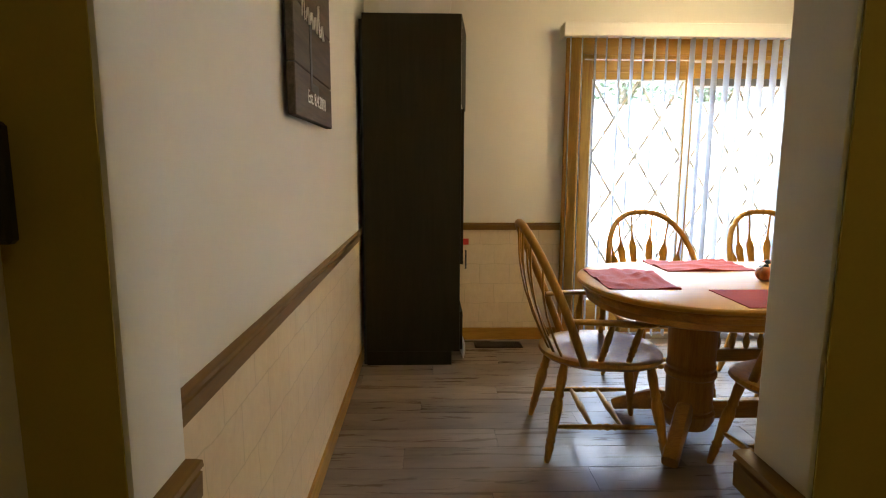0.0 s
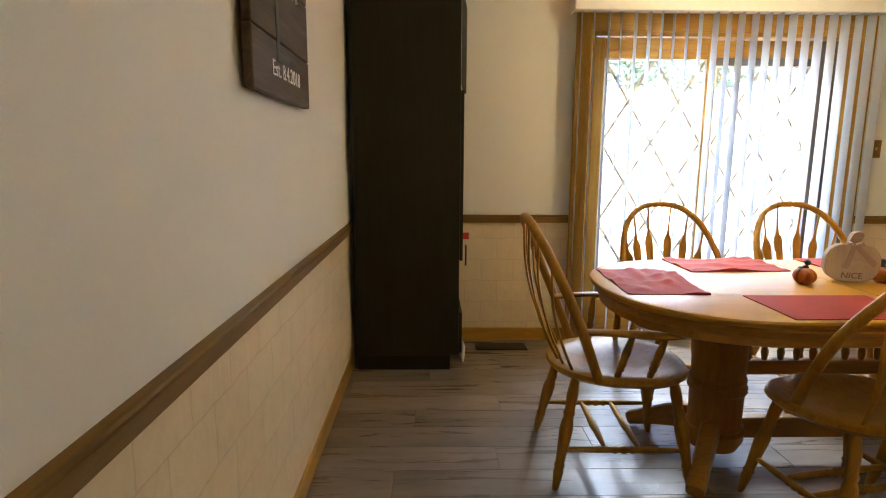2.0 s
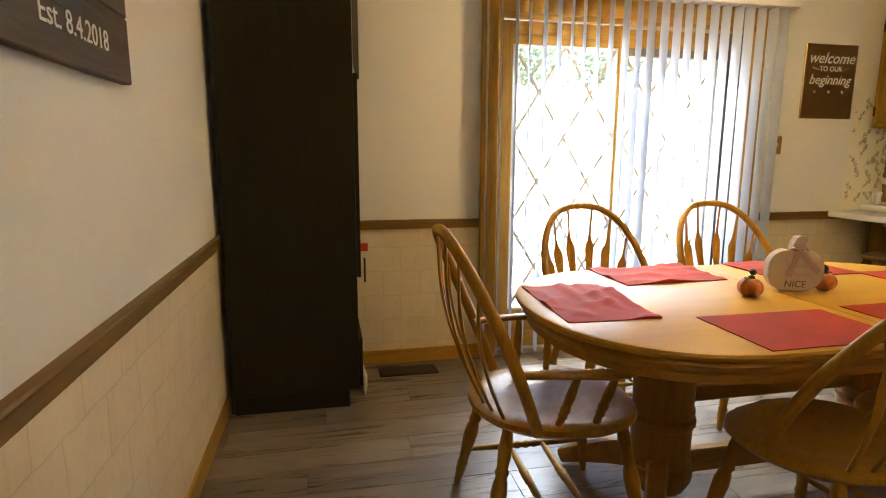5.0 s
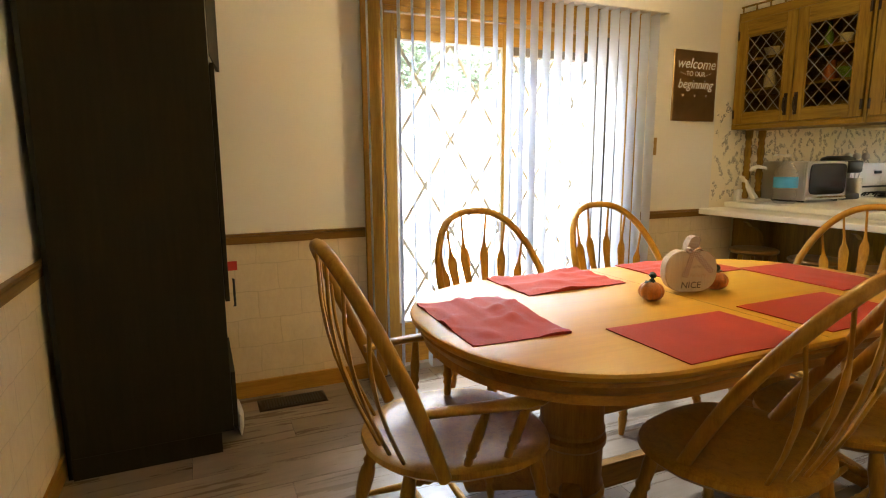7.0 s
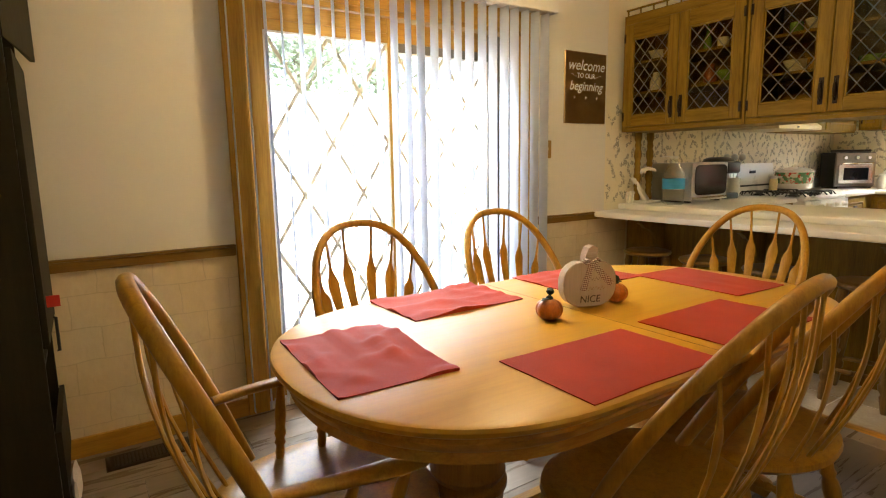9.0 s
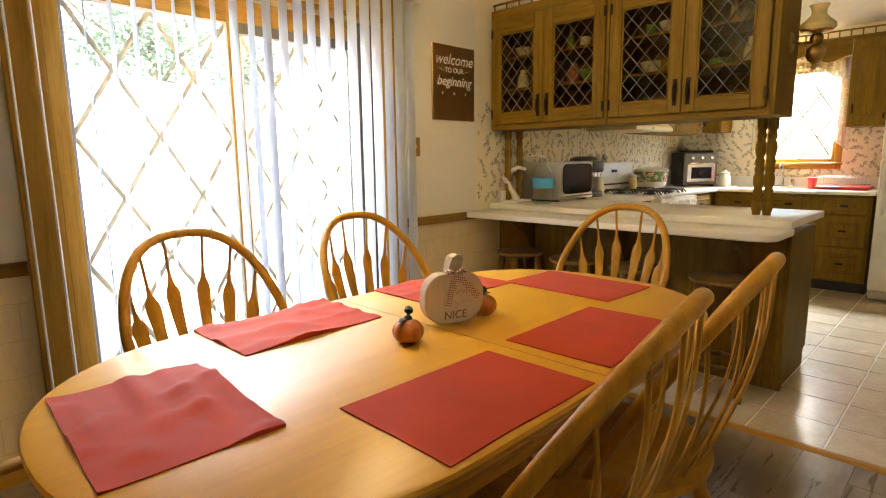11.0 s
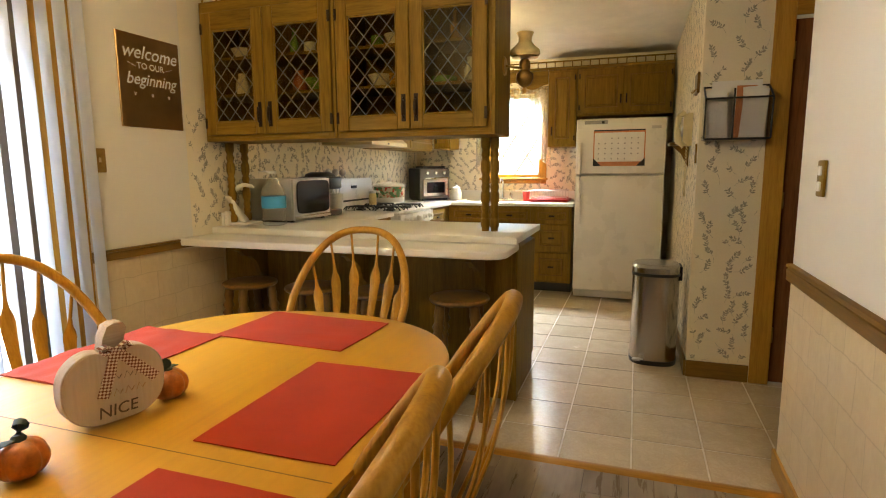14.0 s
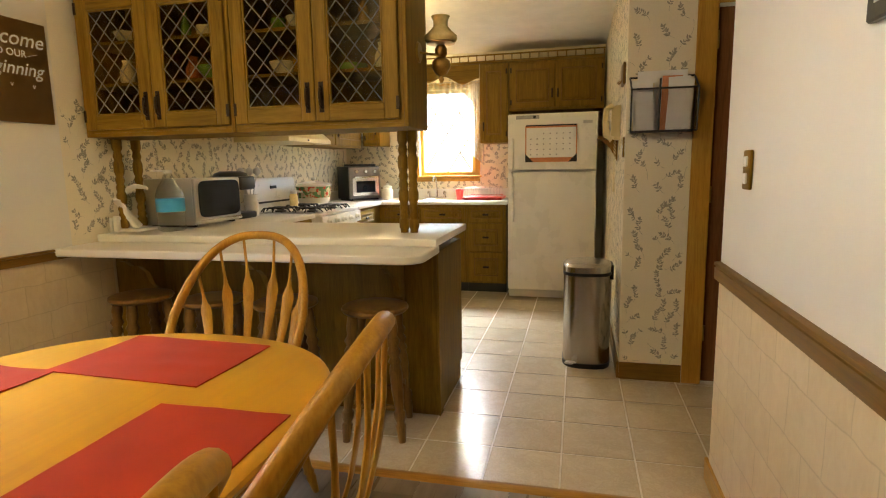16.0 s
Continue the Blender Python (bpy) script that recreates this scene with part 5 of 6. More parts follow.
pot = thing("slow_cooker", (7.42, 6.70, 0.951), "oval slow cooker with a flower pattern and glass lid", "slow cooker")
part("base", lathe(bmesh.new(), 7.40, 6.68, 0.957, [(0, 0.13), (0.02, 0.14), (0.045, 0.142)], 24), white_enamel, pot, "", 50)
part("body", lathe(bmesh.new(), 7.40, 6.68, 1.0025, [(0, 0.143), (0.05, 0.15), (0.10, 0.155)], 24), flowered(), pot, "red and green flower pattern", 50)
part("rim", lathe(bmesh.new(), 7.40, 6.68, 1.103, [(0, 0.16), (0.012, 0.163), (0.02, 0.15), (0.04, 0.08), (0.048, 0.02)], 24), white_enamel, pot, "", 50)
part("knob", lathe(bmesh.new(), 7.40, 6.68, 1.152, [(0, 0.012), (0.02, 0.024), (0.03, 0.016)], 12), white_enamel, pot, "", 50)
for a in (150, -30):
    c, s = math.cos(radians(a)), math.sin(radians(a))
    part("handle", tube(bmesh.new(), [(7.40 + c * 0.15 - s * 0.05, 6.68 + s * 0.15 + c * 0.05, 1.06), (7.40 + c * 0.19, 6.68 + s * 0.19, 1.065), (7.40 + c * 0.15 + s * 0.05, 6.68 + s * 0.15 - c * 0.05, 1.06)], 0.01, 6), white_enamel, pot)
jar = thing("glass_jar", (6.99, 6.66, 0.951), "small glass jar of amber sauce on the stove", "jar")
part("body", lathe(bmesh.new(), 6.99, 6.66, 0.9565, [(0, 0.034), (0.08, 0.036), (0.10, 0.028)], 14), amber_glass, jar, "", 50)
part("lid", lathe(bmesh.new(), 6.99, 6.66, 1.057, [(0, 0.03), (0.02, 0.03)], 14), steel, jar)

# toaster oven, set across the corner
tov = thing("toaster_oven", (8.40, 6.585, 0.918), "black and steel toaster oven in the corner", "toaster oven", turn=-38)
part("body", box(-0.195, 0.195, 0.0, 0.24, 0.015, 0.36, 0.008, 2), black_plastic, tov, world=False)
part("front", box(-0.19, 0.19, -0.02, -0.001, 0.02, 0.35, 0.004), dark_frame, tov, "brushed steel front", world=False)
dr = part("door", box(-0.16, 0.16, -0.034, -0.021, 0.05, 0.24, 0.004), can_steel, tov, world=False)
part("window", box(-0.115, 0.115, -0.037, -0.0345, 0.085, 0.205), dark_glass, dr, world=False)
part("handle", tube(bmesh.new(), [(-0.14, -0.034, 0.245), (-0.14, -0.06, 0.25), (0.14, -0.06, 0.25), (0.14, -0.034, 0.245)], 0.009, 8), chrome, dr, world=False)
for x in (-0.11, 0, 0.11):
    part("knob", turned(bmesh.new(), (x, -0.0205, 0.305), (x, -0.045, 0.305), [(0, 0.022), (0.6, 0.02), (1, 0.016)], 12), chrome, tov, world=False)
for x in (-0.16, 0.16):
    part("foot", box(x - 0.015, x + 0.015, 0.0, 0.22, 0.0005, 0.0148), black_plastic, tov, world=False)
part("rack", box(-0.13, 0.17, 0.03, 0.2, 0.3605, 0.385, 0.006), black_metal, tov, world=False)

# ---- on the peninsula ----
mw = thing("microwave", (5.855, 6.74, 0.918), "stainless steel microwave oven with a dark door", "microwave")
part("body", box(5.635, 6.09, 6.585, 6.92, 0.932, 1.212, 0.005, 2), steel, mw)
fr = part("front", box(5.633, 6.092, 6.565, 6.584, 0.934, 1.21, 0.004), steel, mw)
part("door_glass", rings(bmesh.new(), [[(5.872 + x * 0.205, y, 1.085 + z * 0.112) for x, z in [(math.copysign(abs(math.cos(q)) ** 0.25, math.cos(q)), math.copysign(abs(math.sin(q)) ** 0.3, math.sin(q))) for q in [2 * math.pi * k / 32 for k in range(32)]]] for y in (6.5645, 6.560)]), dark_glass, fr, "dark door window", 30)
part("trim", box(5.634, 6.091, 6.558, 6.5645, 0.936, 0.962, 0.002), chrome, fr)
for x in (5.67, 6.05):
    part("foot", box(x - 0.015, x + 0.015, 6.6, 6.9, 0.9185, 0.9318), black_plastic, mw)
jug = thing("water_jug", (5.48, 6.61, 0.918), "clear plastic water jug with a blue label", "bottle")
part("body", lathe(bmesh.new(), 5.48, 6.61, 0.919, [(0, 0.06), (0.01, 0.074), (0.03, 0.076), (0.035, 0.072), (0.05, 0.076), (0.08, 0.072), (0.095, 0.076), (0.2, 0.076), (0.23, 0.07), (0.29, 0.035), (0.31, 0.022), (0.325, 0.02)], 24), bottle_glass, jug, "clear ribbed plastic", 50)
part("label", lathe(bmesh.new(), 5.48, 6.61, 1.03, [(0, 0.0772), (0.075, 0.0772)], 24), paint("blue_label", (0.05, 0.33, 0.66), 0.4, 0.06, 12, 120, 0.0), jug, "bright blue label", 50)
part("cap", lathe(bmesh.new(), 5.48, 6.61, 1.2445, [(0, 0.024), (0.018, 0.024)], 14), white_plastic, jug)
part("handle", tube(bmesh.new(), [(5.46, 6.61, 1.255), (5.45, 6.65, 1.262), (5.45, 6.69, 1.258)], [(0.005, 0.012)] * 3, 6), white_plastic, jug)
hang = thing("banana_hanger", (5.47, 6.83, 0.918), "white bent plastic stand with a hook", "stand")
part("base", box(5.38, 5.56, 6.76, 6.90, 0.9185, 0.938, 0.006, 2), white_plastic, hang)
part("arm", tube(bmesh.new(), [(5.47, 6.83, 0.938), (5.435, 6.87, 1.02), (5.405, 6.895, 1.10), (5.44, 6.87, 1.155), (5.49, 6.84, 1.175), (5.53, 6.81, 1.165), (5.54, 6.81, 1.155)], [(0.026, 0.042), (0.023, 0.036), (0.021, 0.03), (0.018, 0.02), (0.014, 0.014), (0.010, 0.010), (0.007, 0.007)], 12), white_plastic, hang)
cof = thing("coffee_maker", (6.27, 6.76, 0.918), "black single-cup coffee maker on the worktop", "coffee maker")
part("base", box(6.17, 6.37, 6.62, 6.88, 0.919, 0.965, 0.01, 2), black_plastic, cof)
part("body", box(6.18, 6.36, 6.74, 6.90, 0.966, 1.2, 0.015, 2), black_plastic, cof)
part("head", box(6.175, 6.365, 6.61, 6.90, 1.12, 1.215, 0.02, 3), black_plastic, cof)
part("lid", lathe(bmesh.new(), 6.27, 6.75, 1.216, [(0, 0.12), (0.02, 0.11), (0.035, 0.07)], 20), black_plastic, cof, "", 50)
crock = thing("utensil_crock", (6.46, 6.74, 0.918), "white crock holding steel ladles and spoons", "utensil crock")
part("pot", lathe(bmesh.new(), 6.46, 6.72, 0.919, [(0, 0.05), (0.16, 0.052), (0.158, 0.045), (0.02, 0.044)], 18), white_enamel, crock, "", 50)
for dx, dy in ((0.03, 0.02), (-0.02, 0.03), (0.01, -0.03)):
    u = part("utensil", tube(bmesh.new(), [(6.46, 6.72, 0.95), (6.46 + dx, 6.72 + dy, 1.15), (6.46 + dx * 1.6, 6.72 + dy * 1.6, 1.22)], [(0.004, 0.004), (0.004, 0.004), (0.006, 0.003)], 6), steel, crock)
    part("bowl", lathe(bmesh.new(), 6.46 + dx * 1.7, 6.72 + dy * 1.7, 1.215, [(0, 0.008), (0.02, 0.028), (0.045, 0.026), (0.06, 0.01)], 12), steel, u, "", 60)
sw = thing("outlet_plate", (5.4, NORTH, 1.0), "white outlet block on the worktop's back", "outlet")
part("plate", box(5.365, 5.42, NORTH - 0.05, NORTH - 0.024, 0.9185, 1.01, 0.004), white_plastic, sw)


# ---- bar stools ----
def build_stool(x, y, turn):
    st = thing("bar_stool", (x, y, 0), "brown round wooden bar stool under the breakfast bar", "stool", "stools at the breakfast bar", turn=turn)
    part("seat", lathe(bmesh.new(), 0, 0, 0.585, [(0, 0.12), (0.006, 0.148), (0.018, 0.158), (0.03, 0.155), (0.036, 0.14), (0.034, 0.08), (0.033, 0.02)], 28), stool_wood, st, "round wooden seat", 50, world=False)
    leg = [(0, 0.013), (0.08, 0.017), (0.14, 0.019), (0.16, 0.014), (0.2, 0.022), (0.24, 0.022), (0.26, 0.015), (0.4, 0.021), (0.55, 0.023), (0.62, 0.018), (0.64, 0.024), (0.68, 0.016), (0.72, 0.025), (0.76, 0.016), (0.8, 0.026), (0.84, 0.017), (0.9, 0.022), (1, 0.018)]
    ends = []
    for k in range(4):
        c, s = math.cos(radians(45 + 90 * k)), math.sin(radians(45 + 90 * k))
        lo, hi = Vector((c * 0.185, s * 0.185, 0)), Vector((c * 0.122, s * 0.122, 0.59))
        ends.append((lo, hi))
        part("leg", turned(bmesh.new(), lo, hi, [(q, r * 1.3) for q, r in leg], 12), stool_wood, st, "turned leg", 60, world=False)
    for k in range(4):
        h = 0.28 if k % 2 else 0.36
        a, b = ends[k], ends[(k + 1) % 4]
        part("rung", turned(bmesh.new(), a[0].lerp(a[1], h), b[0].lerp(b[1], h), STR, 8), stool_wood, st, "", 60, world=False)
    return st


first = build_stool(5.16, 5.27, 10)
for y, a in ((5.74, 40), (6.15, 20), (6.58, 65)):
    copy_thing(first, pose(5.17, y, 0, 0, 0, a))


# ---- writing ----
def letters(text, size, material, parent, m, name="lettering", slant=0.0, label="", bold=0.0):
    """Raised letters; m places them, reading along x with y up, in the thing's own coordinates."""
    cu = bpy.data.curves.new("text", "FONT")
    cu.body, cu.size, cu.align_x, cu.align_y, cu.extrude, cu.shear, cu.offset, cu.resolution_u = text, size, "CENTER", "CENTER", 0.0006, slant, bold, 3
    tmp = bpy.data.objects.new("text", cu)
    scene.collection.objects.link(tmp)
    bpy.context.view_layer.update()
    me = bpy.data.meshes.new_from_object(tmp.evaluated_get(bpy.context.evaluated_depsgraph_get()))
    bpy.data.objects.remove(tmp)
    bpy.data.curves.remove(cu)
    me.transform(m)
    me.materials.clear()
    me.materials.append(material)
    ob = new(name, me)
    ob.parent = parent
    return tagged(ob, label)


def upright(x, y, z, rz):
    return pose(x, y, z, 90, 0, rz)


# ---- signs ----
bronze_sheet = paint("brushed_bronze_sheet", (0.42, 0.27, 0.13), 0.33, 0.1, 6, 260, 0.12, 0.9)
sign = thing("welcome_sign", (4.887, NORTH, 1.497), "brown bronze-toned metal welcome sign with white script", "sign")
part("sheet", box(4.685, 5.089, NORTH - 0.012, NORTH - 0.001, 1.497, 1.972, 0.002), bronze_sheet, sign)
for text, size, z, sl in (("welcome", 0.098, 0.385, 0.3), ("TO OUR", 0.046, 0.318, 0.0), ("beginning", 0.086, 0.248, 0.3)):
    letters(text, size, paper, sign, upright(0, -0.0128, z, 0), "lettering", sl, "white lettering", 0.0004)
for x in (-0.12, 0.12):
    part("flourish", tube(bmesh.new(), [(x - 0.025, -0.0125, 0.32 + 0.008 * (1 if x > 0 else -1) * -1), (x + 0.025, -0.0125, 0.32 + 0.008 * (1 if x > 0 else -1))], [(0.001, 0.002), (0.001, 0.002)], 5), paper, sign, world=False)
for x in (-0.11, 0.0, 0.11):
    for dx in (-0.006, 0.006):
        part("heart", tube(bmesh.new(), [(x, -0.0125, 0.165), (x + dx, -0.0125, 0.18)], [(0.001, 0.002), (0.001, 0.003)], 5), paper, sign, world=False)

barn = wood("barn_board", (0.04, 0.027, 0.016), (0.085, 0.058, 0.037), (0.14, 0.1, 0.068), "y", 0.6, 1.2, 0.4)
fam = thing("family_sign", (WEST, 4.96, 1.42), "dark barn-board plank sign with white writing", "sign")
Y0, Y1, Z0 = 4.66, 5.29, 1.42
for k, (z0, z1) in enumerate(((0.0, 0.155), (0.157, 0.345), (0.347, 0.53), (0.532, 0.68))):
    part("board", box(WEST + 0.014 + 0.002 * (k % 2), WEST + 0.04, Y0, Y1, Z0 + z0, Z0 + z1, 0.003), barn, fam)
part("backer", box(WEST + 0.001, WEST + 0.014, Y0 + 0.05, Y1 - 0.05, Z0 + 0.03, Z0 + 0.65), black_plastic, fam)
fx = 0.0415
letters("Est. 8.4.2018", 0.062, paper, fam, upright(fx, 0.03, 0.075, 90), "lettering", 0.0, "white date")
letters("L", 0.34, black_metal, fam, upright(fx, -0.02, 0.20, 90), "initial", 0.0, "large dark initial")
for k in range(6):
    y, h = -0.17 + k * 0.062, 0.10 if k in (0, 4) else 0.045
    part("script_stroke", tube(bmesh.new(), [(fx, y - 0.012, 0.315), (fx, y + 0.004, 0.315 + h), (fx, y + 0.022, 0.322 + h * 0.5), (fx, y + 0.028, 0.312), (fx, y + 0.046, 0.322)], [(0.001, 0.004), (0.001, 0.006), (0.001, 0.004), (0.001, 0.006), (0.001, 0.003)], 5), paper, fam, world=False)

frame_p = thing("hall_picture", (1.08, 3.49, 1.18), "small dark framed picture in the hall", "picture")
part("frame", box(0.93, 1.135, 3.478, 3.494, 1.185, 1.302, 0.004), black_metal, frame_p)
part("print", box(0.95, 1.115, 3.474, 3.4778, 1.2, 1.287), barn, frame_p)
frame_p = thing("wall_picture", (3.85, SOUTH, 1.49), "black framed picture on the painted wall", "picture")
part("frame", box(3.72, 3.985, SOUTH + 0.001, SOUTH + 0.02, 1.495, 1.85, 0.004), black_metal, frame_p)
part("print", box(3.75, 3.955, SOUTH + 0.0202, SOUTH + 0.022, 1.525, 1.82), paper, frame_p)

# ---- switch, outlets, vent ----
sw = thing("light_switch", (4.54, NORTH, 1.27), "brass light switch plate beside the patio door", "switch")
part("plate", box(4.50, 4.575, NORTH - 0.007, NORTH - 0.001, 1.262, 1.38, 0.003), brass, sw)
part("toggle", box(4.533, 4.542, NORTH - 0.016, NORTH - 0.0072, 1.312, 1.335, 0.002), cream_plastic, sw)
ou = thing("wall_outlet", (4.70, SOUTH, 1.17), "oak outlet plate with cream sockets on the wall", "outlet")
part("plate", box(4.663, 4.738, SOUTH + 0.001, SOUTH + 0.012, 1.165, 1.288, 0.005, 2), cab_oak["z"], ou)
for z in (1.2, 1.253):
    part("socket", box(4.684, 4.717, SOUTH + 0.0122, SOUTH + 0.015, z - 0.016, z + 0.016, 0.004), white_plastic, ou)
vent = thing("floor_vent", (2.04, 6.78, 0), "bronze metal floor register with narrow slots", "vent")
part("frame", rings(bmesh.new(), [[(2.045 + sx * w, 6.785 + sy * d, h) for sx, sy in ((-1, -1), (1, -1), (1, 1), (-1, 1))] for h, w, d in ((0.0005, 0.172, 0.072), (0.005, 0.165, 0.066), (0.006, 0.15, 0.055))]), bronze, vent)
# thin black sheet paints the shade down in the duct; nothing is hollow
part("slot_shade", box(1.905, 2.185, 6.738, 6.832, 0.0061, 0.0066), black_plastic, vent, "black sheet for the shade inside the slots")
for k in range(20):
    part("slat", box(1.908 + k * 0.0145, 1.914 + k * 0.0145, 6.738, 6.832, 0.0067, 0.009), bronze, vent)

# ---- fridge door ----
cal = thing("calendar", (FX - 0.002, 4.6, 1.27), "paper month calendar with orange border on the fridge", "calendar")
part("sheet", box(FX - 0.003, FX - 0.0008, 4.365, 4.825, 1.285, 1.61), paper, cal)
orange = paint("orange_print", (0.62, 0.24, 0.10), 0.8, 0.1, 20, 100, 0.0)
for b0, b1, c0, c1 in ((4.365, 4.825, 1.285, 1.325), (4.365, 4.825, 1.592, 1.61), (4.365, 4.375, 1.325, 1.592), (4.815, 4.825, 1.325, 1.592)):
    part("border", box(FX - 0.0036, FX - 0.0031, b0, b1, c0, c1), orange, cal)
for s, c in ((1, 4.825), (-1, 4.365)):
    part("corner", rings(bmesh.new(), [[(x, c, 1.285), (x, c - s * 0.075, 1.285), (x, c, 1.36)] for x in (FX - 0.0045, FX - 0.0037)]), black_plastic, cal)
part("clip", box(FX - 0.0046, FX - 0.0031, 4.37, 4.82, 1.606, 1.618), black_plastic, cal)
grey_ink = paint("grey_ink", (0.35, 0.33, 0.32), 0.8, 0.1, 20, 100, 0.0)
for r in range(5):
    for c in range(7):
        if (r, c) in ((0, 0), (0, 1), (4, 5), (4, 6)):
            continue
        part("date_mark", box(FX - 0.0036, FX - 0.0031, 4.77 - c * 0.058, 4.782 - c * 0.058, 1.535 - r * 0.047, 1.545 - r * 0.047), grey_ink, cal)
mg = thing("fridge_magnet", (FX - 0.001, 4.85, 1.68), "small grey magnet strip on the freezer door", "magnet")
part("strip", box(FX - 0.004, FX - 0.0008, 4.70, 4.91, 1.672, 1.705), grey_ink, mg)
part("dot", box(FX - 0.006, FX - 0.0042, 4.73, 4.755, 1.675, 1.70), black_plastic, mg)
bd = thing("fridge_badge", (FX - 0.001, 4.27, 1.63), "small metal badge on the freezer door", "badge")
part("plate", box(FX - 0.003, FX - 0.0008, 4.235, 4.315, 1.62, 1.645), steel, bd)

# ---- door in the nook ----
dr = thing("door_2", (NOOK_X, 3.3, 0), "closed reddish-brown flush door in an oak frame", "door", kind="structure")
part("leaf", box(NOOK_X + 0.012, NOOK_X + 0.05, 2.93, 3.652, 0.012, 2.055, 0.002), door_wood, dr)
for a, b in ((3.655, 3.757), (2.81, 2.92)):
    part("casing", box(NOOK_X - 0.018, NOOK_X - 0.001, a, b, 0, 2.17, 0.004), trim_oak["z"], dr)
part("casing", box(NOOK_X - 0.0185, NOOK_X - 0.001, 2.9205, 3.6545, 2.07, 2.17, 0.004), trim_oak["y"], dr)
part("jamb", box(NOOK_X, NOOK_X + 0.05, 3.6525, 3.6648, 0.0, 2.079), trim_oak["z"], dr)
for z in (0.3, 1.08, 1.89):
    part("hinge", tube(bmesh.new(), [(NOOK_X - 0.004, 3.652, z - 0.045), (NOOK_X - 0.004, 3.652, z + 0.045)], 0.007, 8), brass, dr)

# ---- letter basket ----
bk = thing("letter_basket", (NOOK_X, 3.92, 1.42), "black wire mesh wall basket full of letters", "basket")
BX = NOOK_X - 0.12


def mesh_wire():
    m, t, b = nodes_of("black_wire_mesh", 0.5)
    b.inputs["Base Color"].default_value = (0.012, 0.012, 0.012, 1)
    tp, both = t.nodes.new("ShaderNodeBsdfTransparent"), t.nodes.new("ShaderNodeMixShader")
    ck = node(t, "ShaderNodeTexVoronoi", Scale=330.0, Randomness=0.0)
    t.links.new(coords(t, (1, 1, 1), (0, 0, 45)), ck.inputs["Vector"])
    t.links.new(ramp(t, ck.outputs["Distance"], [(0.5, (0.97, 0.97, 0.97)), (0.66, (0.7, 0.7, 0.7))]), both.inputs[0])
    t.links.new(b.outputs[0], both.inputs[1])
    t.links.new(tp.outputs[0], both.inputs[2])
    t.links.new(both.outputs[0], t.nodes["Material Output"].inputs[0])
    return m


wire_mesh = mesh_wire()
part("front_mesh", rings(bmesh.new(), [[(BX, 3.757, 1.425), (BX, 4.085, 1.425), (BX - 0.012, 4.085, 1.64), (BX - 0.012, 3.757, 1.64)], [(BX + 0.001, 3.757, 1.425), (BX + 0.001, 4.085, 1.425), (BX - 0.011, 4.085, 1.64), (BX - 0.011, 3.757, 1.64)]]), wire_mesh, bk, "fine black wire mesh")
for y in (3.757, 4.085):
    part("side_mesh", rings(bmesh.new(), [[(BX, y + d, 1.425), (NOOK_X - 0.003, y + d, 1.425), (NOOK_X - 0.003, y + d, 1.715), (BX - 0.012, y + d, 1.64)] for d in (0, 0.001)]), wire_mesh, bk)
part("bottom", box(BX, NOOK_X - 0.003, 3.757, 4.085, 1.42, 1.425), black_metal, bk)
for pts in ([(BX - 0.012, 3.757, 1.64), (BX - 0.012, 4.085, 1.64)], [(NOOK_X - 0.004, 3.757, 1.715), (NOOK_X - 0.004, 4.085, 1.715)], [(BX, 3.757, 1.422), (BX, 4.085, 1.422)],
            [(BX - 0.012, 3.757, 1.64), (NOOK_X - 0.004, 3.757, 1.715)], [(BX - 0.012, 4.085, 1.64), (NOOK_X - 0.004, 4.085, 1.715)], [(BX, 3.757, 1.422), (BX - 0.012, 3.757, 1.64)], [(BX, 4.085, 1.422), (BX - 0.012, 4.085, 1.64)],
            [(BX - 0.006, 3.945, 1.422), (BX - 0.018, 3.945, 1.64), (BX - 0.02, 3.945, 1.69)]):
    part("rod", tube(bmesh.new(), pts, 0.0052, 6), black_metal, bk)
for k, (y0, y1, z1, tilt, mt) in enumerate(((3.79, 3.91, 1.69, 3, paper), (3.965, 4.07, 1.695, -3, paper), (3.78, 3.89, 1.705, -2, paper), (3.975, 4.075, 1.68, 2, cream_plastic), (3.83, 3.93, 1.715, 1, orange), (3.80, 4.05, 1.745, 0, paper))):
    ob = new("letter", finish(box(-0.0015, 0.0015, (y0 - y1) / 2, (y1 - y0) / 2, 0, z1 - 1.43), "letter", mt, 0))
    ob.matrix_basis = pose(BX + 0.018 + k * 0.015, (y0 + y1) / 2, 1.4265, tilt, -4, 0)
    tagged(ob, "paper letter standing in the wire basket", "letter", "letters in the basket")

# ---- phone corner on the side wall ----
ph = thing("wall_phone", (6.5, KSOUTH, 1.4), "cream rotary wall telephone with a coiled cord", "telephone")
part("body", rings(bmesh.new(), [[(6.51 + sx * w, KSOUTH + y, 1.51 + sz * h) for sx, sz in ((-1, -1), (1, -1), (1, 1), (-1, 1))] for y, w, h in ((0.001, 0.05, 0.105), (0.03, 0.05, 0.105), (0.055, 0.04, 0.085))]), cream_plastic, ph, "", 30)
part("dial", tube(bmesh.new(), [(6.51, KSOUTH + 0.055, 1.5), (6.51, KSOUTH + 0.066, 1.5)], [0.036, 0.03], 16), steel, ph)
part("handset", tube(bmesh.new(), [(6.455, KSOUTH + 0.05, 1.405), (6.452, KSOUTH + 0.085, 1.43), (6.452, KSOUTH + 0.095, 1.51), (6.452, KSOUTH + 0.085, 1.59), (6.455, KSOUTH + 0.05, 1.615)], [(0.022, 0.022), (0.02, 0.02), (0.013, 0.015), (0.02, 0.02), (0.022, 0.022)], 10), cream_plastic, ph, "", 60)
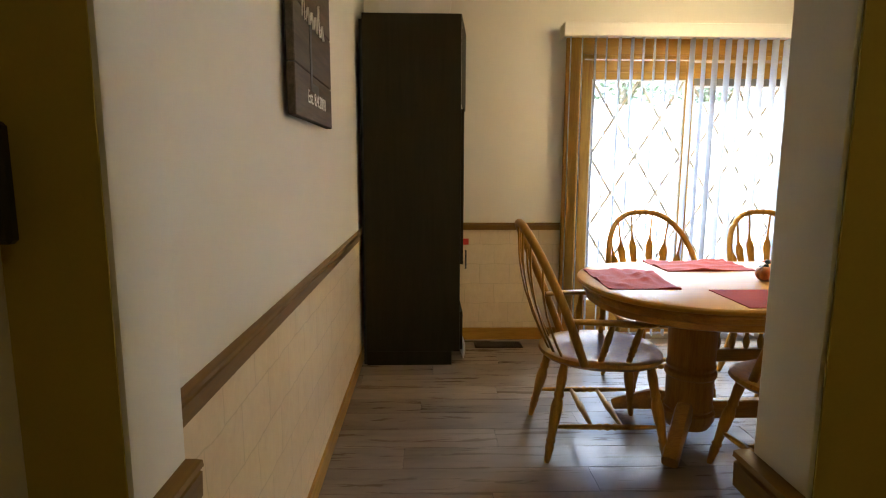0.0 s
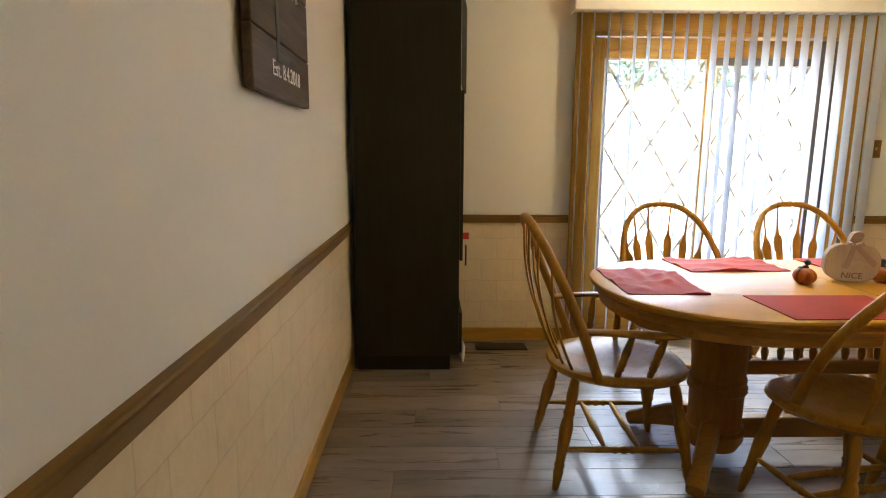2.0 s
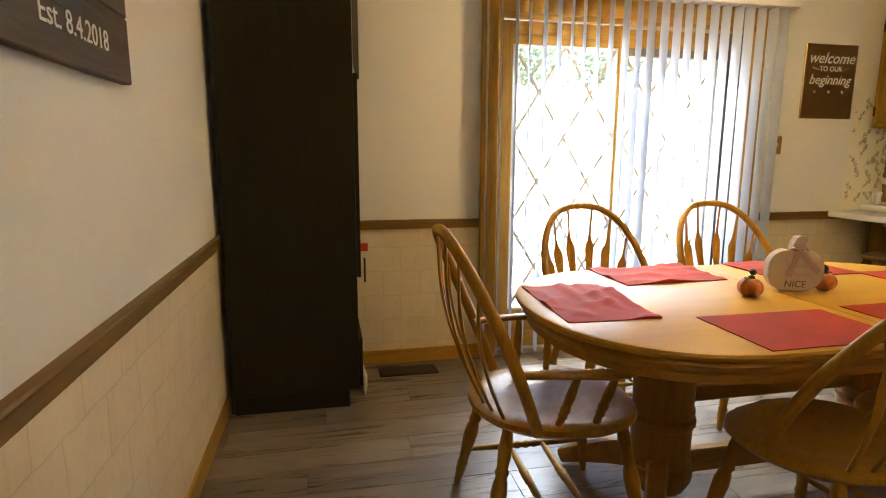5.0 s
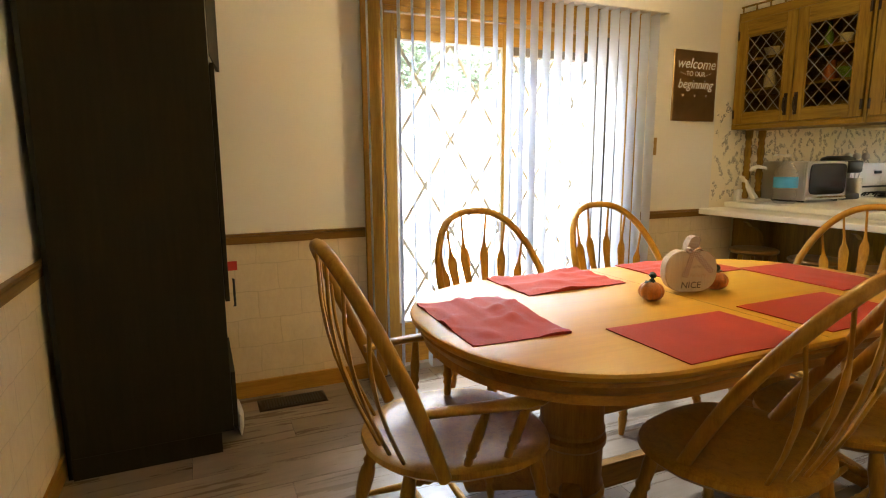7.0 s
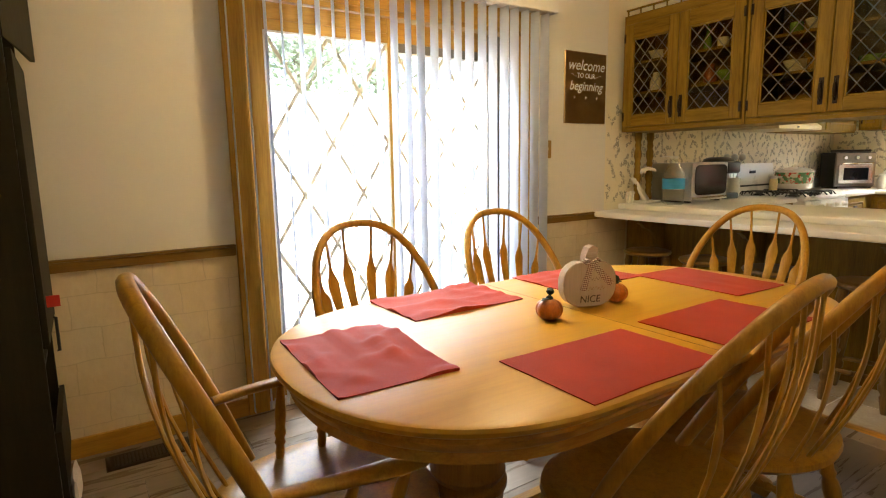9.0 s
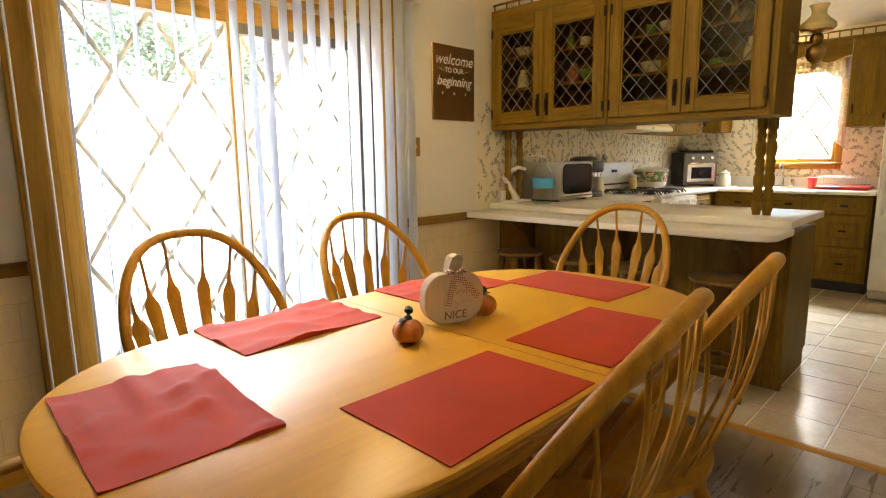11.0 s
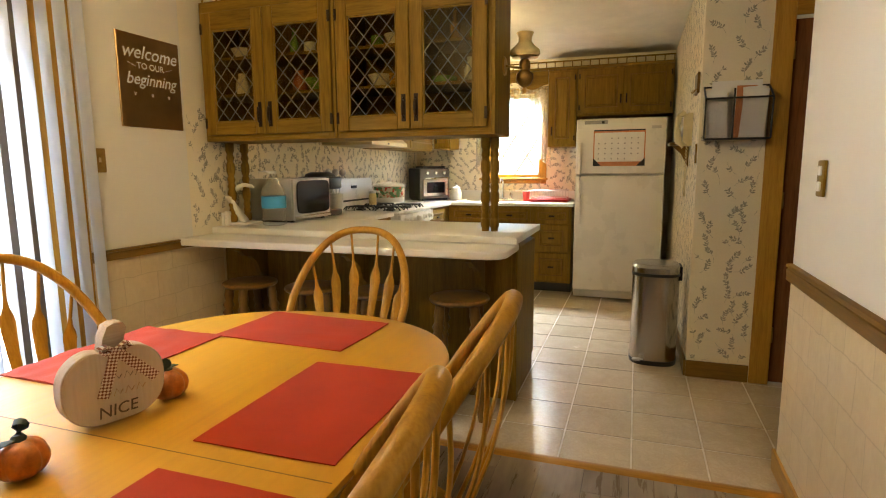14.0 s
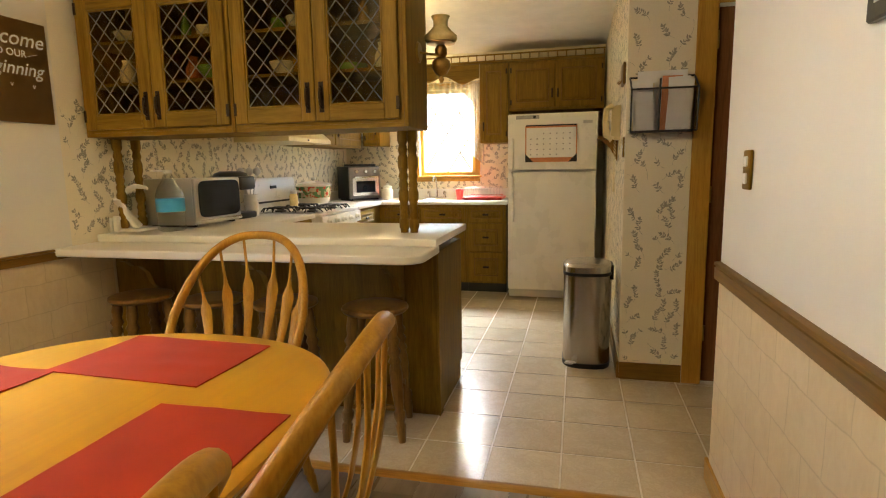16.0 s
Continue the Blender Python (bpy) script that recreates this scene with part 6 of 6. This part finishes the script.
cord = []
for k in range(200):
    s = k / 199
    a = s * 2 * math.pi * 45
    cx = 6.455 + 0.06 * s
    cz = 1.40 - 0.32 * math.sin(math.pi * s) + (0.0)
    cord.append((cx + 0.006 * math.cos(a), KSOUTH + 0.03 + 0.006 * math.sin(a), cz))
part("cord", tube(bmesh.new(), cord, 0.0016, 4), cream_plastic, ph)
sh = thing("corner_shelf", (6.66, KSOUTH, 1.40), "small brown wooden bracket shelf by the phone", "shelf")
part("board", box(6.56, 6.76, KSOUTH + 0.001, KSOUTH + 0.13, 1.415, 1.435, 0.004), rail_oak["x"], sh)
part("bracket", rings(bmesh.new(), [[(x, KSOUTH + 0.002, 1.27), (x, KSOUTH + 0.002, 1.414), (x, KSOUTH + 0.11, 1.414), (x, KSOUTH + 0.05, 1.36)] for x in (6.645, 6.675)]), rail_oak["z"], sh)
sc = thing("scissors", (6.7, KSOUTH + 0.06, 1.436), "scissors with dark blue handles in a holder", "scissors")
part("holder", lathe(bmesh.new(), 6.69, KSOUTH + 0.07, 1.4355, [(0, 0.025), (0.09, 0.028), (0.088, 0.022), (0.01, 0.02)], 12), cream_plastic, sc, "", 50)
navy = paint("navy_plastic", (0.03, 0.05, 0.12), 0.4, 0.1, 10, 100, 0.0)
for d in (-0.012, 0.012):
    ring = [(6.69 + d + 0.014 * math.cos(q), KSOUTH + 0.07, 1.60 + 0.024 * math.sin(q)) for q in [2 * math.pi * k / 14 for k in range(15)]]
    part("handle", tube(bmesh.new(), ring, 0.004, 5), navy, sc)
    part("blade", tube(bmesh.new(), [(6.69 + d * 0.5, KSOUTH + 0.07, 1.578), (6.69, KSOUTH + 0.07, 1.46)], 0.003, 5), steel, sc)
hk = thing("key_hook", (6.20, KSOUTH, 1.7), "small wooden key rack with metal hooks", "key rack")
part("board", box(6.14, 6.30, KSOUTH + 0.001, KSOUTH + 0.016, 1.70, 1.82, 0.004), stool_wood, hk)
for x in (6.17, 6.22, 6.27):
    part("hook", tube(bmesh.new(), [(x, KSOUTH + 0.016, 1.725), (x, KSOUTH + 0.03, 1.712), (x, KSOUTH + 0.038, 1.722)], 0.003, 5), brass, hk)
sw = thing("light_switch", (6.12, KSOUTH, 1.3), "brown switch plate on the wallpaper", "switch")
part("plate", box(6.09, 6.16, KSOUTH + 0.001, KSOUTH + 0.008, 1.29, 1.405, 0.003), cab_oak["z"], sw)
part("toggle", box(6.12, 6.13, KSOUTH + 0.0082, KSOUTH + 0.018, 1.34, 1.36, 0.002), white_plastic, sw)

# ---- oil-lamp sconce on the cabinet's end ----
lp = thing("wall_lamp", (5.5, 5.11, 1.8), "brass oil-lamp sconce with an amber glass shade", "lamp")
LX, LY = 5.5, 5.012
part("plate", tube(bmesh.new(), [(LX - 0.06, 5.1085, 1.80), (LX - 0.06, 5.10, 1.80)], [0.05, 0.042], 18), brass, lp)
part("arm", tube(bmesh.new(), [(LX - 0.06, 5.10, 1.80), (LX - 0.06, 5.06, 1.79), (LX - 0.03, 5.03, 1.79), (LX, LY, 1.785)], 0.006, 8), brass, lp)
part("font", lathe(bmesh.new(), LX, LY, 1.662, [(0, 0.006), (0.015, 0.014), (0.03, 0.008), (0.045, 0.03), (0.07, 0.044), (0.1, 0.044), (0.12, 0.022), (0.135, 0.03), (0.16, 0.03), (0.175, 0.02)], 20), brass, lp, "round aged brass font", 50)
part("gallery", lathe(bmesh.new(), LX, LY, 1.838, [(0, 0.03), (0.008, 0.07), (0.012, 0.07)], 20), brass, lp, "", 50)
part("shade", lathe(bmesh.new(), LX, LY, 1.852, [(0, 0.07), (0.012, 0.08), (0.03, 0.078), (0.055, 0.05), (0.075, 0.034), (0.1, 0.036), (0.12, 0.046), (0.118, 0.042), (0.1, 0.031), (0.075, 0.03), (0.05, 0.045), (0.028, 0.073), (0.012, 0.076), (0.002, 0.066)], 24), amber_glass, lp, "amber milk-glass shade", 50)

# ---- ceiling lights ----
milk = glow("lit_milk_glass", (1.0, 0.82, 0.55), 0.5)
# all three are out of view; the kitchen one merely houses the added fill bulb
for x, y, s in ((3.4, 5.75, 1.0), (6.85, 5.75, 0.9), (2.4, 2.4, 0.8)):
    cl = thing("ceiling_light", (x, y, CEIL), "unseen round ceiling light with a lit glass bowl", "lamp")
    part("pan", lathe(bmesh.new(), x, y, CEIL - 0.03, [(0, 0.15 * s), (0.029, 0.155 * s)], 28), brass, cl, "", 50)
    b = part("bowl", lathe(bmesh.new(), x, y, CEIL - 0.13, [(0, 0.01), (0.01, 0.06 * s), (0.04, 0.115 * s), (0.08, 0.14 * s), (0.1, 0.145 * s)], 28), milk, cl, "lit milk-glass bowl", 50)
    b.visible_shadow = False

# ---- things on the table ----
orange_glaze = paint("pumpkin_glaze", (0.47, 0.14, 0.013), 0.42, 0.25, 40, 150, 0.2)
stem_green = paint("stem_green", (0.03, 0.045, 0.016), 0.6, 0.2, 30, 150, 0.3)


def pumpkin(x, y, r, turn):
    th = thing("small_pumpkin", (x, y, TZ + 0.0005), "small glazed orange pumpkin ornament on the table", "pumpkin", "small pumpkins on the table", turn=turn)
    loops, n = [], 48
    for k in range(13):
        p = math.pi * (0.06 + 0.88 * k / 12)
        z, rr = -math.cos(p) * r * 0.78 + r * 0.76, math.sin(p) ** 0.8 * r
        loops.append([((rr * (1 - 0.13 * abs(math.cos(q * 4)) ** 6)) * math.cos(q), (rr * (1 - 0.13 * abs(math.cos(q * 4)) ** 6)) * math.sin(q), z) for q in [2 * math.pi * j / n for j in range(n)]])
    part("body", rings(bmesh.new(), loops), orange_glaze, th, "", 70, world=False)
    part("stem", tube(bmesh.new(), [(0, 0, r * 1.4), (0.002, 0, r * 1.65), (0.01, 0.004, r * 1.95), (0.018, 0.006, r * 1.98)], [0.014, 0.011, 0.011, 0.013], 8), stem_green, th, "dark green stem", 60, world=False)
    part("leaf", tube(bmesh.new(), [(-0.004, 0, r * 1.56), (-0.02, 0.006, r * 1.62), (-0.032, 0.01, r * 1.5)], [(0.002, 0.004), (0.002, 0.011), (0.001, 0.002)], 6), stem_green, th, "", 60, world=False)


pumpkin(3.085, 5.395, 0.043, 20)
pumpkin(3.425, 5.42, 0.043, 200)
pale_wood = wood("whitewashed_wood", (0.5, 0.4, 0.27), (0.62, 0.52, 0.38), (0.68, 0.58, 0.44), "z", 0.6, 0.8, 0.1)
pale_edge = wood("cut_edge_wood", (0.36, 0.26, 0.17), (0.48, 0.37, 0.26), (0.56, 0.45, 0.33), "x", 0.65, 1.5, 0.2)
def gingham_material():
    """Brown and white woven check, six millimetres a square."""
    m, t, b = nodes_of("gingham_ribbon", 0.8, 0, 0.1)
    ck = node(t, "ShaderNodeTexChecker", Scale=210.0)
    ck.inputs["Color1"].default_value, ck.inputs["Color2"].default_value = (0.22, 0.10, 0.06, 1), (0.72, 0.64, 0.54, 1)
    t.links.new(coords(t, (1, 0.0, 1), (0, 32, 0)), ck.inputs["Vector"])
    t.links.new(ck.outputs["Color"], b.inputs["Base Color"])
    return m


gingham = gingham_material()
ps = thing("pumpkin_sign", (3.30, 5.437, TZ + 0.0005), "pale wooden pumpkin-shaped sign with a gingham bow", "ornament", turn=-19)
out = []
for k in range(56):
    q = 2 * math.pi * k / 56
    c, s = math.cos(q), math.sin(q)
    dip = 0.012 * math.exp(-((q - math.pi / 2) / 0.25) ** 2) + 0.004 * math.exp(-((q - 3 * math.pi / 2) / 0.4) ** 2)
    out.append((math.copysign(abs(c) ** 0.82, c) * 0.098, math.copysign(abs(s) ** 0.8, s) * (0.081 - dip) + 0.080))
def outline(y, g):
    return [(x * (1 - g), y, 0.08 + (z - 0.08) * (1 - g)) for x, z in out]
part("board", rings(bmesh.new(), [outline(0.02, 0.02), outline(0.018, 0), outline(-0.018, 0), outline(-0.02, 0.02)]), pale_edge, ps, "thick pale wooden board", 30, world=False)
part("face", rings(bmesh.new(), [outline(-0.0202, 0.03), outline(-0.0212, 0.032)]), pale_wood, ps, "whitewashed face", 30, world=False)
part("stem", rings(bmesh.new(), [[(x, y, z) for x, z in ((-0.02, 0.152), (0.022, 0.152), (0.024, 0.175), (0.03, 0.195), (0.024, 0.206), (0.008, 0.208), (-0.006, 0.202), (-0.016, 0.18))] for y in (0.018, -0.018)]), pale_edge, ps, "", 30, world=False)
for pts in ([(0.0, -0.028, 0.155), (-0.01, -0.026, 0.11), (-0.028, -0.025, 0.06)], [(0.0, -0.028, 0.155), (0.035, -0.026, 0.12), (0.078, -0.024, 0.075)]):
    part("ribbon", tube(bmesh.new(), pts, [(0.0014, 0.010), (0.0014, 0.0125), (0.0014, 0.0125)], 6, (0, 1, 0)), gingham, ps, "brown gingham ribbon", world=False)
for s in (-1, 1):
    part("bow", tube(bmesh.new(), [(0, -0.026, 0.155), (s * 0.02, -0.032, 0.168), (s * 0.03, -0.03, 0.162), (s * 0.018, -0.026, 0.15), (0, -0.026, 0.155)], [(0.004, 0.006), (0.004, 0.012), (0.004, 0.012), (0.004, 0.011), (0.004, 0.006)], 6), gingham, ps, world=False)
gold_ink = paint("gold_ink", (0.48, 0.28, 0.09), 0.6, 0.1, 30, 150, 0.0)
brown_ink = paint("brown_ink", (0.13, 0.085, 0.05), 0.7, 0.1, 30, 150, 0.0)
letters("NICE", 0.034, brown_ink, ps, upright(0.0, -0.0216, 0.028, 0), "lettering", 0.1, "brown painted letters")
for y0, n, mt in ((0.058, 4, gold_ink), (0.09, 4, brown_ink)):
    for k in range(n):
        x = -0.02 + k * 0.022
        part("script_stroke", tube(bmesh.new(), [(x - 0.008, -0.0216, y0), (x - 0.002, -0.0216, y0 + 0.014), (x + 0.004, -0.0216, y0 + 0.002), (x + 0.01, -0.0216, y0 + 0.01)], [(0.0005, 0.0016)] * 4, 4), mt, ps, world=False)

# ---- inside the glass cabinets ----
amber_bottle = paint("amber_bottle", (0.38, 0.20, 0.02), 0.12, 0.2, 20, 100, 0.0)
green_ware = paint("green_glassware", (0.18, 0.30, 0.05), 0.12, 0.2, 20, 100, 0.0)
cream_ware = paint("cream_china", (0.62, 0.55, 0.38), 0.25, 0.06, 12, 100, 0.0)
rust_ware = paint("rust_pottery", (0.38, 0.10, 0.02), 0.35, 0.15, 15, 100, 0.0)


def ware(name, x, y, z, prof, material, label):
    tagged(new(name, finish(lathe(bmesh.new(), x, y, z + 0.0005, prof, 16), name, material, 50)), label, name.replace("_", " "))


BOWL = [(0, 0.03), (0.01, 0.034), (0.04, 0.06), (0.07, 0.075), (0.068, 0.07), (0.02, 0.03)]
MUG = [(0, 0.03), (0.005, 0.034), (0.07, 0.036), (0.068, 0.032), (0.01, 0.03)]
VASE = [(0, 0.03), (0.03, 0.042), (0.07, 0.04), (0.11, 0.022), (0.13, 0.026)]
TALL = [(0, 0.025), (0.08, 0.026), (0.11, 0.012), (0.16, 0.011)]
PLATES = [(0, 0.04), (0.005, 0.07), (0.035, 0.07), (0.036, 0.05)]
S0, S1, S2 = 1.46, 1.716, 1.926
for kind, y, z, mt in (("bowl", 6.73, S2, cream_ware), ("vase", 6.63, S2, amber_bottle), ("mug", 6.57, S2, cream_ware), ("tall", 6.36, S2, green_ware), ("mug", 6.25, S2, cream_ware), ("mug", 6.15, S2, green_ware),
                       ("vase", 6.72, S1, cream_ware), ("mug", 6.60, S1, rust_ware), ("vase", 6.33, S1, rust_ware), ("bowl", 6.20, S1, green_ware), ("mug", 6.10, S1, cream_ware),
                       ("mug", 6.68, S0, amber_bottle), ("mug", 6.56, S0, cream_ware), ("mug", 6.12, S0, cream_ware),
                       ("bowl", 5.70, S2, cream_ware), ("mug", 5.82, S2, green_ware), ("tall", 5.36, S2, amber_bottle), ("mug", 5.25, S2, green_ware), ("bowl", 5.80, S1, cream_ware), ("mug", 5.70, S1, amber_bottle),
                       ("plates", 5.42, S1, green_ware), ("vase", 5.27, S1, cream_ware), ("mug", 5.75, S0, cream_ware), ("plates", 5.33, S0, cream_ware)):
    prof, nm, lab = {"bowl": (BOWL, "bowl", "china bowl on a cabinet shelf"), "mug": (MUG, "mug", "small mug on a cabinet shelf"), "vase": (VASE, "vase", "round pottery vase on a cabinet shelf"),
                     "tall": (TALL, "bottle", "slim glass bottle on a cabinet shelf"), "plates": (PLATES, "plate_stack", "stack of plates on a cabinet shelf")}[kind]
    ware(nm, 5.40 + random.uniform(-0.03, 0.03), y, z, prof, mt, lab)

# pantry odds and ends seen past its edge
nb = thing("note_card", (1.76, 6.6, 1.0), "small red card on the pantry door", "card")
part("card", box(1.7605, 1.80, 6.47, 6.473, 0.775, 0.815), red_plastic, nb)
bg = thing("paper_bag", (1.78, 6.6, 0.1), "white crumpled bag beside the pantry", "bag")
part("bag", rings(bmesh.new(), [[(1.775 + (0.022 + w) * math.cos(q), 6.6 + 0.1 * math.sin(q), h) for q in [2 * math.pi * k / 10 for k in range(10)]] for h, w in ((0.001, -0.016), (0.03, -0.004), (0.07, -0.004), (0.1, -0.014))]), paper, bg)

# ---- outside ----
grass_mat = paint("lawn", (0.09, 0.15, 0.035), 0.9, 0.3, 1.5, 60, 0.5)
patio_mat = paint("patio_concrete", (0.64, 0.63, 0.61), 0.9, 0.1, 2, 90, 0.4)
leaf_mat = cloth("leaves", (0.30, 0.34, 0.26), 0.4, 0.7, 0.25, 30)
bark = paint("bark", (0.22, 0.18, 0.14), 0.9, 0.3, 8, 40, 0.8)
bm = bmesh.new()
solid(bm, -120, 120, 7.2, 150, -0.32, -0.12)
tagged(new("ground", finish(bm, "ground", grass_mat, 0)), "mown green lawn behind the house", "lawn", kind="structure")
tagged(new("ground_east", finish(box(9.2, 120, -60, 7.2, -0.32, -0.12), "ground_east", grass_mat, 0)), "mown green lawn beside the house", "lawn", kind="structure")
tagged(new("pavement", finish(box(-6, 14, 7.08, 17.5, -0.2, -0.04, 0.01), "pavement", patio_mat, 0)), "pale concrete patio outside the sliding door", "patio", kind="structure")


def tree(x, y, h, spread):
    tr = thing("tree", (x, y, -0.12), "leafy green garden tree on the lawn", "tree", "trees in the garden")
    bm = tube(bmesh.new(), [(0, 0, 0), (0.1, 0.05, h * 0.3), (0.05, 0.1, h * 0.6), (0.1, 0.0, h * 0.85)], [h * 0.035, h * 0.026, h * 0.016, h * 0.006], 8)
    for k in range(7):
        a, z = k * 2.4, h * (0.3 + 0.07 * k)
        tube(bm, [(0.08, 0.05, z), (0.5 * spread * math.cos(a), 0.5 * spread * math.sin(a), z + h * 0.12), (0.8 * spread * math.cos(a + 0.2), 0.8 * spread * math.sin(a + 0.2), z + h * 0.2)], [h * 0.012, h * 0.008, h * 0.003], 5)
    part("trunk", bm, bark, tr, "brown bark trunk and limbs", world=False)
    verts, faces = [], []
    for k in range(2600):
        d = Vector((random.gauss(0, 1), random.gauss(0, 1), random.gauss(0, 0.8)))
        d = d.normalized() * random.random() ** 0.45
        lump = 0.75 + 0.5 * noise.noise(d * 2.1 + Vector((x, y, 0)))
        p = Vector((d.x * spread * lump, d.y * spread * lump, h * 0.66 + d.z * h * 0.36 * lump))
        u = Vector((random.uniform(-1, 1), random.uniform(-1, 1), random.uniform(-0.6, 0.6))).normalized() * 0.16
        w = u.cross(Vector((random.uniform(-1, 1), random.uniform(-1, 1), 1))).normalized() * 0.09
        n = len(verts)
        verts += [p - u, p + w, p + u, p - w]
        faces.append((n, n + 1, n + 2, n + 3))
    me = bpy.data.meshes.new("crown")
    me.from_pydata(verts, [], faces)
    me.materials.append(leaf_mat)
    ob = new("crown", me)
    ob.parent = tr


for x, y, h, s in ((-3.5, 24, 8, 3.8), (3.0, 34, 10, 5.0), (10.5, 29, 9.5, 4.6), (17, 34, 10, 5.0), (14.5, 6.2, 7, 3.0), (16, 9.5, 7, 3.2), (18, 3, 8, 3.6)):
    tree(x, y, h, s)
# assumed fence: its white fills the overexposed view and bounces daylight indoors
fence = thing("garden_fence", (3.0, 13.0, -0.12), "assumed tall white board fence that bounces daylight to the patio door", "fence")
fence_paint = paint("white_fence_paint", (0.80, 0.81, 0.81), 0.6, 0.05, 3, 120, 0.1)
for k in range(54):
    x = -5.0 + k * 0.31
    part("board", box(x, x + 0.302, 13.0, 13.03, -0.119, 2.42 + 0.05 * math.sin(k * 0.7), 0.004), fence_paint, fence)
for z in (0.35, 2.0):
    part("rail", box(-5.0, 11.74, 13.031, 13.09, z, z + 0.1), fence_paint, fence)
grill = thing("patio_bin", (3.0, 8.6, -0.04), "grey lidded bin on the patio", "bin")
part("body", rings(bmesh.new(), [[(3.0 + sx * w, 8.6 + sy * w, -0.039 + h) for sx, sy in ((-1, -1), (1, -1), (1, 1), (-1, 1))] for h, w in ((0, 0.2), (0.55, 0.26))]), grey_ink, grill)
part("lid", box(2.73, 3.27, 8.33, 8.87, 0.512, 0.56, 0.015, 2), grey_ink, grill)


# ---- floor pieces ----
def piece_mesh(name, lx, ly, h, soft, material):
    return finish(box(-lx / 2, lx / 2, -ly / 2, ly / 2, -h, 0, soft), name, material, 0)


PW, PLEN = 0.18, 1.22
full = piece_mesh("plank", PLEN - 0.0016, PW - 0.0016, 0.003, 0.0008, plank_mat)
row = 0
y = NORTH - PW / 2
while y > 2.6:
    x = 0.42 - (row * 0.43) % PLEN
    while x < TILE_X - 0.02:
        a, b = max(x, 0.42 if y < 3.5 else WEST), min(x + PLEN, TILE_X - 0.02)
        if b - a > 0.02:
            me = full if b - a > PLEN - 0.001 else piece_mesh("plank", b - a - 0.0016, PW - 0.0016, 0.003, 0.0008, plank_mat)
            ob = new("plank", me)
            ob.location = ((a + b) / 2, y, 0)
            ob.parent = floor_wood
        x += PLEN
    y -= PW
    row += 1
TS, GAP = 0.3075, 0.008
tile = piece_mesh("tile", TS - GAP, TS - GAP, 0.003, 0.0015, tile_mat)
for k in range(-1, 14):
    for j in range(-5, 10):
        x, y = 4.795 + (k + 0.5) * TS, 4.095 + (j + 0.5) * TS
        xa, xb, ya, yb = x - TS / 2, x + TS / 2, y - TS / 2, y + TS / 2
        xa, xb, ya, yb = max(xa, TILE_X + 0.02), min(xb, EAST), max(ya, 2.21), min(yb, NORTH)
        if xb - xa < 0.03 or yb - ya < 0.03 or (xa < 5.0 and yb < 3.6):
            continue
        whole = abs(xb - xa - TS) < 1e-3 and abs(yb - ya - TS) < 1e-3
        ob = new("tile", tile if whole else piece_mesh("tile", xb - xa - GAP, yb - ya - GAP, 0.003, 0.0015, tile_mat))
        ob.location = ((xa + xb) / 2, (ya + yb) / 2, 0)
        ob.parent = floor_tile
bm = rings(bmesh.new(), [[(TILE_X - 0.03, y, 0.0), (TILE_X - 0.02, y, 0.009), (TILE_X, y, 0.012), (TILE_X + 0.02, y, 0.009), (TILE_X + 0.03, y, 0.0)] for y in (3.62, NORTH - 0.02)])
setting("threshold_strip", bm, oak["y"], "oak strip between planks and tiles", "trim", 50)
